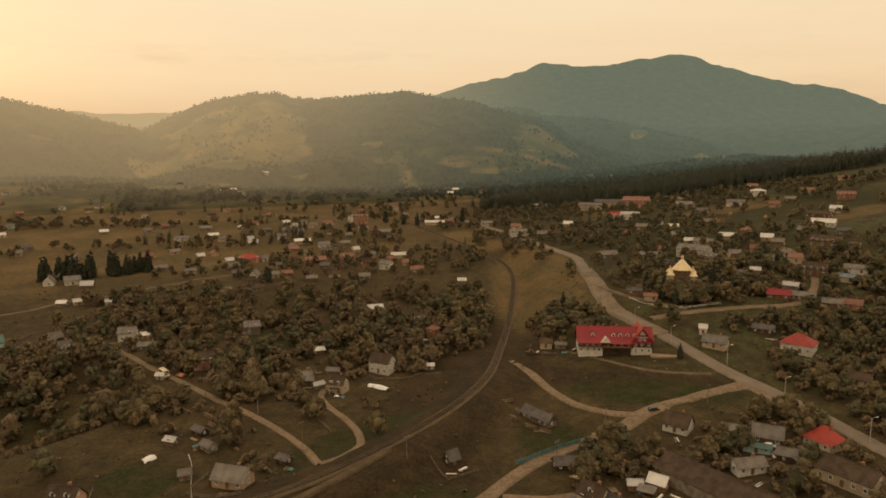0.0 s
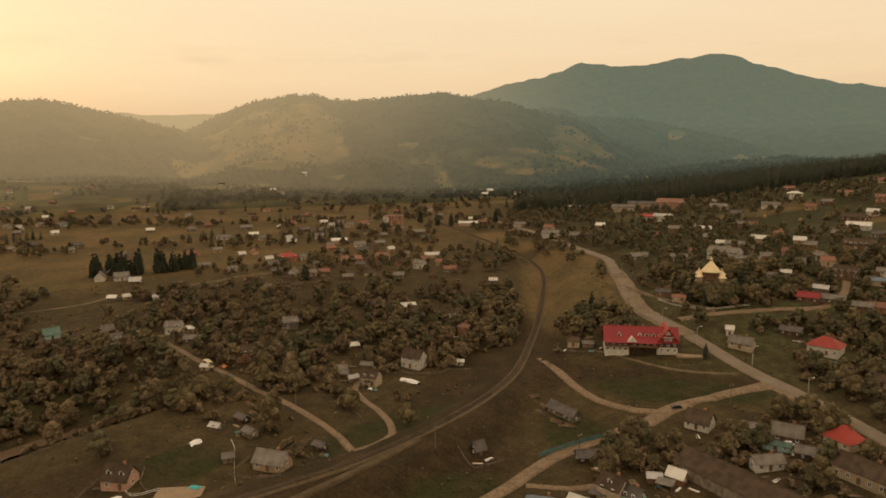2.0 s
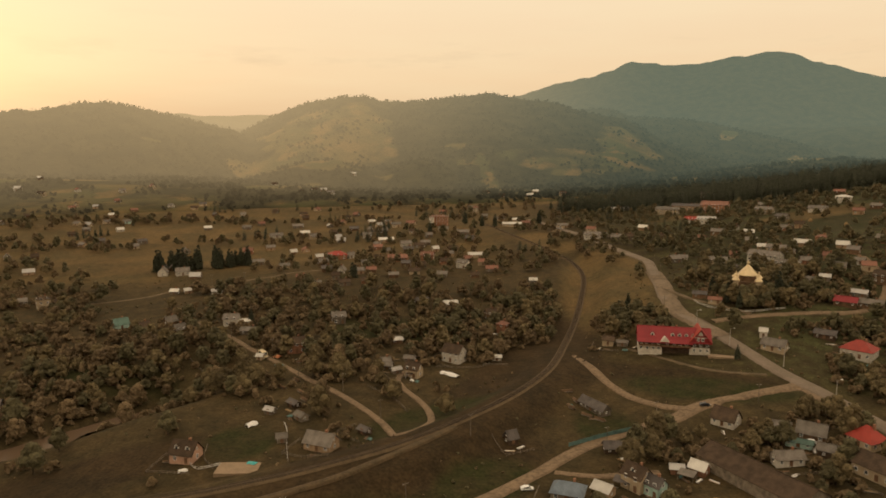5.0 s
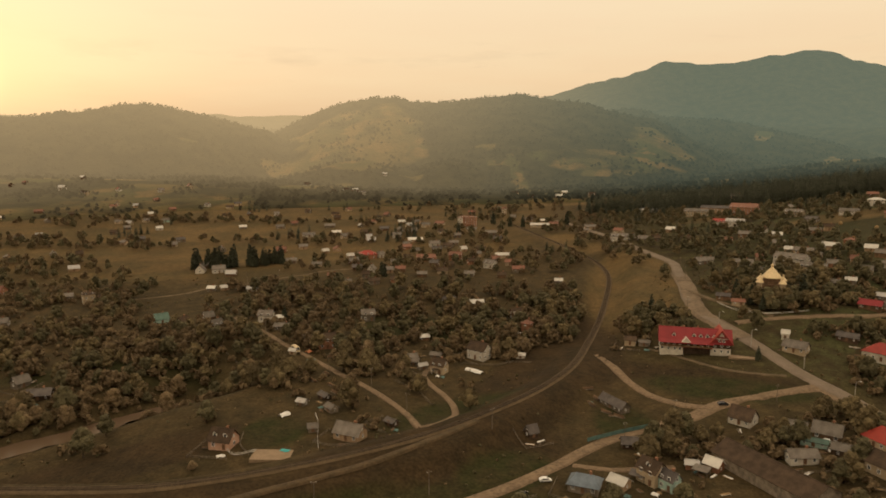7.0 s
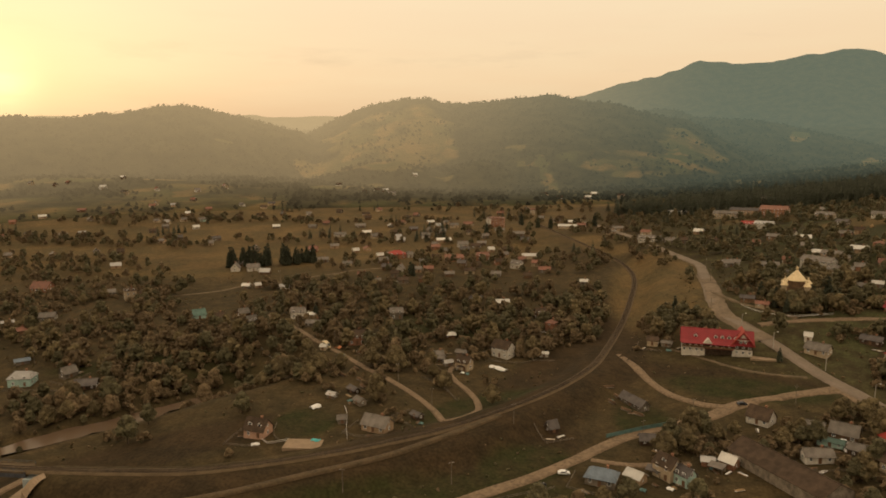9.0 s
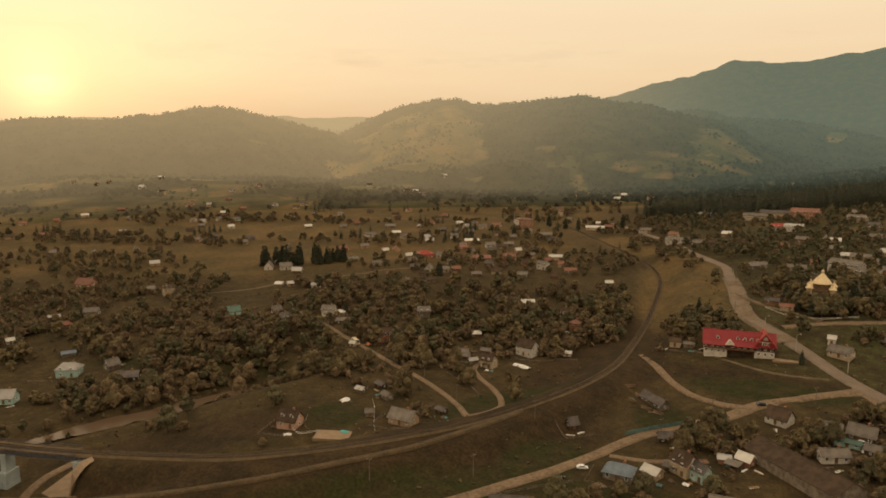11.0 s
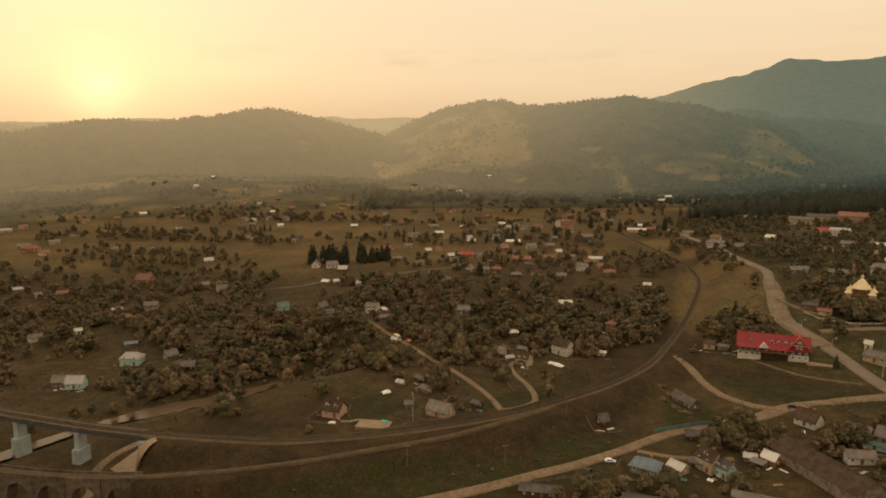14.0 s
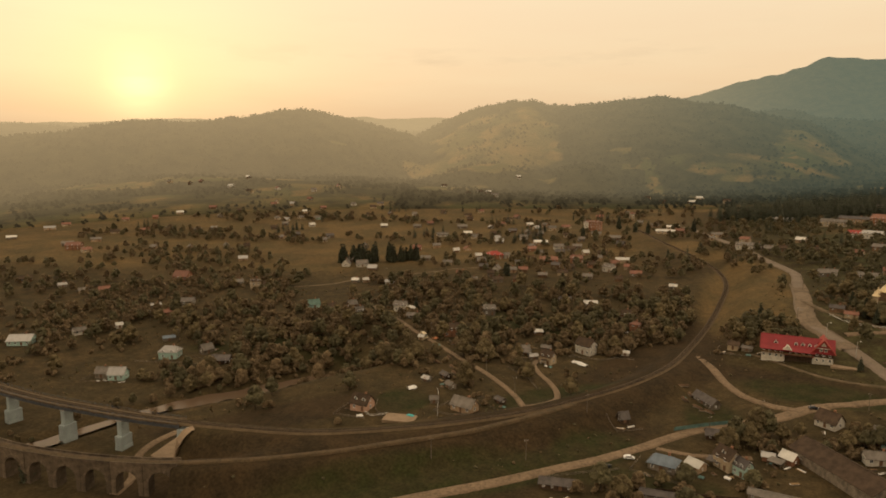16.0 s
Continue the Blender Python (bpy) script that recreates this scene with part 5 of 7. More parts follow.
house(-230.7, 344.8, 48, 8.4, 6.7, 3.2, 3.4, 'paint_green', 'roof_green', 'gable', near=False)
house(-121.4, 286.6, -7, 3.3, 2.8, 2.2, 1.0, 'plaster_cream', 'roof_white', 'gable', chimney=False, near=True)
house(-109.6, 188.3, -7, 9.2, 7.4, 3.4, 4.0, 'plaster_pink', 'roof_brown', 'gable', dormers=2, near=True)
house(-79.9, 201.8, 21, 3.6, 2.9, 2.2, 1.2, 'wood_grey', 'roof_grey', 'gable', chimney=False, near=True)
house(-58.3, 288.5, -7, 4.7, 3.8, 2.2, 1.4, 'wood_grey', 'roof_grey', 'gable', chimney=False, near=True)
house(-6.9, 310.7, 5, 4.6, 2.8, 2.0, 0.8, 'plaster_white', 'roof_white', 'gable', chimney=False, near=True)

# across the river
house(-265.6, 238.6, 18, 11.6, 9.2, 4.4, 3.2, 'paint_green', 'roof_zinc', 'half', dormers=0, near=False)
house(-288.6, 262.7, 48, 7.5, 3.7, 2.3, 1.2, 'wood_grey', 'roof_blue', 'gable', chimney=False, near=False)
house(-276.9, 199.1, 18, 7.1, 5.7, 3.2, 3.2, 'plaster_white', 'roof_grey', 'gable', near=False)
house(-267.3, 200.3, 22, 9.3, 7.4, 3.4, 3.6, 'paint_green', 'roof_zinc', 'gable', near=True)
house(-226.9, 236.7, 24, 11.2, 7.9, 2.6, 2.4, 'wood_dark', 'roof_dark', 'gable', near=True)
house(-247.8, 249.3, 70, 7.3, 5.9, 3.0, 3.2, 'wood_grey', 'roof_grey', 'gable', near=False)
house(-339.1, 271.2, 57, 4.5, 3.6, 2.6, 1.4, 'plaster_white', 'roof_white', 'gable', near=True, chimney=False)
house(-352.6, 250.5, 64, 8.0, 5.6, 3.0, 2.0, 'plaster_white', 'roof_grey', 'gable', near=True)
house(-395.9, 398.0, 12, 13.4, 12.1, 3.4, 4.6, 'brick_wall', 'roof_rust', 'gable', near=True, label='brick house with steep rusty red roof among trees')
house(-313.7, 389.9, 46, 8.3, 7.5, 7.4, 2.0, 'plaster_cream', 'roof_brown', 'hip', near=True)
house(-336.6, 396.3, 38, 9.8, 7.9, 3.0, 2.2, 'wood_grey', 'roof_grey', 'gable', near=True)
house(-308.4, 399.3, 35, 6.7, 5.4, 2.8, 2.0, 'plaster_cream', 'roof_brown', 'gable', near=False)
house(-426.1, 343.7, 47, 9.2, 5.5, 2.6, 1.4, 'plaster_pink', 'roof_rust', 'gable', near=False)
house(-330.1, 306.2, 55, 7.6, 6.1, 2.8, 1.8, 'wood_wall', 'roof_rust', 'gable', near=False)
house(-334.4, 333.8, 27, 10.0, 8.0, 3.2, 2.6, 'wood_grey', 'roof_grey', 'gable', near=False)
house(-351.7, 318.7, 44, 7.3, 3.6, 2.4, 1.2, 'wood_grey', 'roof_zinc', 'gable', near=False)
house(-599.8, 465.1, 29, 15.6, 12.5, 5.0, 3.2, 'brick_wall', 'roof_rust', 'gable', near=False)
house(-575.0, 458.0, 69, 9.8, 7.8, 3.2, 2.2, 'plaster_cream', 'roof_rust', 'gable', near=False)
house(-625.2, 478.4, 50, 12.6, 10.1, 3.0, 2.2, 'wood_grey', 'roof_grey', 'gable', near=False)
house(-368.3, 221.8, 28, 14.7, 11.7, 3.2, 3.2, 'paint_green', 'roof_zinc', 'gable', near=True)
house(-517.2, 342.0, 52, 10.3, 8.2, 3.0, 2.0, 'wood_wall', 'roof_brown', 'gable', near=False)
house(-470.4, 338.7, 60, 6.7, 5.4, 2.6, 1.6, 'wood_grey', 'roof_zinc', 'gable', near=False)
house(-437.4, 331.7, 49, 9.3, 6.5, 2.8, 1.8, 'plaster_cream', 'roof_grey', 'gable', near=False)
house(-425.8, 340.7, 37, 8.4, 5.9, 2.8, 1.8, 'plaster_pink', 'roof_rust', 'gable', near=False)
house(-726.4, 489.5, 53, 10.9, 8.7, 2.8, 1.8, 'plaster_white', 'roof_white', 'gable', near=False)

# the field and the row of conifers
house(-240.8, 428.4, 3, 6.1, 4.8, 2.6, 1.6, 'plaster_white', 'roof_white', 'gable', near=False)
house(-231.5, 430.5, 37, 6.3, 5.0, 2.6, 1.6, 'plaster_white', 'roof_white', 'gable', near=False)
house(-205.9, 425.0, 25, 11.0, 5.5, 2.6, 1.4, 'plaster_white', 'roof_zinc', 'gable', near=False)
house(-282.1, 487.6, 109, 8.5, 7.6, 3.2, 4.4, 'plaster_white', 'roof_grey', 'gable', near=True)
house(-266.8, 489.6, 33, 10.9, 7.6, 3.6, 3.0, 'plaster_white', 'roof_grey', 'gable', near=True)
house(-218.3, 527.8, 22, 9.6, 7.7, 3.0, 2.0, 'wood_grey', 'roof_grey', 'gable', near=False)
house(-253.3, 665.2, 26, 13.5, 9.4, 3.0, 2.0, 'plaster_white', 'roof_grey', 'gable', near=False)
house(-227.3, 679.6, 24, 9.9, 6.9, 3.0, 2.0, 'plaster_white', 'roof_white', 'gable', near=False)

# village north of the field
house(-154.7, 545.3, 24, 16.5, 11.6, 4.6, 3.4, 'brick_wall', 'roof_red', 'hip', near=False)
house(-131.7, 476.1, 86, 6.4, 5.7, 3.4, 3.4, 'plaster_white', 'roof_grey', 'gable', near=True)
house(-119.5, 476.2, 20, 9.8, 6.8, 3.0, 2.2, 'plaster_white', 'roof_grey', 'gable', near=False)
house(-109.8, 480.0, 14, 7.5, 6.0, 3.0, 2.0, 'wood_wall', 'roof_rust', 'gable', near=False)
house(-127.3, 621.0, 18, 14.5, 8.7, 3.2, 1.8, 'plaster_white', 'roof_white', 'gable', near=False)
house(-104.1, 599.4, 21, 10.2, 7.1, 3.4, 2.4, 'plaster_white', 'roof_grey', 'gable', near=False)
house(-99.6, 533.0, 16, 16.6, 10.0, 3.4, 2.4, 'brick_wall', 'roof_rust', 'gable', near=False)
house(-74.8, 537.4, -0, 10.9, 8.7, 4.8, 2.6, 'brick_wall', 'roof_rust', 'gable', near=False)
house(-58.3, 518.1, 23, 7.6, 6.0, 3.2, 2.4, 'brick_wall', 'roof_brown', 'gable', near=False)
house(-42.1, 504.4, -23, 9.1, 7.3, 4.6, 2.6, 'plaster_white', 'roof_grey', 'gable', near=True)
house(-35.4, 544.2, 12, 12.6, 7.5, 3.0, 1.8, 'plaster_cream', 'roof_white', 'gable', near=False)
house(-18.7, 489.3, 5, 9.3, 6.5, 3.0, 2.2, 'plaster_white', 'roof_rust', 'gable', near=False)
house(-57.5, 575.0, 7, 8.6, 6.0, 3.0, 2.0, 'wood_wall', 'roof_brown', 'gable', near=False)
house(-106.2, 658.3, 10, 9.8, 6.8, 3.0, 2.0, 'plaster_cream', 'roof_brown', 'gable', near=False)
house(-128.6, 589.0, 13, 9.0, 7.2, 3.0, 2.0, 'brick_wall', 'roof_rust', 'gable', near=False)
house(-86.6, 704.1, -4, 20.8, 7.3, 10.5, 1.6, 'brick_wall', 'roof_rust', 'hip', near=True, label='tall orange brick apartment block with white end wall')
house(-93.8, 701.4, -3, 5.4, 5.4, 10.8, 0.8, 'plaster_white', 'roof_rust', 'hip', near=True, chimney=False)
house(-56.3, 825.8, 5, 6.7, 6.7, 9.5, 2.6, 'plaster_cream', 'roof_rust', 'hip', near=True, chimney=False, label='slender cream tower with a rusty red cap')
house(-56.1, 648.7, 7, 13.1, 9.2, 3.0, 2.2, 'wood_grey', 'roof_grey', 'gable', near=False)
house(-77.4, 666.9, 13, 10.4, 7.3, 3.0, 2.0, 'plaster_cream', 'roof_grey', 'gable', near=False)
house(-139.2, 433.8, 18, 8.0, 5.6, 2.8, 2.0, 'wood_grey', 'roof_grey', 'gable', near=False)
house(-119.8, 438.5, 26, 8.0, 5.6, 2.8, 2.0, 'wood_grey', 'roof_brown', 'gable', near=False)
house(-156.8, 457.1, 19, 8.4, 5.9, 2.8, 2.0, 'wood_wall', 'roof_rust', 'gable', near=False)
house(-76.3, 478.9, 11, 8.4, 5.9, 2.8, 2.0, 'plaster_cream', 'roof_brown', 'gable', near=False)
house(-54.4, 471.4, 1, 7.5, 5.3, 2.8, 2.0, 'wood_grey', 'roof_grey', 'gable', near=False)
house(-116.5, 538.6, 13, 7.3, 5.1, 2.8, 2.0, 'plaster_white', 'roof_brown', 'gable', near=False)
house(-4.0, 737.7, 6, 18.1, 7.3, 3.0, 1.6, 'plaster_cream', 'roof_white', 'gable', near=False)
house(43.3, 681.6, 4, 11.8, 7.1, 3.0, 1.8, 'plaster_cream', 'roof_grey', 'gable', near=False)
house(-86.5, 604.6, 10, 9.0, 6.3, 2.8, 2.0, 'plaster_white', 'roof_grey', 'gable', near=False)
house(-105.4, 444.6, 14, 7.1, 5.0, 2.8, 2.0, 'brick_wall', 'roof_brown', 'gable', near=False)
house(-30.0, 470.6, 6, 6.3, 4.4, 2.6, 1.8, 'wood_wall', 'roof_brown', 'gable', near=False)
house(-89.7, 465.4, 12, 7.3, 5.1, 2.6, 1.8, 'wood_wall', 'roof_grey', 'gable', near=False)
house(-188.2, 508.2, 20, 8.2, 5.7, 2.8, 2.0, 'plaster_cream', 'roof_grey', 'gable', near=False)
house(-233.0, 528.0, 23, 7.6, 5.3, 2.8, 2.0, 'wood_grey', 'roof_grey', 'gable', near=False)

# far fields to the west
house(-503.4, 773.2, 32, 11.4, 8.6, 2.9, 2.2, 'plaster_white', 'roof_white', 'gable', chimney=False, near=False)
house(-461.2, 733.1, 25, 8.6, 6.5, 2.9, 2.2, 'paint_green', 'roof_grey', 'gable', chimney=False, near=False)
house(-438.0, 681.1, 50, 7.4, 5.5, 2.9, 2.2, 'plaster_white', 'roof_white', 'gable', chimney=False, near=False)
house(-474.8, 676.7, 16, 7.5, 5.6, 2.9, 2.2, 'wood_grey', 'roof_grey', 'gable', chimney=False, near=False)
house(-548.2, 598.7, 35, 8.1, 6.1, 2.9, 2.2, 'paint_green', 'roof_grey', 'gable', chimney=False, near=False)
house(-536.8, 614.0, 39, 7.3, 5.5, 2.9, 2.2, 'plaster_white', 'roof_zinc', 'gable', chimney=False, near=False)
house(-587.9, 593.3, 55, 7.9, 5.9, 2.9, 2.2, 'plaster_cream', 'roof_grey', 'gable', chimney=False, near=False)
house(-608.4, 574.3, 38, 9.7, 7.3, 2.9, 2.2, 'wood_wall', 'roof_rust', 'gable', chimney=False, near=False)
house(-635.0, 554.0, 47, 10.5, 7.8, 2.9, 2.2, 'plaster_cream', 'roof_brown', 'gable', chimney=False, near=False)
house(-615.0, 507.6, 48, 11.4, 8.5, 2.9, 2.2, 'plaster_white', 'roof_grey', 'gable', chimney=False, near=False)
house(-584.8, 810.5, 53, 8.9, 6.7, 2.9, 2.2, 'plaster_cream', 'roof_rust', 'gable', chimney=False, near=False)
house(-498.7, 811.5, 43, 8.9, 6.7, 2.9, 2.2, 'wood_wall', 'roof_rust', 'gable', chimney=False, near=False)
house(-434.0, 846.8, 33, 9.4, 7.1, 2.9, 2.2, 'plaster_cream', 'roof_brown', 'gable', chimney=False, near=False)
house(-348.4, 706.6, 26, 8.5, 6.4, 2.9, 2.2, 'plaster_white', 'roof_white', 'gable', chimney=False, near=False)
house(-306.6, 716.3, 5, 9.5, 7.1, 2.9, 2.2, 'plaster_white', 'roof_grey', 'gable', chimney=False, near=False)
house(-742.5, 578.4, 56, 10.8, 8.1, 2.9, 2.2, 'plaster_cream', 'roof_rust', 'gable', chimney=False, near=False)
house(-651.8, 754.1, 27, 10.8, 8.1, 2.9, 2.2, 'wood_wall', 'roof_rust', 'gable', chimney=False, near=False)
house(-596.7, 745.7, 31, 11.0, 8.2, 2.9, 2.2, 'wood_wall', 'roof_brown', 'gable', chimney=False, near=False)
house(-665.7, 700.7, 48, 9.5, 7.1, 2.9, 2.2, 'plaster_white', 'roof_white', 'gable', chimney=False, near=False)
house(-739.6, 552.0, 45, 13.6, 10.2, 2.9, 2.2, 'plaster_white', 'roof_zinc', 'gable', chimney=False, near=False)
house(-214.1, 803.4, 33, 10.1, 7.5, 2.9, 2.2, 'plaster_cream', 'roof_brown', 'gable', chimney=False, near=False)
house(-251.3, 728.9, 19, 12.5, 9.4, 2.9, 2.2, 'wood_grey', 'roof_grey', 'gable', chimney=False, near=False)
house(-694.9, 630.4, 40, 9.2, 6.9, 2.9, 2.2, 'plaster_cream', 'roof_rust', 'gable', chimney=False, near=False)
house(-671.7, 659.9, 32, 7.3, 5.5, 2.9, 2.2, 'brick_wall', 'roof_rust', 'gable', chimney=False, near=False)
house(-431.8, 773.1, 46, 6.7, 5.0, 2.9, 2.2, 'plaster_cream', 'roof_brown', 'gable', chimney=False, near=False)

# east of the road: hotel side and foreground
house(50.1, 328.6, -13, 5.9, 4.7, 3.2, 1.8, 'plaster_cream', 'roof_brown', 'gable', chimney=False, near=True)
house(57.0, 326.7, -14, 5.5, 2.8, 2.2, 1.0, 'wood_grey', 'roof_grey', 'gable', chimney=False, near=True)
house(36.6, 256.2, -55, 15.8, 4.8, 2.4, 2.4, 'wood_grey', 'roof_dark', 'gable', chimney=False, label='long weathered grey barn with a dark sheet roof', near=True)
house(2.5, 219.6, 35, 4.3, 3.9, 2.4, 2.6, 'wood_dark', 'roof_dark', 'gable', chimney=False, near=True)
house(41.6, 219.3, 5, 10.7, 4.8, 2.3, 2.0, 'wood_dark', 'roof_dark', 'gable', chimney=False, near=True)
house(86.0, 243.0, -39, 9.6, 7.6, 3.0, 4.2, 'plaster_white', 'roof_brown', 'gable', near=True)
house(113.2, 230.5, -29, 10.1, 7.3, 3.0, 3.6, 'wood_wall', 'roof_grey', 'gable', near=True)
house(104.6, 236.7, -23, 6.4, 5.2, 2.5, 1.6, 'wood_wall', 'roof_grey', 'gable', chimney=False, near=True)
house(129.8, 225.0, -64, 10.5, 9.0, 3.2, 5.0, 'plaster_cream', 'roof_red', 'hip', near=True)
house(98.0, 211.5, 10, 10.6, 5.3, 3.0, 2.2, 'plaster_white', 'roof_grey', 'gable', near=True)
house(114.5, 217.0, -27, 8.8, 6.2, 2.7, 1.8, 'wood_dark', 'roof_grey', 'gable', near=True, chimney=False)
house(106.2, 224.1, -26, 9.7, 2.9, 2.3, 1.0, 'paint_green', 'roof_green', 'gable', chimney=False, label='long low pale green shed with a green sheet roof', near=True)
house(125.0, 201.5, -58, 18.3, 10.1, 4.0, 3.6, 'plaster_cream', 'roof_brown', 'gable', near=True, label='broad cream barn under a large brown sheet roof')
house(44.5, 193.7, -46, 8.3, 7.0, 5.4, 3.4, 'plaster_cream', 'roof_brown', 'gable', near=True, dormers=1, label='cream two-storey villa with steep brown roofs')
house(49.8, 189.5, -47, 6.2, 5.0, 4.4, 2.6, 'paint_green', 'roof_dark', 'gable', near=True)
house(21.8, 185.1, -13, 10.6, 8.5, 3.0, 2.8, 'wood_grey', 'roof_blue', 'half', near=True)
house(33.3, 188.2, -36, 6.4, 5.5, 2.6, 1.8, 'plaster_beige', 'roof_white', 'gable', near=True, chimney=False)
house(67.0, 204.3, -40, 5.8, 4.7, 2.7, 2.2, 'brick_wall', 'roof_white', 'gable', near=True, chimney=False)
house(59.6, 204.3, -6, 4.5, 3.1, 2.4, 1.2, 'brick_wall', 'roof_zinc', 'gable', near=True, chimney=False)
house(84.4, 197.3, -57, 42.9, 15.0, 4.2, 4.0, 'wood_grey', 'roof_brown', 'gable', near=True, chimney=False, windows=False, label='huge weathered barn under a sagging brown roof')
house(-13.5, 154.7, 7, 12.8, 4.5, 2.4, 1.6, 'wood_dark', 'roof_dark', 'gable', chimney=False, near=True)
house(22.4, 161.6, 0, 15.2, 4.6, 2.2, 1.0, 'wood_grey', 'roof_dark', 'gable', chimney=False, near=True)
house(62.9, 172.2, -9, 24.9, 5.5, 2.2, 1.0, 'wood_grey', 'roof_grey', 'gable', chimney=False, near=True)

# slope east of the main road
house(128.7, 318.3, -35, 11.3, 7.9, 3.0, 3.0, 'plaster_cream', 'roof_grey', 'gable', near=True)
house(127.8, 332.2, -20, 3.6, 3.3, 3.6, 1.6, 'plaster_white', 'roof_white', 'gable', near=True, chimney=False)
house(164.9, 311.9, -41, 14.3, 11.4, 4.2, 4.4, 'plaster_white', 'roof_red', 'hip', near=True)
house(157.7, 332.1, -35, 10.3, 6.2, 2.6, 2.0, 'wood_dark', 'roof_dark', 'gable', near=True)
house(183.0, 370.6, -34, 11.8, 5.9, 3.0, 2.6, 'wood_wall', 'roof_crimson', 'gable', near=True)
house(194.7, 367.3, -35, 12.5, 6.2, 2.8, 2.2, 'wood_wall', 'roof_grey', 'gable', near=True)
house(204.7, 356.4, -35, 9.8, 5.9, 2.8, 2.2, 'wood_wall', 'roof_grey', 'gable', near=True)
house(212.8, 353.5, -38, 10.9, 6.6, 2.8, 2.4, 'brick_wall', 'roof_rust', 'gable', near=True)
house(195.1, 382.3, -41, 9.0, 5.4, 2.6, 1.8, 'wood_grey', 'roof_zinc', 'gable', near=False)
house(217.6, 399.4, -38, 14.3, 10.0, 4.8, 3.0, 'wood_wall', 'roof_brown', 'gable', near=True)
house(228.4, 386.4, -35, 9.3, 5.6, 2.8, 1.8, 'plaster_cream', 'roof_blue', 'gable', near=False)
house(240.1, 396.7, -36, 12.4, 7.4, 3.0, 2.0, 'plaster_white', 'roof_grey', 'gable', near=False)
house(176.5, 404.5, -33, 8.0, 5.6, 2.8, 2.0, 'wood_grey', 'roof_grey', 'gable', near=False)
house(186.8, 408.7, -24, 6.0, 4.2, 2.8, 1.6, 'plaster_white', 'roof_white', 'gable', near=False)
house(216.3, 435.3, -34, 9.0, 5.4, 2.8, 1.8, 'plaster_white', 'roof_grey', 'gable', near=False)
house(247.8, 443.6, -39, 19.2, 11.5, 4.4, 3.4, 'wood_wall', 'roof_brown', 'gable', near=True)
house(273.7, 495.5, -36, 16.4, 9.9, 3.6, 2.6, 'plaster_white', 'roof_white', 'gable', near=True)
house(293.1, 537.9, -58, 19.7, 9.9, 3.0, 2.6, 'wood_wall', 'roof_brown', 'gable', near=False)
house(205.5, 495.8, -36, 11.7, 8.2, 3.0, 2.4, 'plaster_white', 'roof_white', 'gable', near=False)
house(218.8, 496.4, -31, 8.1, 6.5, 5.4, 1.6, 'brick_wall', 'roof_rust', 'hip', near=False)
house(174.3, 435.7, -27, 16.2, 9.7, 4.4, 2.4, 'plaster_cream', 'roof_grey', 'gable', near=True)
house(168.5, 459.9, -42, 21.7, 10.8, 5.4, 3.2, 'plaster_white', 'roof_grey', 'gable', near=True)
house(185.8, 489.7, -30, 13.5, 8.1, 3.0, 2.2, 'plaster_cream', 'roof_grey', 'gable', near=False)
house(179.9, 499.3, -19, 8.8, 6.2, 3.0, 2.0, 'plaster_white', 'roof_white', 'gable', near=False)
house(139.8, 470.2, -14, 13.6, 8.1, 3.0, 2.0, 'plaster_cream', 'roof_grey', 'gable', near=False)
house(113.7, 484.8, 27, 8.4, 6.7, 3.6, 2.6, 'wood_grey', 'roof_grey', 'gable', near=True)
house(120.6, 488.6, -13, 6.7, 4.7, 3.0, 2.0, 'plaster_white', 'roof_grey', 'gable', near=False)
house(275.2, 649.7, -27, 16.6, 11.6, 3.6, 2.6, 'plaster_white', 'roof_grey', 'gable', near=True)
house(313.6, 689.2, -24, 14.9, 10.4, 6.0, 2.0, 'plaster_white', 'roof_white', 'hip', near=True)
house(337.5, 756.1, -24, 10.9, 7.6, 3.0, 2.4, 'wood_wall', 'roof_rust', 'gable', near=False)
house(354.7, 609.0, -30, 15.0, 10.5, 4.8, 2.6, 'brick_wall', 'roof_rust', 'gable', near=True)
house(414.9, 718.9, -30, 10.9, 7.6, 3.0, 2.4, 'plaster_cream', 'roof_rust', 'gable', near=False)
house(156.1, 731.1, -22, 25.4, 11.4, 6.0, 2.4, 'plaster_cream', 'roof_grey', 'gable', near=True, label='long beige school with a grey roof')
house(176.0, 735.6, -21, 30.0, 12.5, 7.0, 2.6, 'plaster_beige', 'roof_dark', 'gable', near=True)
house(200.3, 715.7, -27, 27.5, 16.5, 8.0, 4.0, 'brick_wall', 'roof_rust', 'gable', near=True, label='large brick building with steep rusty gables')
house(220.7, 833.8, -15, 14.1, 11.3, 7.0, 3.0, 'plaster_cream', 'roof_grey', 'gable', near=False)
house(163.6, 651.4, -20, 15.5, 10.9, 4.4, 2.6, 'plaster_white', 'roof_red', 'gable', near=True)
house(175.1, 645.1, -23, 16.9, 13.5, 4.4, 2.6, 'plaster_white', 'roof_zinc', 'gable', near=True)
house(234.7, 671.2, -39, 16.8, 11.7, 4.4, 3.0, 'plaster_cream', 'roof_grey', 'gable', near=True)
house(243.8, 720.4, 42, 10.4, 8.4, 3.0, 2.6, 'wood_grey', 'roof_grey', 'gable', near=False)
house(111.0, 794.8, -12, 29.5, 11.8, 3.4, 1.6, 'plaster_white', 'roof_zinc', 'gable', near=True)
house(66.0, 607.1, 2, 14.8, 10.4, 4.4, 2.6, 'plaster_white', 'roof_grey', 'gable', near=True)
house(96.6, 591.8, -9, 7.0, 5.6, 3.4, 2.4, 'plaster_white', 'roof_brown', 'gable', near=False)
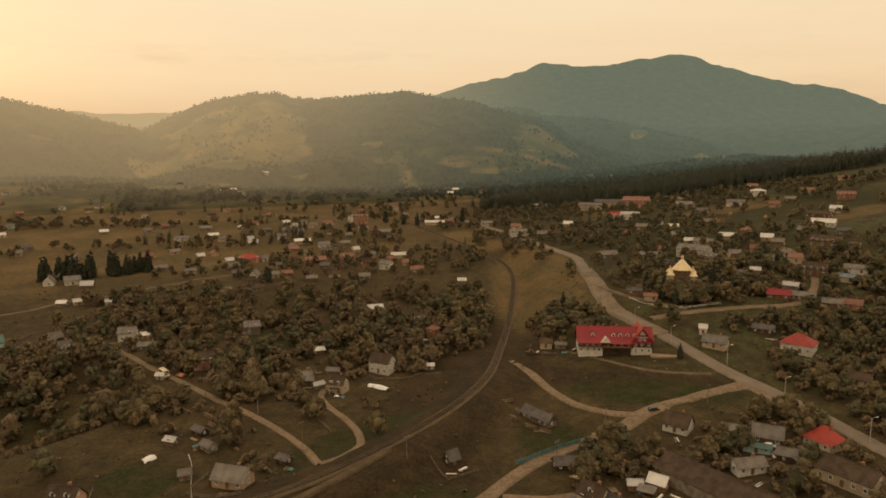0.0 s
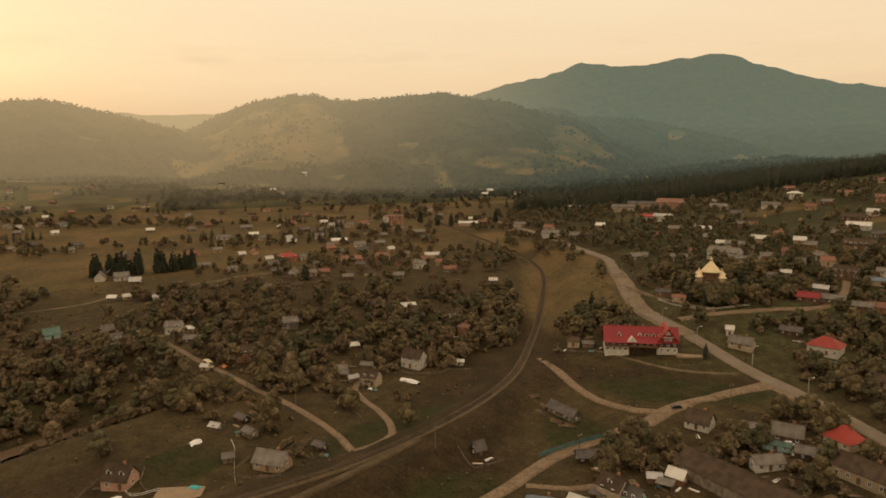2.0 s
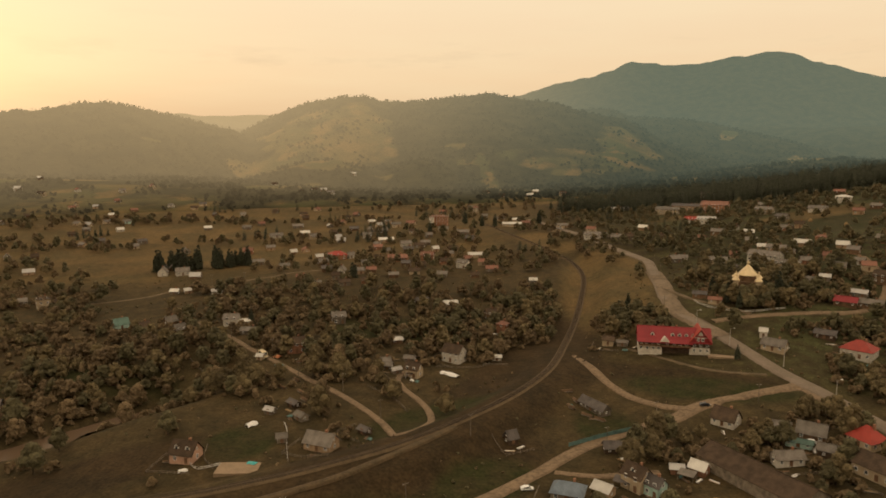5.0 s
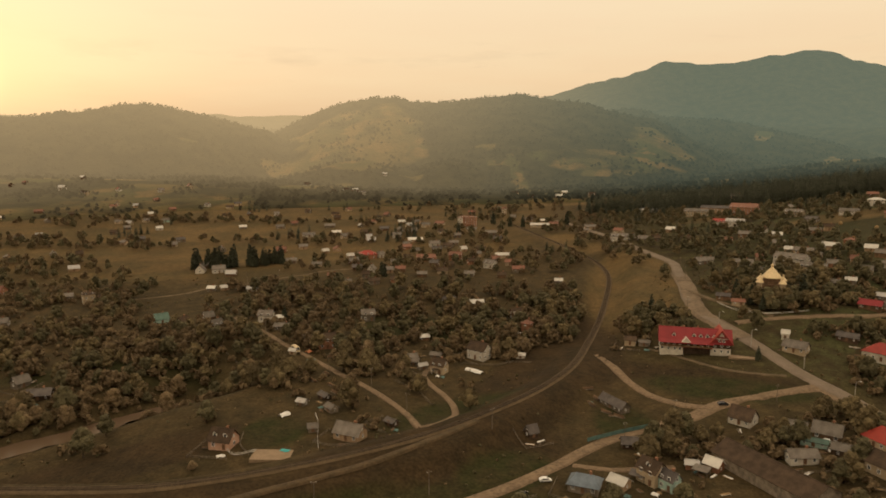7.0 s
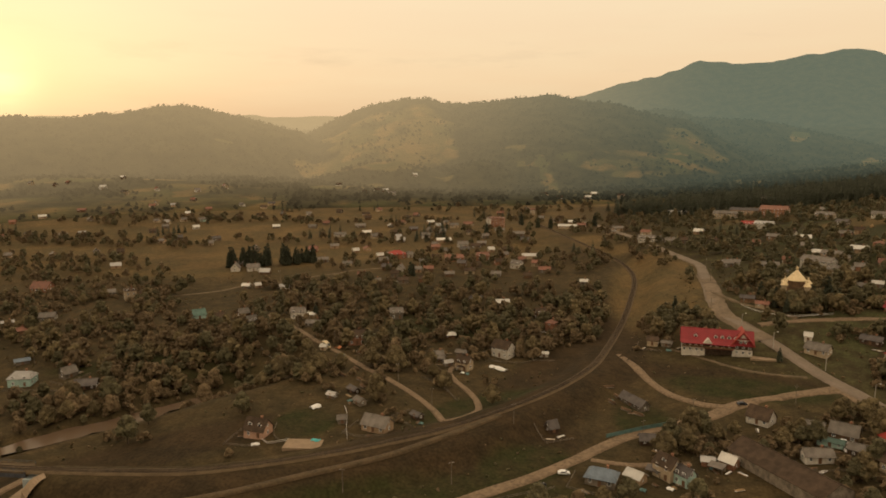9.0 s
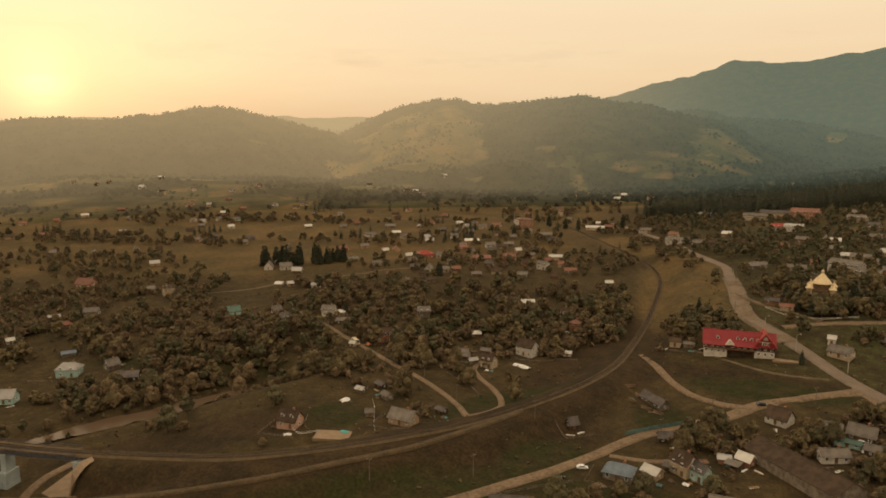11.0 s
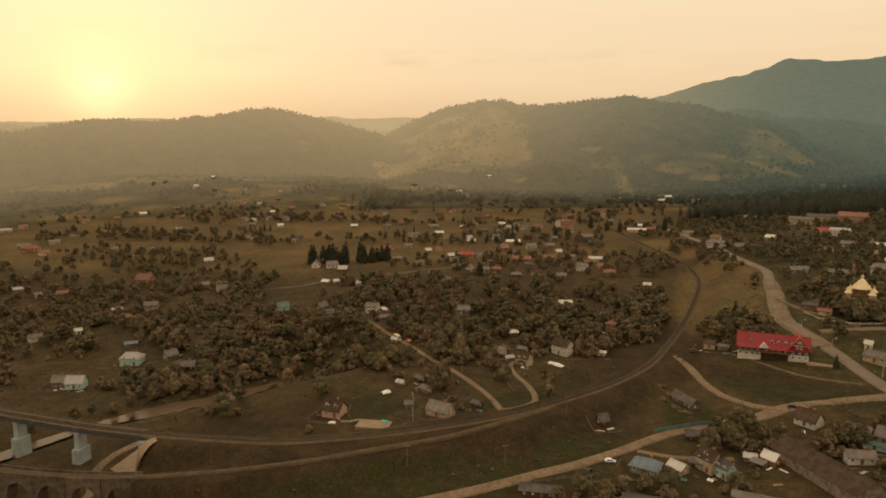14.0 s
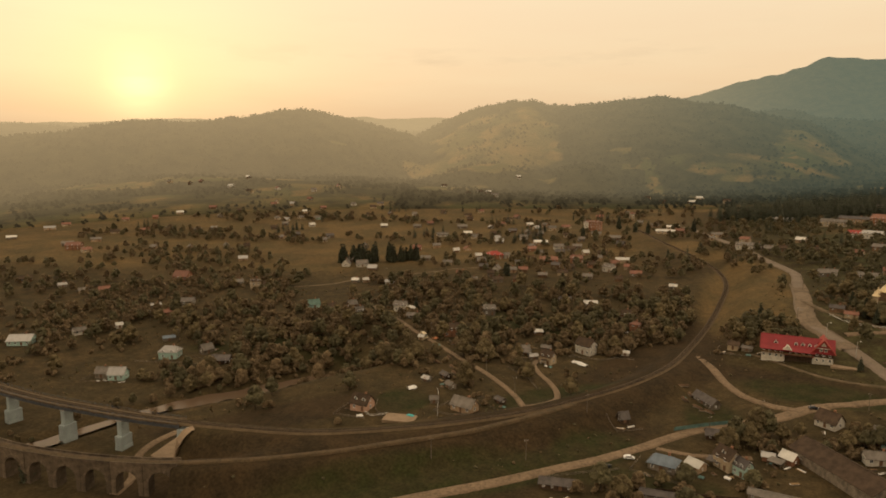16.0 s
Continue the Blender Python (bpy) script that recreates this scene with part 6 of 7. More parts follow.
house(85.3, 595.1, 2, 8.1, 5.7, 2.8, 2.0, 'wood_grey', 'roof_grey', 'gable', near=False)
house(-8.4, 700.4, -1, 20.5, 8.2, 3.0, 1.8, 'plaster_cream', 'roof_white', 'gable', near=False)
house(36.0, 660.4, 1, 10.5, 6.3, 2.8, 1.6, 'plaster_cream', 'roof_grey', 'gable', near=False)
house(114.9, 376.6, -16, 7.3, 4.4, 2.6, 1.4, 'plaster_cream', 'roof_rust', 'gable', near=True)
house(108.9, 387.2, -15, 8.1, 4.9, 2.6, 1.6, 'wood_wall', 'roof_dark', 'gable', near=True)
house(128.2, 384.4, -18, 6.8, 4.1, 2.6, 1.6, 'wood_wall', 'roof_dark', 'gable', near=True)
house(170.9, 274.5, -51, 9.7, 5.8, 3.0, 2.6, 'plaster_cream', 'roof_brown', 'gable', near=True)
house(12.1, 442.4, -1, 5.2, 4.2, 5.0, 1.4, 'plaster_white', 'roof_white', 'gable', near=False)

# more small houses of the town and the slope
house(-132.1, 603.6, -12, 6.1, 4.6, 2.7, 2.2, 'plaster_white', 'roof_grey', 'gable', chimney=True, near=False)
house(-113.1, 570.4, 24, 7.2, 5.4, 3.2, 2.2, 'plaster_cream', 'roof_grey', 'gable', chimney=False, near=False)
house(-97.0, 571.9, 10, 9.1, 6.8, 3.7, 2.2, 'wood_wall', 'roof_dark', 'gable', chimney=True, near=False)
house(-90.0, 592.9, -4, 9.2, 6.9, 2.7, 2.2, 'wood_grey', 'roof_brown', 'gable', chimney=False, near=False)
house(-73.1, 573.8, 32, 5.8, 4.3, 3.2, 2.2, 'plaster_beige', 'roof_white', 'gable', chimney=True, near=False)
house(-57.9, 548.4, 18, 7.0, 5.2, 3.7, 2.2, 'plaster_white', 'roof_grey', 'gable', chimney=False, near=False)
house(-40.6, 530.2, 3, 8.2, 6.2, 2.7, 2.2, 'brick_wall', 'roof_rust', 'gable', chimney=True, near=False)
house(-26.5, 513.9, -11, 7.9, 5.9, 3.2, 2.2, 'plaster_cream', 'roof_rust', 'gable', chimney=False, near=False)
house(-143.5, 548.8, 36, 5.7, 4.3, 3.7, 2.2, 'plaster_white', 'roof_grey', 'gable', chimney=True, near=False)
house(-122.3, 513.5, 22, 6.8, 5.1, 2.7, 2.2, 'plaster_cream', 'roof_grey', 'gable', chimney=False, near=False)
house(-146.5, 486.7, 12, 7.8, 5.8, 3.2, 2.2, 'wood_wall', 'roof_dark', 'gable', chimney=True, near=False)
house(-129.7, 456.2, -1, 7.3, 5.5, 3.7, 2.2, 'wood_grey', 'roof_brown', 'gable', chimney=False, near=False)
house(-203.6, 574.3, 39, 6.2, 4.6, 2.7, 2.2, 'plaster_beige', 'roof_white', 'gable', chimney=True, near=False)
house(-233.0, 595.0, 27, 8.2, 6.2, 3.2, 2.2, 'plaster_white', 'roof_grey', 'gable', chimney=False, near=False)
house(-247.9, 577.2, 16, 9.1, 6.8, 3.7, 2.2, 'brick_wall', 'roof_rust', 'gable', chimney=True, near=False)
house(-119.8, 720.6, -9, 10.5, 7.9, 2.7, 2.2, 'plaster_cream', 'roof_rust', 'gable', chimney=False, near=False)
house(-88.0, 636.6, 26, 6.5, 4.9, 3.2, 2.2, 'plaster_white', 'roof_grey', 'gable', chimney=True, near=False)
house(-133.5, 706.8, 16, 9.3, 7.0, 3.7, 2.2, 'plaster_cream', 'roof_grey', 'gable', chimney=False, near=False)
house(-178.6, 699.6, 6, 10.1, 7.6, 2.7, 2.2, 'wood_wall', 'roof_dark', 'gable', chimney=True, near=False)
house(-194.1, 678.1, -6, 10.1, 7.6, 3.2, 2.2, 'wood_grey', 'roof_brown', 'gable', chimney=False, near=False)
house(-169.9, 747.0, 29, 7.7, 5.8, 3.7, 2.2, 'plaster_beige', 'roof_white', 'gable', chimney=True, near=False)
house(-23.4, 750.4, 6, 9.9, 7.4, 2.7, 2.2, 'plaster_white', 'roof_grey', 'gable', chimney=False, near=False)
house(6.2, 706.0, -9, 9.6, 7.2, 3.2, 2.2, 'brick_wall', 'roof_rust', 'gable', chimney=True, near=False)
house(68.6, 644.3, -27, 9.2, 6.9, 3.7, 2.2, 'plaster_cream', 'roof_rust', 'gable', chimney=False, near=False)
house(77.7, 612.4, 9, 6.4, 4.8, 2.7, 2.2, 'plaster_white', 'roof_grey', 'gable', chimney=True, near=False)
house(86.1, 596.6, -5, 8.3, 6.2, 3.2, 2.2, 'plaster_cream', 'roof_grey', 'gable', chimney=False, near=False)
house(-87.3, 505.4, -2, 7.2, 5.4, 3.7, 2.2, 'wood_wall', 'roof_dark', 'gable', chimney=True, near=False)
house(-75.4, 504.2, 34, 7.5, 5.7, 2.7, 2.2, 'wood_grey', 'roof_brown', 'gable', chimney=False, near=False)
house(-170.5, 545.7, 29, 6.2, 4.6, 3.2, 2.2, 'plaster_beige', 'roof_white', 'gable', chimney=True, near=False)
house(-152.1, 648.0, 12, 8.9, 6.7, 3.7, 2.2, 'plaster_white', 'roof_grey', 'gable', chimney=False, near=False)
house(186.7, 596.9, -42, 7.2, 5.4, 2.8, 2.4, 'plaster_white', 'roof_brown', 'gable', chimney=True, near=False)
house(188.1, 563.3, -14, 8.9, 6.7, 3.3, 2.4, 'plaster_white', 'roof_white', 'gable', chimney=False, near=False)
house(167.5, 579.4, -23, 9.7, 7.2, 3.8, 2.4, 'wood_wall', 'roof_grey', 'gable', chimney=True, near=False)
house(149.2, 562.8, -32, 9.4, 7.0, 2.8, 2.4, 'plaster_cream', 'roof_rust', 'gable', chimney=False, near=False)
house(154.3, 481.6, -6, 6.4, 4.8, 3.3, 2.4, 'plaster_beige', 'roof_rust', 'gable', chimney=True, near=False)
house(179.1, 525.4, -18, 8.7, 6.6, 3.8, 2.4, 'plaster_cream', 'roof_grey', 'gable', chimney=False, near=False)
house(219.4, 568.5, -32, 9.4, 7.0, 2.8, 2.4, 'brick_wall', 'roof_grey', 'gable', chimney=True, near=False)
house(236.1, 627.2, -42, 10.5, 7.9, 3.3, 2.4, 'wood_grey', 'roof_dark', 'gable', chimney=False, near=False)
house(231.9, 574.7, -15, 8.0, 6.0, 3.8, 2.4, 'plaster_white', 'roof_brown', 'gable', chimney=True, near=False)
house(223.9, 474.7, -29, 7.9, 5.9, 2.8, 2.4, 'plaster_white', 'roof_white', 'gable', chimney=False, near=False)
house(223.6, 457.5, -40, 7.6, 5.7, 3.3, 2.4, 'wood_wall', 'roof_grey', 'gable', chimney=True, near=False)
house(216.9, 421.8, -13, 7.9, 5.9, 3.8, 2.4, 'plaster_cream', 'roof_rust', 'gable', chimney=False, near=False)
house(205.4, 450.9, -21, 6.7, 5.1, 2.8, 2.4, 'plaster_beige', 'roof_rust', 'gable', chimney=True, near=False)
house(202.2, 425.6, -33, 6.8, 5.1, 3.3, 2.4, 'plaster_cream', 'roof_grey', 'gable', chimney=False, near=False)
house(250.5, 476.6, -46, 7.8, 5.9, 3.8, 2.4, 'brick_wall', 'roof_grey', 'gable', chimney=True, near=False)
house(271.6, 466.7, -20, 9.2, 6.9, 2.8, 2.4, 'wood_grey', 'roof_dark', 'gable', chimney=False, near=False)
house(263.5, 439.0, -31, 7.1, 5.3, 3.3, 2.4, 'plaster_white', 'roof_brown', 'gable', chimney=True, near=False)
house(314.6, 552.6, -41, 8.8, 6.6, 3.8, 2.4, 'plaster_white', 'roof_white', 'gable', chimney=False, near=False)
house(318.4, 632.8, -49, 10.0, 7.5, 2.8, 2.4, 'wood_wall', 'roof_grey', 'gable', chimney=True, near=False)
house(350.8, 667.5, -21, 13.2, 9.9, 3.3, 2.4, 'plaster_cream', 'roof_rust', 'gable', chimney=False, near=False)
house(294.4, 613.2, -30, 9.0, 6.7, 3.8, 2.4, 'plaster_beige', 'roof_rust', 'gable', chimney=True, near=False)
house(188.1, 470.8, -37, 6.8, 5.1, 2.8, 2.4, 'plaster_cream', 'roof_grey', 'gable', chimney=False, near=False)
house(188.9, 444.2, -9, 7.4, 5.5, 3.3, 2.4, 'brick_wall', 'roof_grey', 'gable', chimney=True, near=False)
house(145.2, 431.4, -16, 8.5, 6.4, 3.8, 2.4, 'wood_grey', 'roof_dark', 'gable', chimney=False, near=False)
house(121.0, 583.1, -20, 7.6, 5.7, 2.8, 2.4, 'plaster_white', 'roof_brown', 'gable', chimney=True, near=False)
house(115.4, 633.6, -30, 8.4, 6.3, 3.3, 2.4, 'plaster_white', 'roof_white', 'gable', chimney=False, near=False)


# ---- vehicles, poles, fences and yard things ----
car(82.0, 259.5, 8, "car_dark", label="dark saloon car parked on the dirt road")
car(-121.5, 290.5, -50, "car_yellow", 7.6, 2.3, 2.7, True, "old cream bus parked beside the village lane", "bus")
car(111.9, 226.2, -15, "car_white", 4.2, 1.7, 1.4, label="pale car parked in a farm yard")
car(8.6, 187.0, 12, "car_white", 4.2, 1.7, 1.4, label="white car parked at the edge of the meadow")
car(1.5, 176.0, 60, "car_dark", 4.2, 1.7, 1.4, label="dark car parked under the bushes by the lane")
for px, py, lamp, turn in ((-71, 253.3, 0, 40), (126.7, 299.5, 1, 100), (135.4, 264.4, 1, 100), (108.8, 322.6, 1, 100), (146, 226, 1, 95), (-12, 211, 0, 40), (-28.5, 168.9, 0, 40), (-61.2, 151.6, 0, 20),
                           (-96, 268, 0, 40), (-118, 294, 0, 40), (98, 346, 1, 100), (86, 372, 0, 90), (104, 262, 0, 10), (38, 222, 0, 30), (-49, 228, 0, 40), (-150, 318, 0, 40), (-200, 455, 0, 20),
                           (-175, 470, 0, 20), (-224, 452, 0, 20), (96, 440, 0, 90), (99, 478, 0, 90), (-330, 290, 0, 0), (-300, 330, 0, 0), (-372, 350, 0, 0), (-280, 262, 0, 0), (60, 246, 0, 30), (154, 205, 1, 95)):
    power_pole(px, py, 8.5, bool(lamp), turn)
fence(((24, 221), (28, 224), (38, 231), (49, 237)), 1.7, 2.2, "teal_sheet", "faded teal sheet fence along the dirt road", True)
fence(((-97, 182), (-103, 188), (-106, 197)), 1.1)
fence(((-72, 186), (-76, 196), (-80, 208), (-84, 216)), 1.0, 2.0, "frame_white", "white picket posts round a garden")
fence(((-108, 186), (-102, 181), (-95, 184)), 1.2, 2.0, "frame_white", "white garden fence beside the house")
fence(((-20, 158), (-6, 168), (6, 176)), 1.2, 3.0)
fence(((20, 166), (40, 168), (62, 172)), 1.5, 2.4, "wood_dark", "dark board fence behind the meadow", True)
fence(((-62, 262), (-48, 250), (-40, 238)), 1.1)
fence(((-36, 296), (-18, 298), (-10, 304)), 1.1)
fence(((100, 236), (120, 238), (132, 236)), 1.2)
fence(((92, 214), (112, 212), (128, 210)), 1.2)
fence(((104, 380), (112, 368), (128, 362), (150, 366)), 1.3, 3.0, "frame_white", "pale churchyard fence beside the lane")
fence(((-280, 225), (-260, 230), (-240, 232)), 1.1)
fence(((-170, 300), (-158, 290), (-148, 282)), 1.1)
sheet_pile(-28.1, 287.0, -32, 10, 3.0, "tarp", "polytunnel", "low white polytunnel in the grass beside the house", 1.5)
sheet_pile(-96.1, 213.5, 55, 4.5, 2.6, "tarp", "tarpaulin", "white tarpaulin over a heap in the garden", 1.6)
sheet_pile(-84.5, 185.6, -10, 3.4, 2.2, "turquoise", "paddling_pool", "small turquoise paddling pool on a paved terrace", 0.35)
sheet_pile(-108.6, 279.0, -40, 5.0, 3.2, "teal_sheet", "tarpaulin", "teal tarpaulin over a heap by the lane", 1.4)
sheet_pile(-114.1, 290.5, -30, 4.0, 2.6, "orange_sheet", "brick_heap", "stack of orange bricks beside the unfinished house", 1.4)
terrace = part("terrace", boxes((-7, -4.2, -1.6, 7, 4.2, 0.1)), "paving")
terrace.matrix_basis = pose(-88.0, 181.8, gz(-88, 181.8) + 0.45, 0, 0, 8)
bpy.data.objects[[o.name for o in scene.objects if o.name.startswith("paddling_pool")][0]].location.z = gz(-88, 181.8) + 0.56
tagged(terrace, "pale paved terrace with a low wall beside the railway", "terrace")
for px, py, turn in ((26, 269.5, 20), (29.5, 264, -65), (27, 257.6, -60), (33, 250, -40), (38, 246, -40), (-100, 286, 20), (-95, 262, -45), (-88, 248, -45), (-84, 240, -45), (-98, 252, -40)):
    logs(px, py, turn)
for px, py in ((-236, 212), (230, 520), (262, 560), (250, 600)):
    haystack(px, py)
house(-79, 221, -40, 5.5, 3.6, 2.1, 1.2, "wood_grey", "roof_grey", chimney=False)
house(-86, 233, -38, 6.0, 3.4, 2.0, 1.1, "wood_dark", "roof_dark", chimney=False)
house(-52, 214, -35, 5.0, 3.4, 1.9, 1.0, "wood_dark", "roof_dark", chimney=False)
house(-93, 225, -20, 4.2, 3.0, 2.0, 1.0, "wood_grey", "roof_zinc", chimney=False)
shelter(40, 194, -20, 5, 3.5, 2.3, "roof_dark", "dark lean-to in a farm yard")
shelter(62, 200, -30, 5, 3.6, 2.2, "roof_grey", "open lean-to with a grey sheet roof")
shelter(116, 214, 10, 5, 3.6, 2.2, "roof_grey", "grey open lean-to in a yard")


def plank_stack(x, y, turn, rows=2, long=3.6):
    """Sawn boards stacked on two bearers."""
    thing = base_at("plank_stack", x, y, gz(x, y), turn, "small stack of pale weathered boards in a yard", "planks", "plank stacks")
    for px in (-long * 0.3, long * 0.3):
        part("bearer", boxes((px - 0.08, -0.6, -0.15, px + 0.08, 0.6, 0.15)), "wood_grey", thing)
    lot = random.Random(int(x * 13 + y * 7))
    for k in range(rows):
        for j in range(3):
            o = lot.uniform(-0.15, 0.15)
            part("board", boxes((-long / 2 + o, -0.55 + j * 0.38, 0.15 + k * 0.12, long / 2 + o, -0.2 + j * 0.38, 0.25 + k * 0.12)), ("hay", "wood_grey", "tarp")[lot.randrange(3)], thing)


# clutter and fences of the nearer yards
yards = random.Random(8)
for n, (hx, hy, turn, length, depth) in enumerate(list(HOMES)):
    if math.hypot(hx - 20, hy + 40) > 400 or length < 4:
        continue
    for _ in range(2):
        a = radians(turn) + yards.uniform(math.pi * 1.05, math.pi * 1.95)
        r = 0.5 * (length + depth) * 0.62 + yards.uniform(1.5, 4.5)
        px, py = hx + r * math.cos(a), hy + r * math.sin(a)
        if any(away(px, py, line)[0][0] < half + 1.5 for half, line in ROADS.values()) or away(px, py, RAIL)[0][0] < 8:
            continue
        pick = yards.random()
        if pick < 0.45:
            plank_stack(px, py, yards.uniform(0, 180))
        elif pick < 0.7:
            sheet_pile(px, py, yards.uniform(0, 180), yards.uniform(1.6, 3.2), yards.uniform(1.2, 2.0), yards.choice(("tarp", "tarp", "teal_sheet", "hay")), "covered_heap", "low heap under a sheet in a farm yard", yards.uniform(0.4, 1.0))
        else:
            logs(px, py, yards.uniform(0, 180), 6, 2.4, 0.16)
    if n % 3 == 0:
        c, s = math.cos(radians(turn)), math.sin(radians(turn))
        corner = [(hx + u * c - w * s, hy + u * s + w * c) for u, w in ((-length / 2 - 5, 2), (-length / 2 - 5, -depth / 2 - 6), (length / 2 + 3, -depth / 2 - 6))]
        if not any(away(px, py, line)[0][0] < half + 1.0 for px, py in corner for half, line in ROADS.values()) and all(away(px, py, RAIL)[0][0] > 8 for px, py in corner):
            fence(tuple(corner[:2]), 1.1, 2.6)
            fence(tuple(corner[1:]), 1.1, 2.6)


# the scattered farmsteads of the upper valley
far_lot = random.Random(23)
count = 0
while count < 46:
    px, py = far_lot.uniform(-660, -20), far_lot.uniform(470, 900)
    if math.degrees(math.atan2(px, py + 60)) < -50 or any((px - fx) ** 2 + (py - fy) ** 2 < (r + 9) ** 2 for fx, fy, r in FOOTPRINTS):
        continue
    if any(away(px, py, line)[0][0] < half + 6 for half, line in ROADS.values()) or away(px, py, RAIL)[0][0] < 26 or patch(np.array([px]), np.array([py]), *FIELDS[:5])[0] > 0.2:
        continue
    house(px, py, far_lot.uniform(-60, 60), far_lot.uniform(6, 10), far_lot.uniform(5, 7), far_lot.choice((2.6, 2.9, 2.9, 3.4)), far_lot.uniform(2.0, 3.0), far_lot.choice(("plaster_cream", "wood_grey", "wood_wall", "plaster_beige", "plaster_white")),
          far_lot.choice(("roof_grey", "roof_grey", "roof_brown", "roof_rust", "roof_dark", "roof_zinc")), near=False)
    count += 1



# ---- trees ----
RNG = np.random.RandomState(11)


CORE = [np.array((sx, sy, sz)) / math.sqrt(3) for sz in (-1, 1) for sy in (-1, 1) for sx in (-1, 1)]
CORE_FACES = ((0, 2, 3, 1), (4, 5, 7, 6), (0, 1, 5, 4), (2, 6, 7, 3), (0, 4, 6, 2), (1, 3, 7, 5))


def finer(points, faces):
    """Every quad of a rounded solid cut in four."""
    points, cut, made = list(points), {}, []

    def mid(*ids):
        key = tuple(sorted(ids))
        if key not in cut:
            q = sum(points[i] for i in ids)
            cut[key] = len(points)
            points.append(q / np.linalg.norm(q))
        return cut[key]

    for f in faces:
        c = mid(*f)
        for k in range(4):
            made.append((f[k], mid(f[k], f[(k + 1) % 4]), c, mid(f[k], f[k - 1])))
    return points, made


FINE_CORE = finer(CORE, CORE_FACES)


def leaf_cloud(clumps, per, size, rng):
    """Small bent leaf sprays round the dense heart of each clump: corner points and quads."""
    v, f = [], []
    for cx, cy, cz, r in clumps:
        o = len(v)
        solid, sides = FINE_CORE if per > 50 else (CORE, CORE_FACES)
        v += [np.array((cx, cy, cz)) + c * r * rng.uniform(0.66, 1.04) for c in solid]
        f += [tuple(o + i for i in q) for q in sides]
        way = rng.normal(size=(per, 3))
        way /= np.linalg.norm(way, axis=1)[:, None]
        spots = np.array((cx, cy, cz)) + way * r * (0.78 + 0.40 * rng.rand(per, 1)) * np.array((1, 1, 0.85))
        way[:, 2] += 0.45
        for p, w in zip(spots, way):
            a = np.cross(w + 0.3 * rng.normal(size=3), rng.normal(size=3))
            a /= np.linalg.norm(a) + 1e-6
            b = np.cross(a, w + 0.35 * rng.normal(size=3))
            b /= np.linalg.norm(b) + 1e-6
            s = size * (0.6 + 0.8 * rng.rand())
            o = len(v)
            v += [p - a * s - b * s * 0.5, p + a * s * 0.9 - b * s * 0.6, p + a * s + b * s * 0.7 - w * s * 0.5, p - a * s * 0.7 + b * s * 0.8]
            f.append((o, o + 1, o + 2, o + 3))
    return np.array(v), f


def broadleaf(seed, tall, wide, clump_count, per, size):
    """Trunk and limbs as one mesh, and the crown: an uneven cloud of leaf sprays with gaps."""
    rng = np.random.RandomState(seed)
    bm = bmesh.new()
    fork = tall * 0.28
    tube(bm, (0, 0, -0.5), (0, 0, fork), 0.03 * tall, 0.02 * tall, 7)
    clumps = []
    for k in range(clump_count):
        a = math.tau * (k / clump_count) * 2.4 + rng.rand()
        h = tall * (0.34 + 0.56 * (k + 0.5) / clump_count) + rng.normal() * 0.03 * tall
        reach = wide / 2 * math.sin(math.pi * min(1, 0.30 + 0.68 * (k + 0.5) / clump_count)) * rng.uniform(0.35, 0.78)
        c = (reach * math.cos(a), reach * math.sin(a), h)
        clumps.append((*c, wide * rng.uniform(0.20, 0.30)))
        if k % 2 == 0:
            tube(bm, (0, 0, fork * 0.9), c, 0.014 * tall, 0.004 * tall, 5)
    tube(bm, (0, 0, fork), (0.1, 0, tall * 0.8), 0.018 * tall, 0.004 * tall, 5)
    trunk = shared("trunk", bm)
    trunk.materials.append(M["bark"])
    return trunk, leaf_cloud(clumps, per, size, rng)


def conifer(seed, tall, wide, tiers, per):
    rng = np.random.RandomState(seed)
    bm = bmesh.new()
    tube(bm, (0, 0, -0.5), (0, 0, tall * 0.95), 0.02 * tall, 0.004 * tall, 6)
    trunk = shared("trunk", bm)
    trunk.materials.append(M["bark"])
    v, f = [], []
    for k in range(tiers):
        h = tall * (0.10 + 0.88 * k / tiers)
        r = wide / 2 * (1 - k / tiers) ** 0.48 + 0.15
        for j in range(per):
            a = math.tau * (j + rng.rand() * 0.8) / per + k
            rr = r * rng.uniform(0.75, 1.15)
            d, s = np.array((math.cos(a), math.sin(a), 0)), np.array((-math.sin(a), math.cos(a), 0))
            w = 0.28 * rr + 0.18
            o = len(v)
            v += [np.array((0, 0, h + 0.25 * r)), d * rr * 0.55 + s * w + (0, 0, h), d * rr + (0, 0, h - 0.28 * r), d * rr * 0.55 - s * w + (0, 0, h)]
            f.append((o, o + 1, o + 2, o + 3))
    return trunk, (np.array(v), f)


def crown_mesh(cloud, material, name="crown"):
    data = bpy.data.meshes.new(name)
    data.from_pydata([tuple(p) for p in cloud[0]], [], cloud[1])
    data.materials.append(M[material])
    return data


KINDS = []
for seed, tall, wide, n, per, size, leaf in ((1, 9.5, 8.0, 14, 62, 0.50, "leaf_olive"), (2, 8.0, 7.4, 12, 62, 0.48, "leaf_brown"), (3, 11.5, 8.2, 16, 60, 0.52, "leaf_olive"),
                                             (4, 7.0, 6.4, 11, 60, 0.44, "leaf_green"), (5, 6.0, 6.2, 10, 60, 0.42, "leaf_brown"), (6, 10.5, 7.0, 15, 60, 0.48, "leaf_green")):
    trunk, cloud = broadleaf(seed, tall, wide, n, per, size)
    KINDS.append((trunk, crown_mesh(cloud, leaf), leaf, tall))


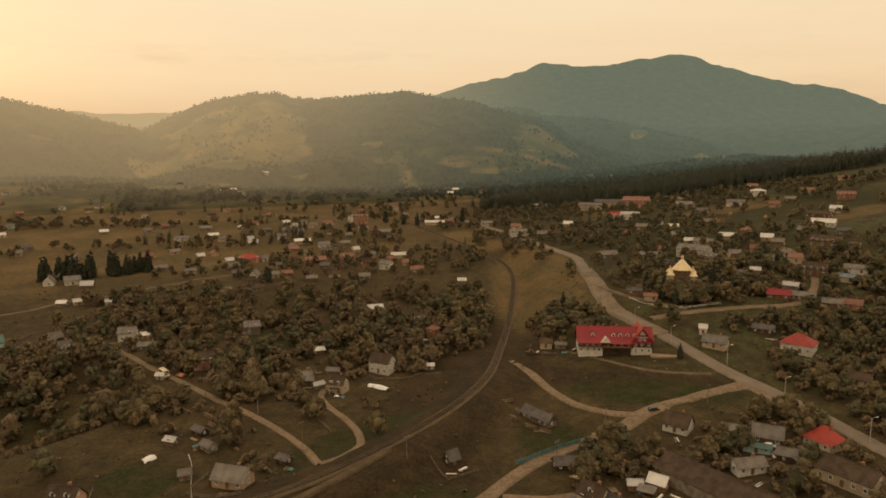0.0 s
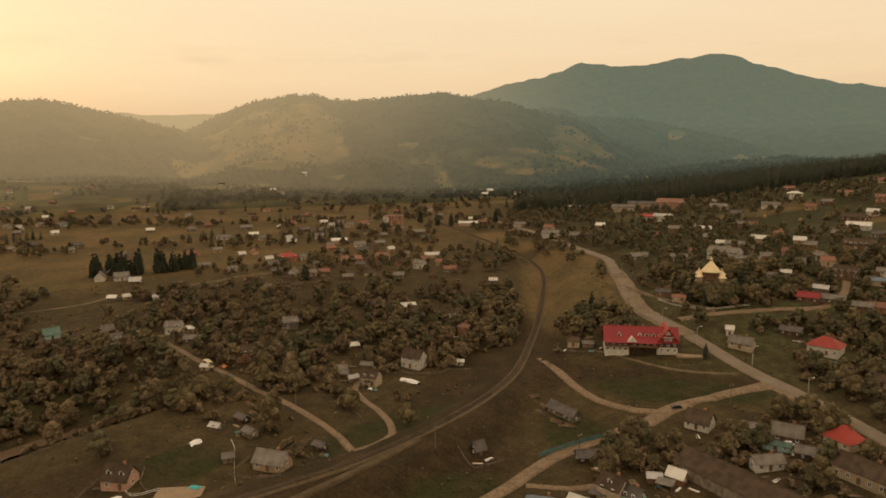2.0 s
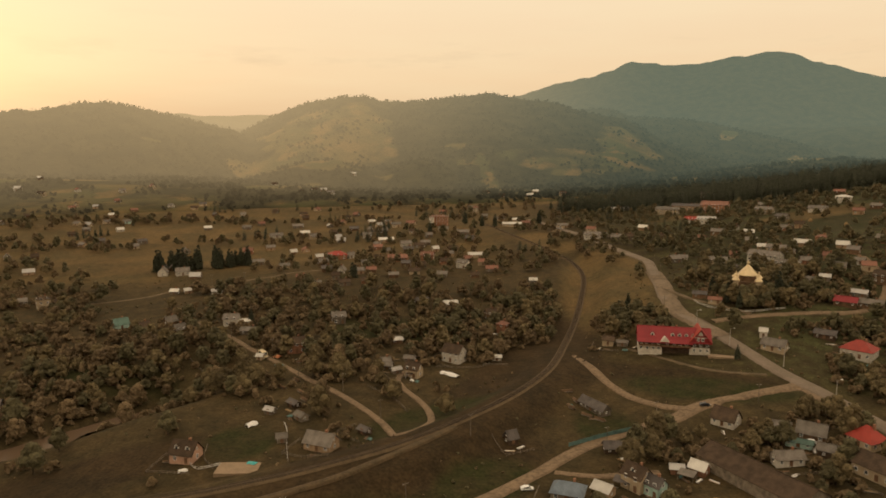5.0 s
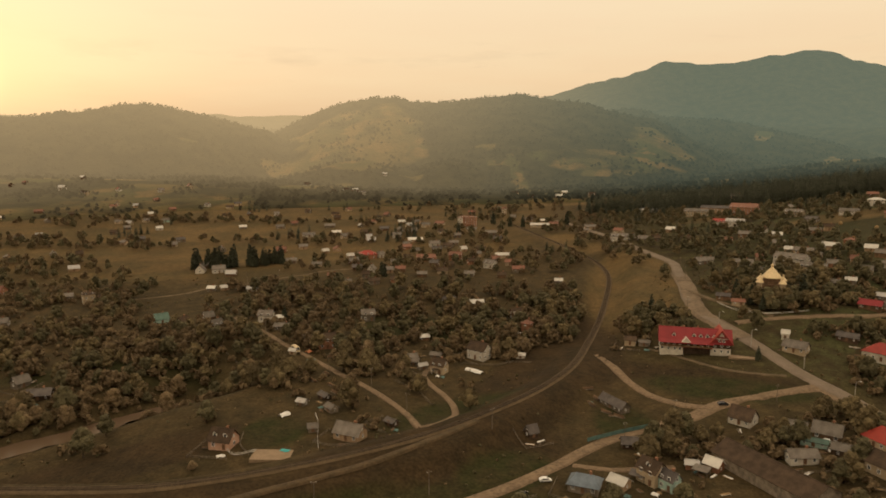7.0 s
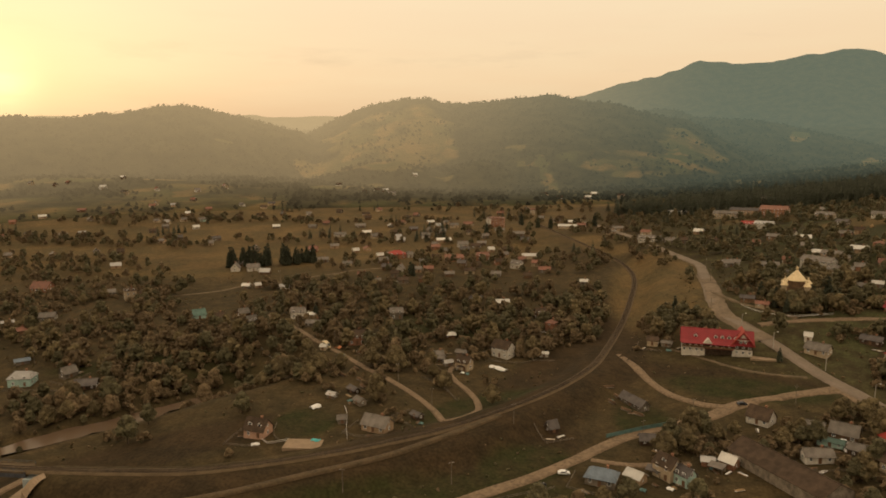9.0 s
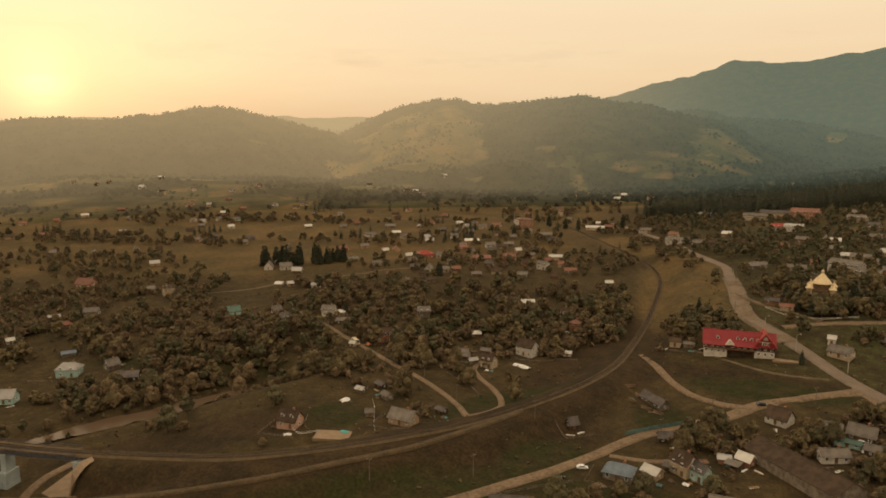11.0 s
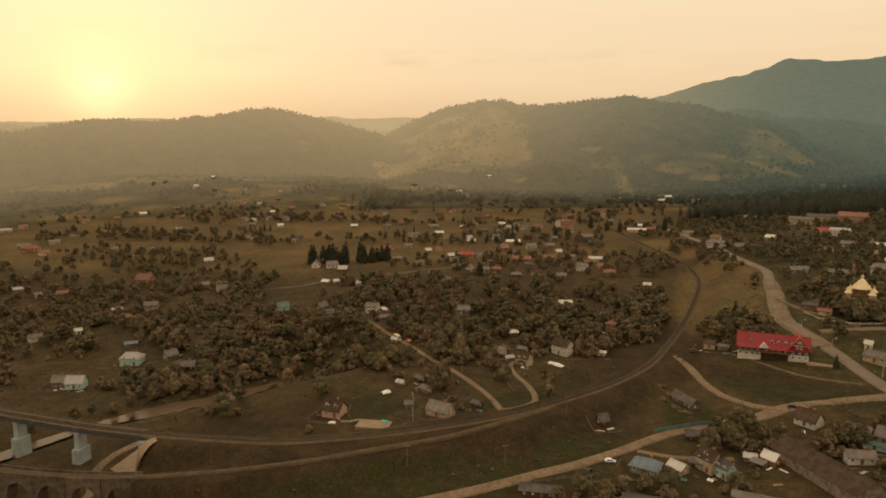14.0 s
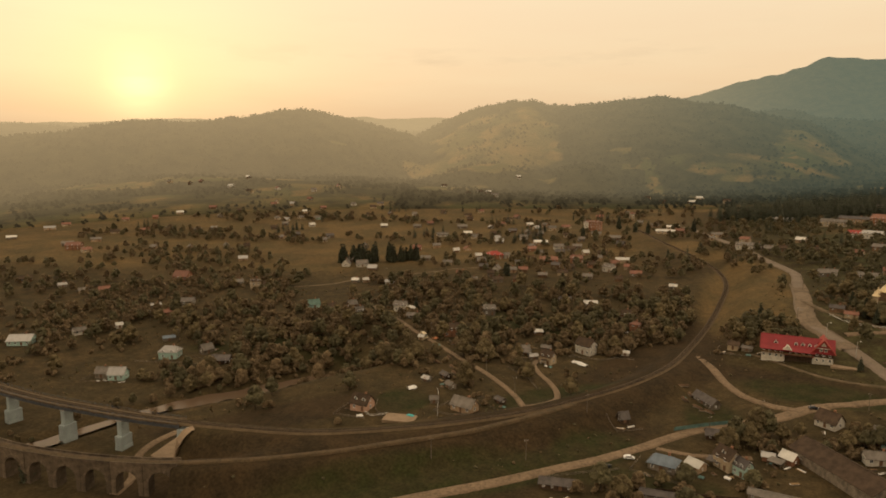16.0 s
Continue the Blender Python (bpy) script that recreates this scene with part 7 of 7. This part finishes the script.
def spire(seed, tall, wide):
    """A full spruce: bough sprays in whorls round a straight trunk."""
    rng = np.random.RandomState(seed)
    bm = bmesh.new()
    tube(bm, (0, 0, -0.5), (0, 0, tall * 0.95), 0.02 * tall, 0.004 * tall, 6)
    trunk = shared("trunk", bm)
    trunk.materials.append(M["bark"])
    clumps = []
    for k in range(9):
        h, r = tall * (0.14 + 0.80 * k / 8), wide / 2 * (1 - k / 9.4) ** 0.6
        for j in range(4 if k < 6 else 2):
            a = k * 1.3 + math.tau * j / (4 if k < 6 else 2) + rng.rand() * 0.7
            clumps.append((0.55 * r * math.cos(a), 0.55 * r * math.sin(a), h + rng.normal() * 0.25, max(0.45, r * rng.uniform(0.42, 0.62))))
    return trunk, leaf_cloud(clumps, 20, 0.42, rng)


PINES = []
for seed, tall, wide in ((21, 13.0, 6.0), (22, 10.5, 5.4), (23, 15.0, 6.6)):
    trunk, cloud = spire(seed, tall, wide)
    PINES.append((trunk, crown_mesh(cloud, "needle"), tall))
WORDS = {"leaf_olive": "olive-green", "leaf_brown": "brownish autumn", "leaf_green": "dark green"}


def tree(x, y, kind, size=1.0, turn=0.0):
    trunk, crown, leaf, tall = KINDS[kind]
    thing = base_at("tree", x, y, gz(x, y), turn, f"{'tall' if tall * size > 9 else 'low'} broadleaf tree with {WORDS[leaf]} foliage", "tree", "village trees")
    thing.scale = (size, size, size)
    part("trunk", trunk, None, thing)
    part("crown", crown, None, thing)


def pine(x, y, kind, size=1.0, turn=0.0):
    trunk, crown, tall = PINES[kind]
    thing = base_at("conifer", x, y, gz(x, y), turn, "dark spruce with drooping boughs", "conifer", "spruces")
    thing.scale = (size, size, size)
    part("trunk", trunk, None, thing)
    part("crown", crown, None, thing)


def taken(x, y, margin=2.0):
    """Which plan points lie on roads, rails, water, fields or houses."""
    bad = np.zeros(len(x), bool)
    reach = np.hypot(x - 15, y + 40)
    ux, uy = (x - 15) / reach, (y + 40) / reach
    for half, line in ROADS.values():
        bad |= away(x, y, line)[0] < half + margin + 0.8
        # lanes stay open on the side of the valley mouth
        bad |= (away(x + ux * 5, y + uy * 5, line)[0] < half + 2.0) | (away(x + ux * 10, y + uy * 10, line)[0] < half + 1.5)
    bad |= away(x, y, RAIL)[0] < 9
    bad |= away(x, y, OLDBED)[0] < 7
    bad |= away(x, y, RIVER)[0] < 8
    for fx, fy, r in FOOTPRINTS:
        bad |= (x - fx) ** 2 + (y - fy) ** 2 < (r + margin) ** 2
    return bad


# where trees grow: soft ellipses (x, y, half length, half width, turn) with the share of the ground that they cover
GROVES = (
    (-494, 524, 123, 69, -38, 1.1), (-382, 315, 71, 26, -42, 0.9), (-775, 727, 181, 41, 11, 1.0), (-580, 763, 71, 32, -50, 1.0), (-365, 252, 32, 20, -11, 0.9), (-318, 312, 40, 22, -36, 0.9),
    (-162, 265, 48, 24, -22, 1.1), (-191, 242, 14, 12, 37, 1.1), (-154, 374, 74, 28, -5, 0.8), (-82, 335, 39, 31, -72, 0.8), (4, 361, 49, 23, 90, 1.1), (20, 383, 54, 13, 86, 1.1), (-290, 383, 41, 18, -44, 1.1), (-176, 427, 66, 18, -11, 1.0),
    (-176, 290, 31, 15, -52, 1.2), (-82, 251, 29, 7, -72, 1.1), (41, 590, 37, 21, -83, 1.1), (55, 358, 29, 11, -89, 1.1), (16, 406, 54, 16, 87, 1.0),
    (-400, 250, 120, 70, 5, 0.6), (-520, 350, 150, 80, 0, 0.6), (-450, 480, 160, 30, 5, 0.55), (128, 215, 62, 40, 10, 1.0), (175, 285, 38, 42, 0, 0.8), (66, 200, 34, 30, 25, 0.85), (137, 371, 22, 7, 0, 1.3), (200, 215, 50, 60, 0, 0.9), (104, 190, 40, 26, 0, 0.85), (160, 400, 40, 30, 0, 1.1), (180, 470, 110, 70, 10, 0.95), (120, 560, 110, 60, 0, 1.0), (270, 430, 80, 60, 0, 0.8), (300, 700, 160, 70, 0, 0.9),
    (185, 395, 60, 26, 0, 0.8), (120, 460, 24, 60, 0, 0.7), (260, 380, 60, 40, 0, 0.6), (-150, 300, 150, 75, 12, 0.80), (-95, 340, 75, 50, 0, 0.85), (24, 172, 14, 8, 30, 0.9), (-6, 158, 12, 6, 30, 0.9), (-30, 360, 45, 45, 0, 0.8), (-200, 230, 75, 20, 35, 1.0), (-205, 262, 90, 22, 25, 1.0), (-300, 300, 130, 60, 5, 0.62),
    (-420, 400, 160, 90, 5, 0.65), (-100, 430, 130, 40, 5, 0.7), (-90, 520, 150, 60, 0, 0.78), (75, 352, 13, 26, 10, 0.95), (150, 420, 60, 60, 0, 0.8), (210, 340, 70, 50, 0, 0.75),
    (230, 450, 90, 70, 10, 0.55), (80, 203, 34, 17, 20, 0.8), (130, 205, 60, 34, 0, 0.75), (66, 226, 12, 12, 0, 0.9), (200, 230, 50, 60, 0, 0.7), (60, 530, 60, 60, 0, 0.8), (140, 580, 110, 70, 0, 0.75),
    (330, 620, 160, 110, 0, 0.45), (-180, 640, 220, 40, 5, 0.6), (-60, 640, 70, 60, 0, 0.75), (60, 720, 130, 80, 0, 0.8), (-200, 760, 260, 50, 0, 0.5), (-520, 560, 180, 60, 8, 0.8), (-600, 720, 200, 60, 0, 0.7),
    (-420, 760, 120, 30, 5, 0.8), (-70, 205, 20, 20, 0, 0.35), (-40, 262, 18, 40, 25, 0.55), (-90, 250, 30, 40, 40, 0.6), (-150, 200, 40, 12, 30, 0.5), (-120, 180, 60, 14, 25, 0.25), (10, 300, 18, 40, -15, 0.25),
    (-15, 335, 22, 40, -12, 0.85), (150, 350, 50, 20, 0, 0.7), (130, 180, 70, 20, 0, 0.6), (30, 160, 40, 12, 0, 0.4), (-260, 250, 60, 30, 0, 0.5), (0, 870, 260, 60, 0, 0.5), (-300, 900, 260, 70, 0, 0.35),
    (8, 182, 8, 6, 0, 0.6), (105, 330, 10, 12, 0, 0.3), (-330, 200, 90, 50, 0, 0.5), (-250, 500, 70, 10, 5, 0.2), (390, 420, 120, 100, 0, 0.5),
)
BARE = ((138, 256, 9, 34, 18), (30, 182, 14, 7, 20), (0, 170, 22, 9, 35), (122, 262, 16, 7, 25), (-262, 236, 42, 20, 10), (-255, 188, 38, 15, 0), (-150, 172, 55, 11, 25), (-250, 560, 100, 44, 12), (-330, 810, 170, 26, 8), (48, 450, 26, 90, -2), (88, 276, 40, 14, -12), (-95, 200, 12, 13, 60), (3, 171, 17, 8, 20), (40, 240, 12, 16, 10), (-20, 640, 20, 80, 12), (-500, 530, 130, 24, 8), (-350, 700, 160, 28, 6), (-640, 640, 130, 30, 4), (-560, 860, 130, 45, 0))


def cover(x, y):
    got = np.zeros(len(x))
    for cx, cy, a, b, turn, share in GROVES:
        got = np.maximum(got, (0.86 if cx < -20 and 190 < cy < 460 else 1.0) * share * patch(x, y, (cx, cy, a, b, turn)))
    return got * (1 - patch(x, y, *BARE))


def scatter(x0, x1, y0, y1, step, seed, margin=2.0):
    rng = np.random.RandomState(seed)
    gx, gy = np.meshgrid(np.arange(x0, x1, step), np.arange(y0, y1, step))
    x = gx.ravel() + rng.uniform(-0.48, 0.48, gx.size) * step
    y = gy.ravel() + rng.uniform(-0.48, 0.48, gx.size) * step
    lumps = np.array([noise.noise((px / 24, py / 24, 3.1)) for px, py in zip(x, y)])
    keep = (cover(x, y) + 0.65 * lumps > 0.40 + 0.50 * rng.rand(len(x))) & ~taken(x, y, margin)
    return x[keep], y[keep]


def join(name, spots, clouds, material, label, sizes, category="trees", zones=None, height=ground_z):
    """Many trees as one mesh."""
    vs, fs, o = [], [], 0
    rng = np.random.RandomState(len(spots))
    if not len(spots):
        return
    feet = height(*np.array(spots, float).T)
    for (x, y), size, foot in zip(spots, sizes, feet):
        v, f = clouds[rng.randint(len(clouds))]
        a = rng.rand() * math.tau
        c, s = math.cos(a), math.sin(a)
        k = size * rng.uniform(0.9, 1.1)
        p = np.empty_like(v)
        p[:, 0], p[:, 1], p[:, 2] = (v[:, 0] * c - v[:, 1] * s) * size + x, (v[:, 0] * s + v[:, 1] * c) * size + y, v[:, 2] * k + foot
        vs.append(p)
        fs.append(np.array(f) + o)
        o += len(v)
    v, f = np.concatenate(vs), np.concatenate(fs)
    data = bpy.data.meshes.new(name)
    data.vertices.add(len(v))
    data.vertices.foreach_set("co", v.astype(np.float32).ravel())
    data.loops.add(f.size)
    data.loops.foreach_set("vertex_index", f.astype(np.int32).ravel())
    data.polygons.add(len(f))
    data.polygons.foreach_set("loop_start", np.arange(0, f.size, 4, dtype=np.int32))
    data.update(calc_edges=True)
    data.materials.append(M[material])
    if zones:
        for key, values in zones(v[:, 0], v[:, 1], v[:, 2]).items():
            data.attributes.new(key, "FLOAT", "POINT").data.foreach_set("value", np.asarray(values, np.float32))
    tagged(new(name, data), label, category, kind="stuff")


# trees and shrubs that line the river
bank_rng = np.random.RandomState(4)
BANK = []
for k in range(2, len(RIVER) - 1, 2):
    t = RIVER[k + 1] - RIVER[k - 1]
    t = t / np.linalg.norm(t)
    for side in (-1, 1):
        if bank_rng.rand() < (0.85 if side < 0 and RIVER[k][1] > 110 else 0.0 if 165 < RIVER[k][1] < 224 else 0.3):
            o = side * bank_rng.uniform(8.2, 15)
            BANK.append((RIVER[k][0] + t[1] * o, RIVER[k][1] - t[0] * o))
BANK = [p for p in BANK if not taken(np.array([p[0]]), np.array([p[1]]), 0.5)[0] and p[1] > 60]
# the nearest trees stand singly
x, y = scatter(-340, 260, 150, 430, 7.9, 5, 0.6)
far = np.hypot(x - 20, y + 40)
order = np.argsort(far)
single, rest = order[:235], order[235:]
BANK.sort(key=lambda p: abs(p[1] - 190))
# low bushes that overhang the water's edge
for k in range(3, len(RIVER) - 1, 2):
    t = RIVER[k + 1] - RIVER[k - 1]
    t = t / np.linalg.norm(t)
    for side in (-1, 1):
        if RIVER[k][1] > 100 and not (side > 0 and 180 < RIVER[k][1] < 224) and bank_rng.rand() < 0.55:
            o = side * (RIVER_HALF[k] + bank_rng.uniform(0.2, 1.6))
            px, py = RIVER[k][0] + t[1] * o, RIVER[k][1] - t[0] * o
            if away(np.array([px]), np.array([py]), RAIL)[0][0] > 7:
                tree(px, py, int(bank_rng.randint(6)), bank_rng.uniform(0.22, 0.38), bank_rng.uniform(0, 360))
for px, py in BANK[:50]:
    lot = random.Random(int(px * 31 + py * 17))
    tree(px, py, lot.randrange(6), lot.uniform(0.4, 0.85), lot.uniform(0, 360))
for k in single:
    lot = random.Random(int(x[k] * 31 + y[k] * 17))
    tree(x[k], y[k], lot.choice((0, 1, 1, 2, 4, 4, 5)) if x[k] < 30 else lot.choice((0, 2, 3, 5)), lot.uniform(0.55, 1.2) * (0.85 if x[k] > 60 else 1.0), lot.uniform(0, 360))
LIGHT = [broadleaf(40 + k, t, w, 11, 22, 0.55)[1] for k, (t, w) in enumerate(((9.0, 7.6), (8.0, 7.2), (10.5, 7.4), (6.6, 6.6)))]
rng = np.random.RandomState(3)
for n, (leaf, words) in enumerate((("leaf_olive", "olive-green orchard trees packed between the village houses"), ("leaf_brown", "brownish autumn trees packed between the village houses"), ("leaf_green", "dark green trees packed between the village houses"))):
    share = np.arange(len(rest)) % 3
    share = np.where((share == 1) & (x[rest] > 30), 2, share)
    mine = rest[share == n]
    join("village_trees", list(zip(x[mine], y[mine])), LIGHT, leaf, words, rng.uniform(0.6, 1.25, len(mine)))
# undergrowth
x, y = scatter(-420, 260, 140, 430, 4.7, 9, 0.5)
BUSH = [broadleaf(60 + k, 2.8, 3.8, 5, 9, 0.62)[1] for k in range(3)]
join("bushes", list(zip(x, y)), BUSH, "leaf_brown", "low brownish bushes and hedges between the gardens", rng.uniform(0.55, 1.35, len(x)), "bushes")
# rough tufts and seedlings all over the open ground
gx, gy = np.meshgrid(np.arange(-330, 260, 5.5), np.arange(100, 470, 5.5))
x, y = gx.ravel() + rng.uniform(-2.6, 2.6, gx.size), gy.ravel() + rng.uniform(-2.6, 2.6, gx.size)
lumps = np.array([noise.noise((px / 30, py / 30, 5.7)) for px, py in zip(x, y)])
keep = (lumps + rng.uniform(-0.5, 0.5, len(x)) > 0.2) & ~taken(x, y, 0.2) & (patch(x, y, *BARE) < 0.3)
TUFT = [broadleaf(80 + k, 0.7, 1.4, 3, 5, 0.26)[1] for k in range(3)]
for n, leaf in enumerate(("leaf_brown", "leaf_green")):
    join("scrub", list(zip(x[keep][n::2], y[keep][n::2])), TUFT, leaf, "low tufts and seedlings over the rough grass", rng.uniform(0.4, 1.2, len(x[keep][n::2])), "scrub")
# farther trees
DISTANT = [broadleaf(70 + k, t, w, 8, 7, 0.95)[1] for k, (t, w) in enumerate(((9.0, 8.0), (8.0, 7.4), (10.5, 8.0)))]
x, y = scatter(-800, 620, 430, 990, 10.2, 7, 2.0)
wx, wy = scatter(-800, -340, 150, 430, 9.0, 17, 2.5)
x, y = np.concatenate([x, wx]), np.concatenate([y, wy])
ok = (np.hypot(x - 10, y + 60) < 985) & (np.degrees(np.arctan2(x, y + 60)) > -62) & (np.degrees(np.arctan2(x, y + 60)) < 44)
x, y = x[ok], y[ok]
share = np.arange(len(x)) % 3
share = np.where((x > 60) & (share == 1), 2, share)
for n, leaf in enumerate(("leaf_olive", "leaf_brown", "leaf_green")):
    px, py = x[share == n], y[share == n]
    join("valley_trees", list(zip(px, py)), DISTANT, leaf, "scattered trees and hedgerows across the upper valley", rng.uniform(0.5, 0.95, len(px)))
# spruces: the row behind the field, the wood on the ridge, and strays
row = [(-297 + 72 * k / 33 + rng.uniform(-1.5, 1.5), 494 + 24 * k / 33 + rng.uniform(0, 11)) for k in range(34)]
for k, (px, py) in enumerate(row):
    if k not in (17, 18, 19):
        pine(px, py, k % 3, rng.uniform(1.0, 1.35), rng.uniform(0, 360))
for px, py, kind, s in ((124, 374, 2, 1.0), (129, 371, 5, 1.1), (134, 374, 0, 1.15), (139, 371, 2, 1.0), (144, 375, 5, 1.05), (149, 372, 0, 1.0), (121, 379, 5, 0.9), (131, 366, 3, 1.1), (141, 366, 4, 1.1), (-73, 225, 2, 1.05)):
    tree(px, py, kind, s, px * 31 % 360)
for px, py, s in ((108.2, 307, 0.55), (130, 372, 0.9), (141, 374, 1.0), (148, 378, 0.9), (122, 376, 0.8), (152, 384, 1.0), (155, 375, 0.8), (-118, 462, 0.9), (-121, 466, 1.0), (60, 366, 0.7), (66, 374, 0.8),
                  (-205, 96, 1.1), (-150, 345, 0.7), (-40, 700, 1.0), (-26, 690, 0.9), (-90, 660, 0.9), (-60, 720, 1.1), (20, 715, 1.0), (118, 395, 0.9), (126, 368, 0.7)):
    pine(px, py, int(abs(px)) % 3, s, px * 40 % 360)
SPRUCE = [conifer(90 + k, t, w, 8, 8)[1] for k, (t, w) in enumerate(((13, 6.0), (15, 6.4), (11, 5.4)))]
gx, gy = np.meshgrid(np.arange(40, 620, 8.0), np.arange(750, 985, 8.0))
x, y = gx.ravel() + rng.uniform(-3.6, 3.6, gx.size), gy.ravel() + rng.uniform(-3.6, 3.6, gx.size)
keep = patch(x, y, (320, 865, 300, 92, 6)) > rng.uniform(0.1, 0.6, len(x))
join("spruce_wood", list(zip(x[keep], y[keep])), SPRUCE, "needle", "dense dark spruce wood along the ridge", rng.uniform(1.05, 1.5, int(keep.sum())), "wood")
gx, gy = np.meshgrid(np.arange(-800, 300, 11.0), np.arange(560, 900, 11.0))
x, y = gx.ravel() + rng.uniform(-5, 5, gx.size), gy.ravel() + rng.uniform(-5, 5, gx.size)
lumps = np.array([noise.noise((px / 60, py / 60, 8.1)) for px, py in zip(x, y)])
keep = (lumps > 0.42) & ~taken(x, y, 3) & (np.hypot(x - 10, y + 60) < 985) & (patch(x, y, *BARE) < 0.3)
join("spruce_groves", list(zip(x[keep], y[keep])), SPRUCE, "needle", "groves of dark spruces across the upper valley", rng.uniform(0.6, 1.0, int(keep.sum())), "wood")


# woods on the far hillsides, with the same painted haze glow as the slopes that carry them
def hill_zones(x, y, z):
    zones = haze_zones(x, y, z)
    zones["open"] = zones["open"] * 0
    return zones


def hill_height(x, y):
    """The height of the rough hillsides."""
    x, y = np.atleast_1d(x), np.atleast_1d(y)
    far = np.hypot(x - 10, y + 60)
    rough = np.array([noise.fractal((px / 260, py / 260, 0.3), 0.9, 2.1, 5) for px, py in zip(x, y)])
    return ground_z(x, y) + (rough - 0.25) * 16 * smooth(1050, 1900, far) + (rough - 0.2) * 22 * smooth(3000, 4200, far)


FIR = [broadleaf(95 + k, t, w, 3, 3, 2.6)[1] for k, (t, w) in enumerate(((10, 10.0), (8, 9.0)))] + [conifer(97 + k, t, w, 3, 5)[1] for k, (t, w) in enumerate(((15, 8.0), (12, 7.0)))]
FIR = [(v - np.array((0, 0, 2.0)), f) for v, f in FIR]
r = 985 * np.exp(rng.uniform(0.0, 0.95, 34000))
b = np.radians(rng.uniform(-62, 42, 34000))
x, y = 10 + r * np.sin(b), -60 + r * np.cos(b)
lumps = np.array([noise.fractal((px / 70, py / 70, 1.7), 0.9, 2.1, 4) for px, py in zip(x, y)])
free = haze_zones(x, y, np.zeros(len(x)))["open"]
keep = (lumps + rng.uniform(-0.2, 0.2, len(x)) - 0.62 * free > -0.30) & (rng.rand(len(x)) < 0.25 + 0.75 * np.where(np.degrees(b) > -24, smooth(1000, 1080, r), smooth(1020, 1230, r)))
x, y, r = x[keep], y[keep], r[keep]
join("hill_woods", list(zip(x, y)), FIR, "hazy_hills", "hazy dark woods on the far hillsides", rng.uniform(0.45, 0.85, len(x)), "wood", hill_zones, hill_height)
# the farms that lie along the foot of the hills and on the clearings
farm_lot = random.Random(6)
for px, py in ((-443, 1169), (-348, 1101), (-327, 1083), (-327, 1284), (11, 1010), (-561, 968), (-742, 914), (-835, 949), (-655, 926),
               (-299, 1029), (59, 1010), (-30, 1020), (-846, 932), (-684, 887), (-590, 935), (-352, 1046), (-60, 1100), (20, 1120), (-770, 1000), (-900, 940)):
    house(px, py, farm_lot.uniform(-50, 50), farm_lot.uniform(8, 12), farm_lot.uniform(6, 8), farm_lot.choice((3.0, 3.4, 4.6)), farm_lot.uniform(2.4, 3.4), farm_lot.choice(("plaster_white", "plaster_cream", "wood_wall")), farm_lot.choice(("roof_grey", "roof_rust", "roof_white", "roof_brown")),
          near=True, chimney=False, z=float(hill_height(px, py)[0]))
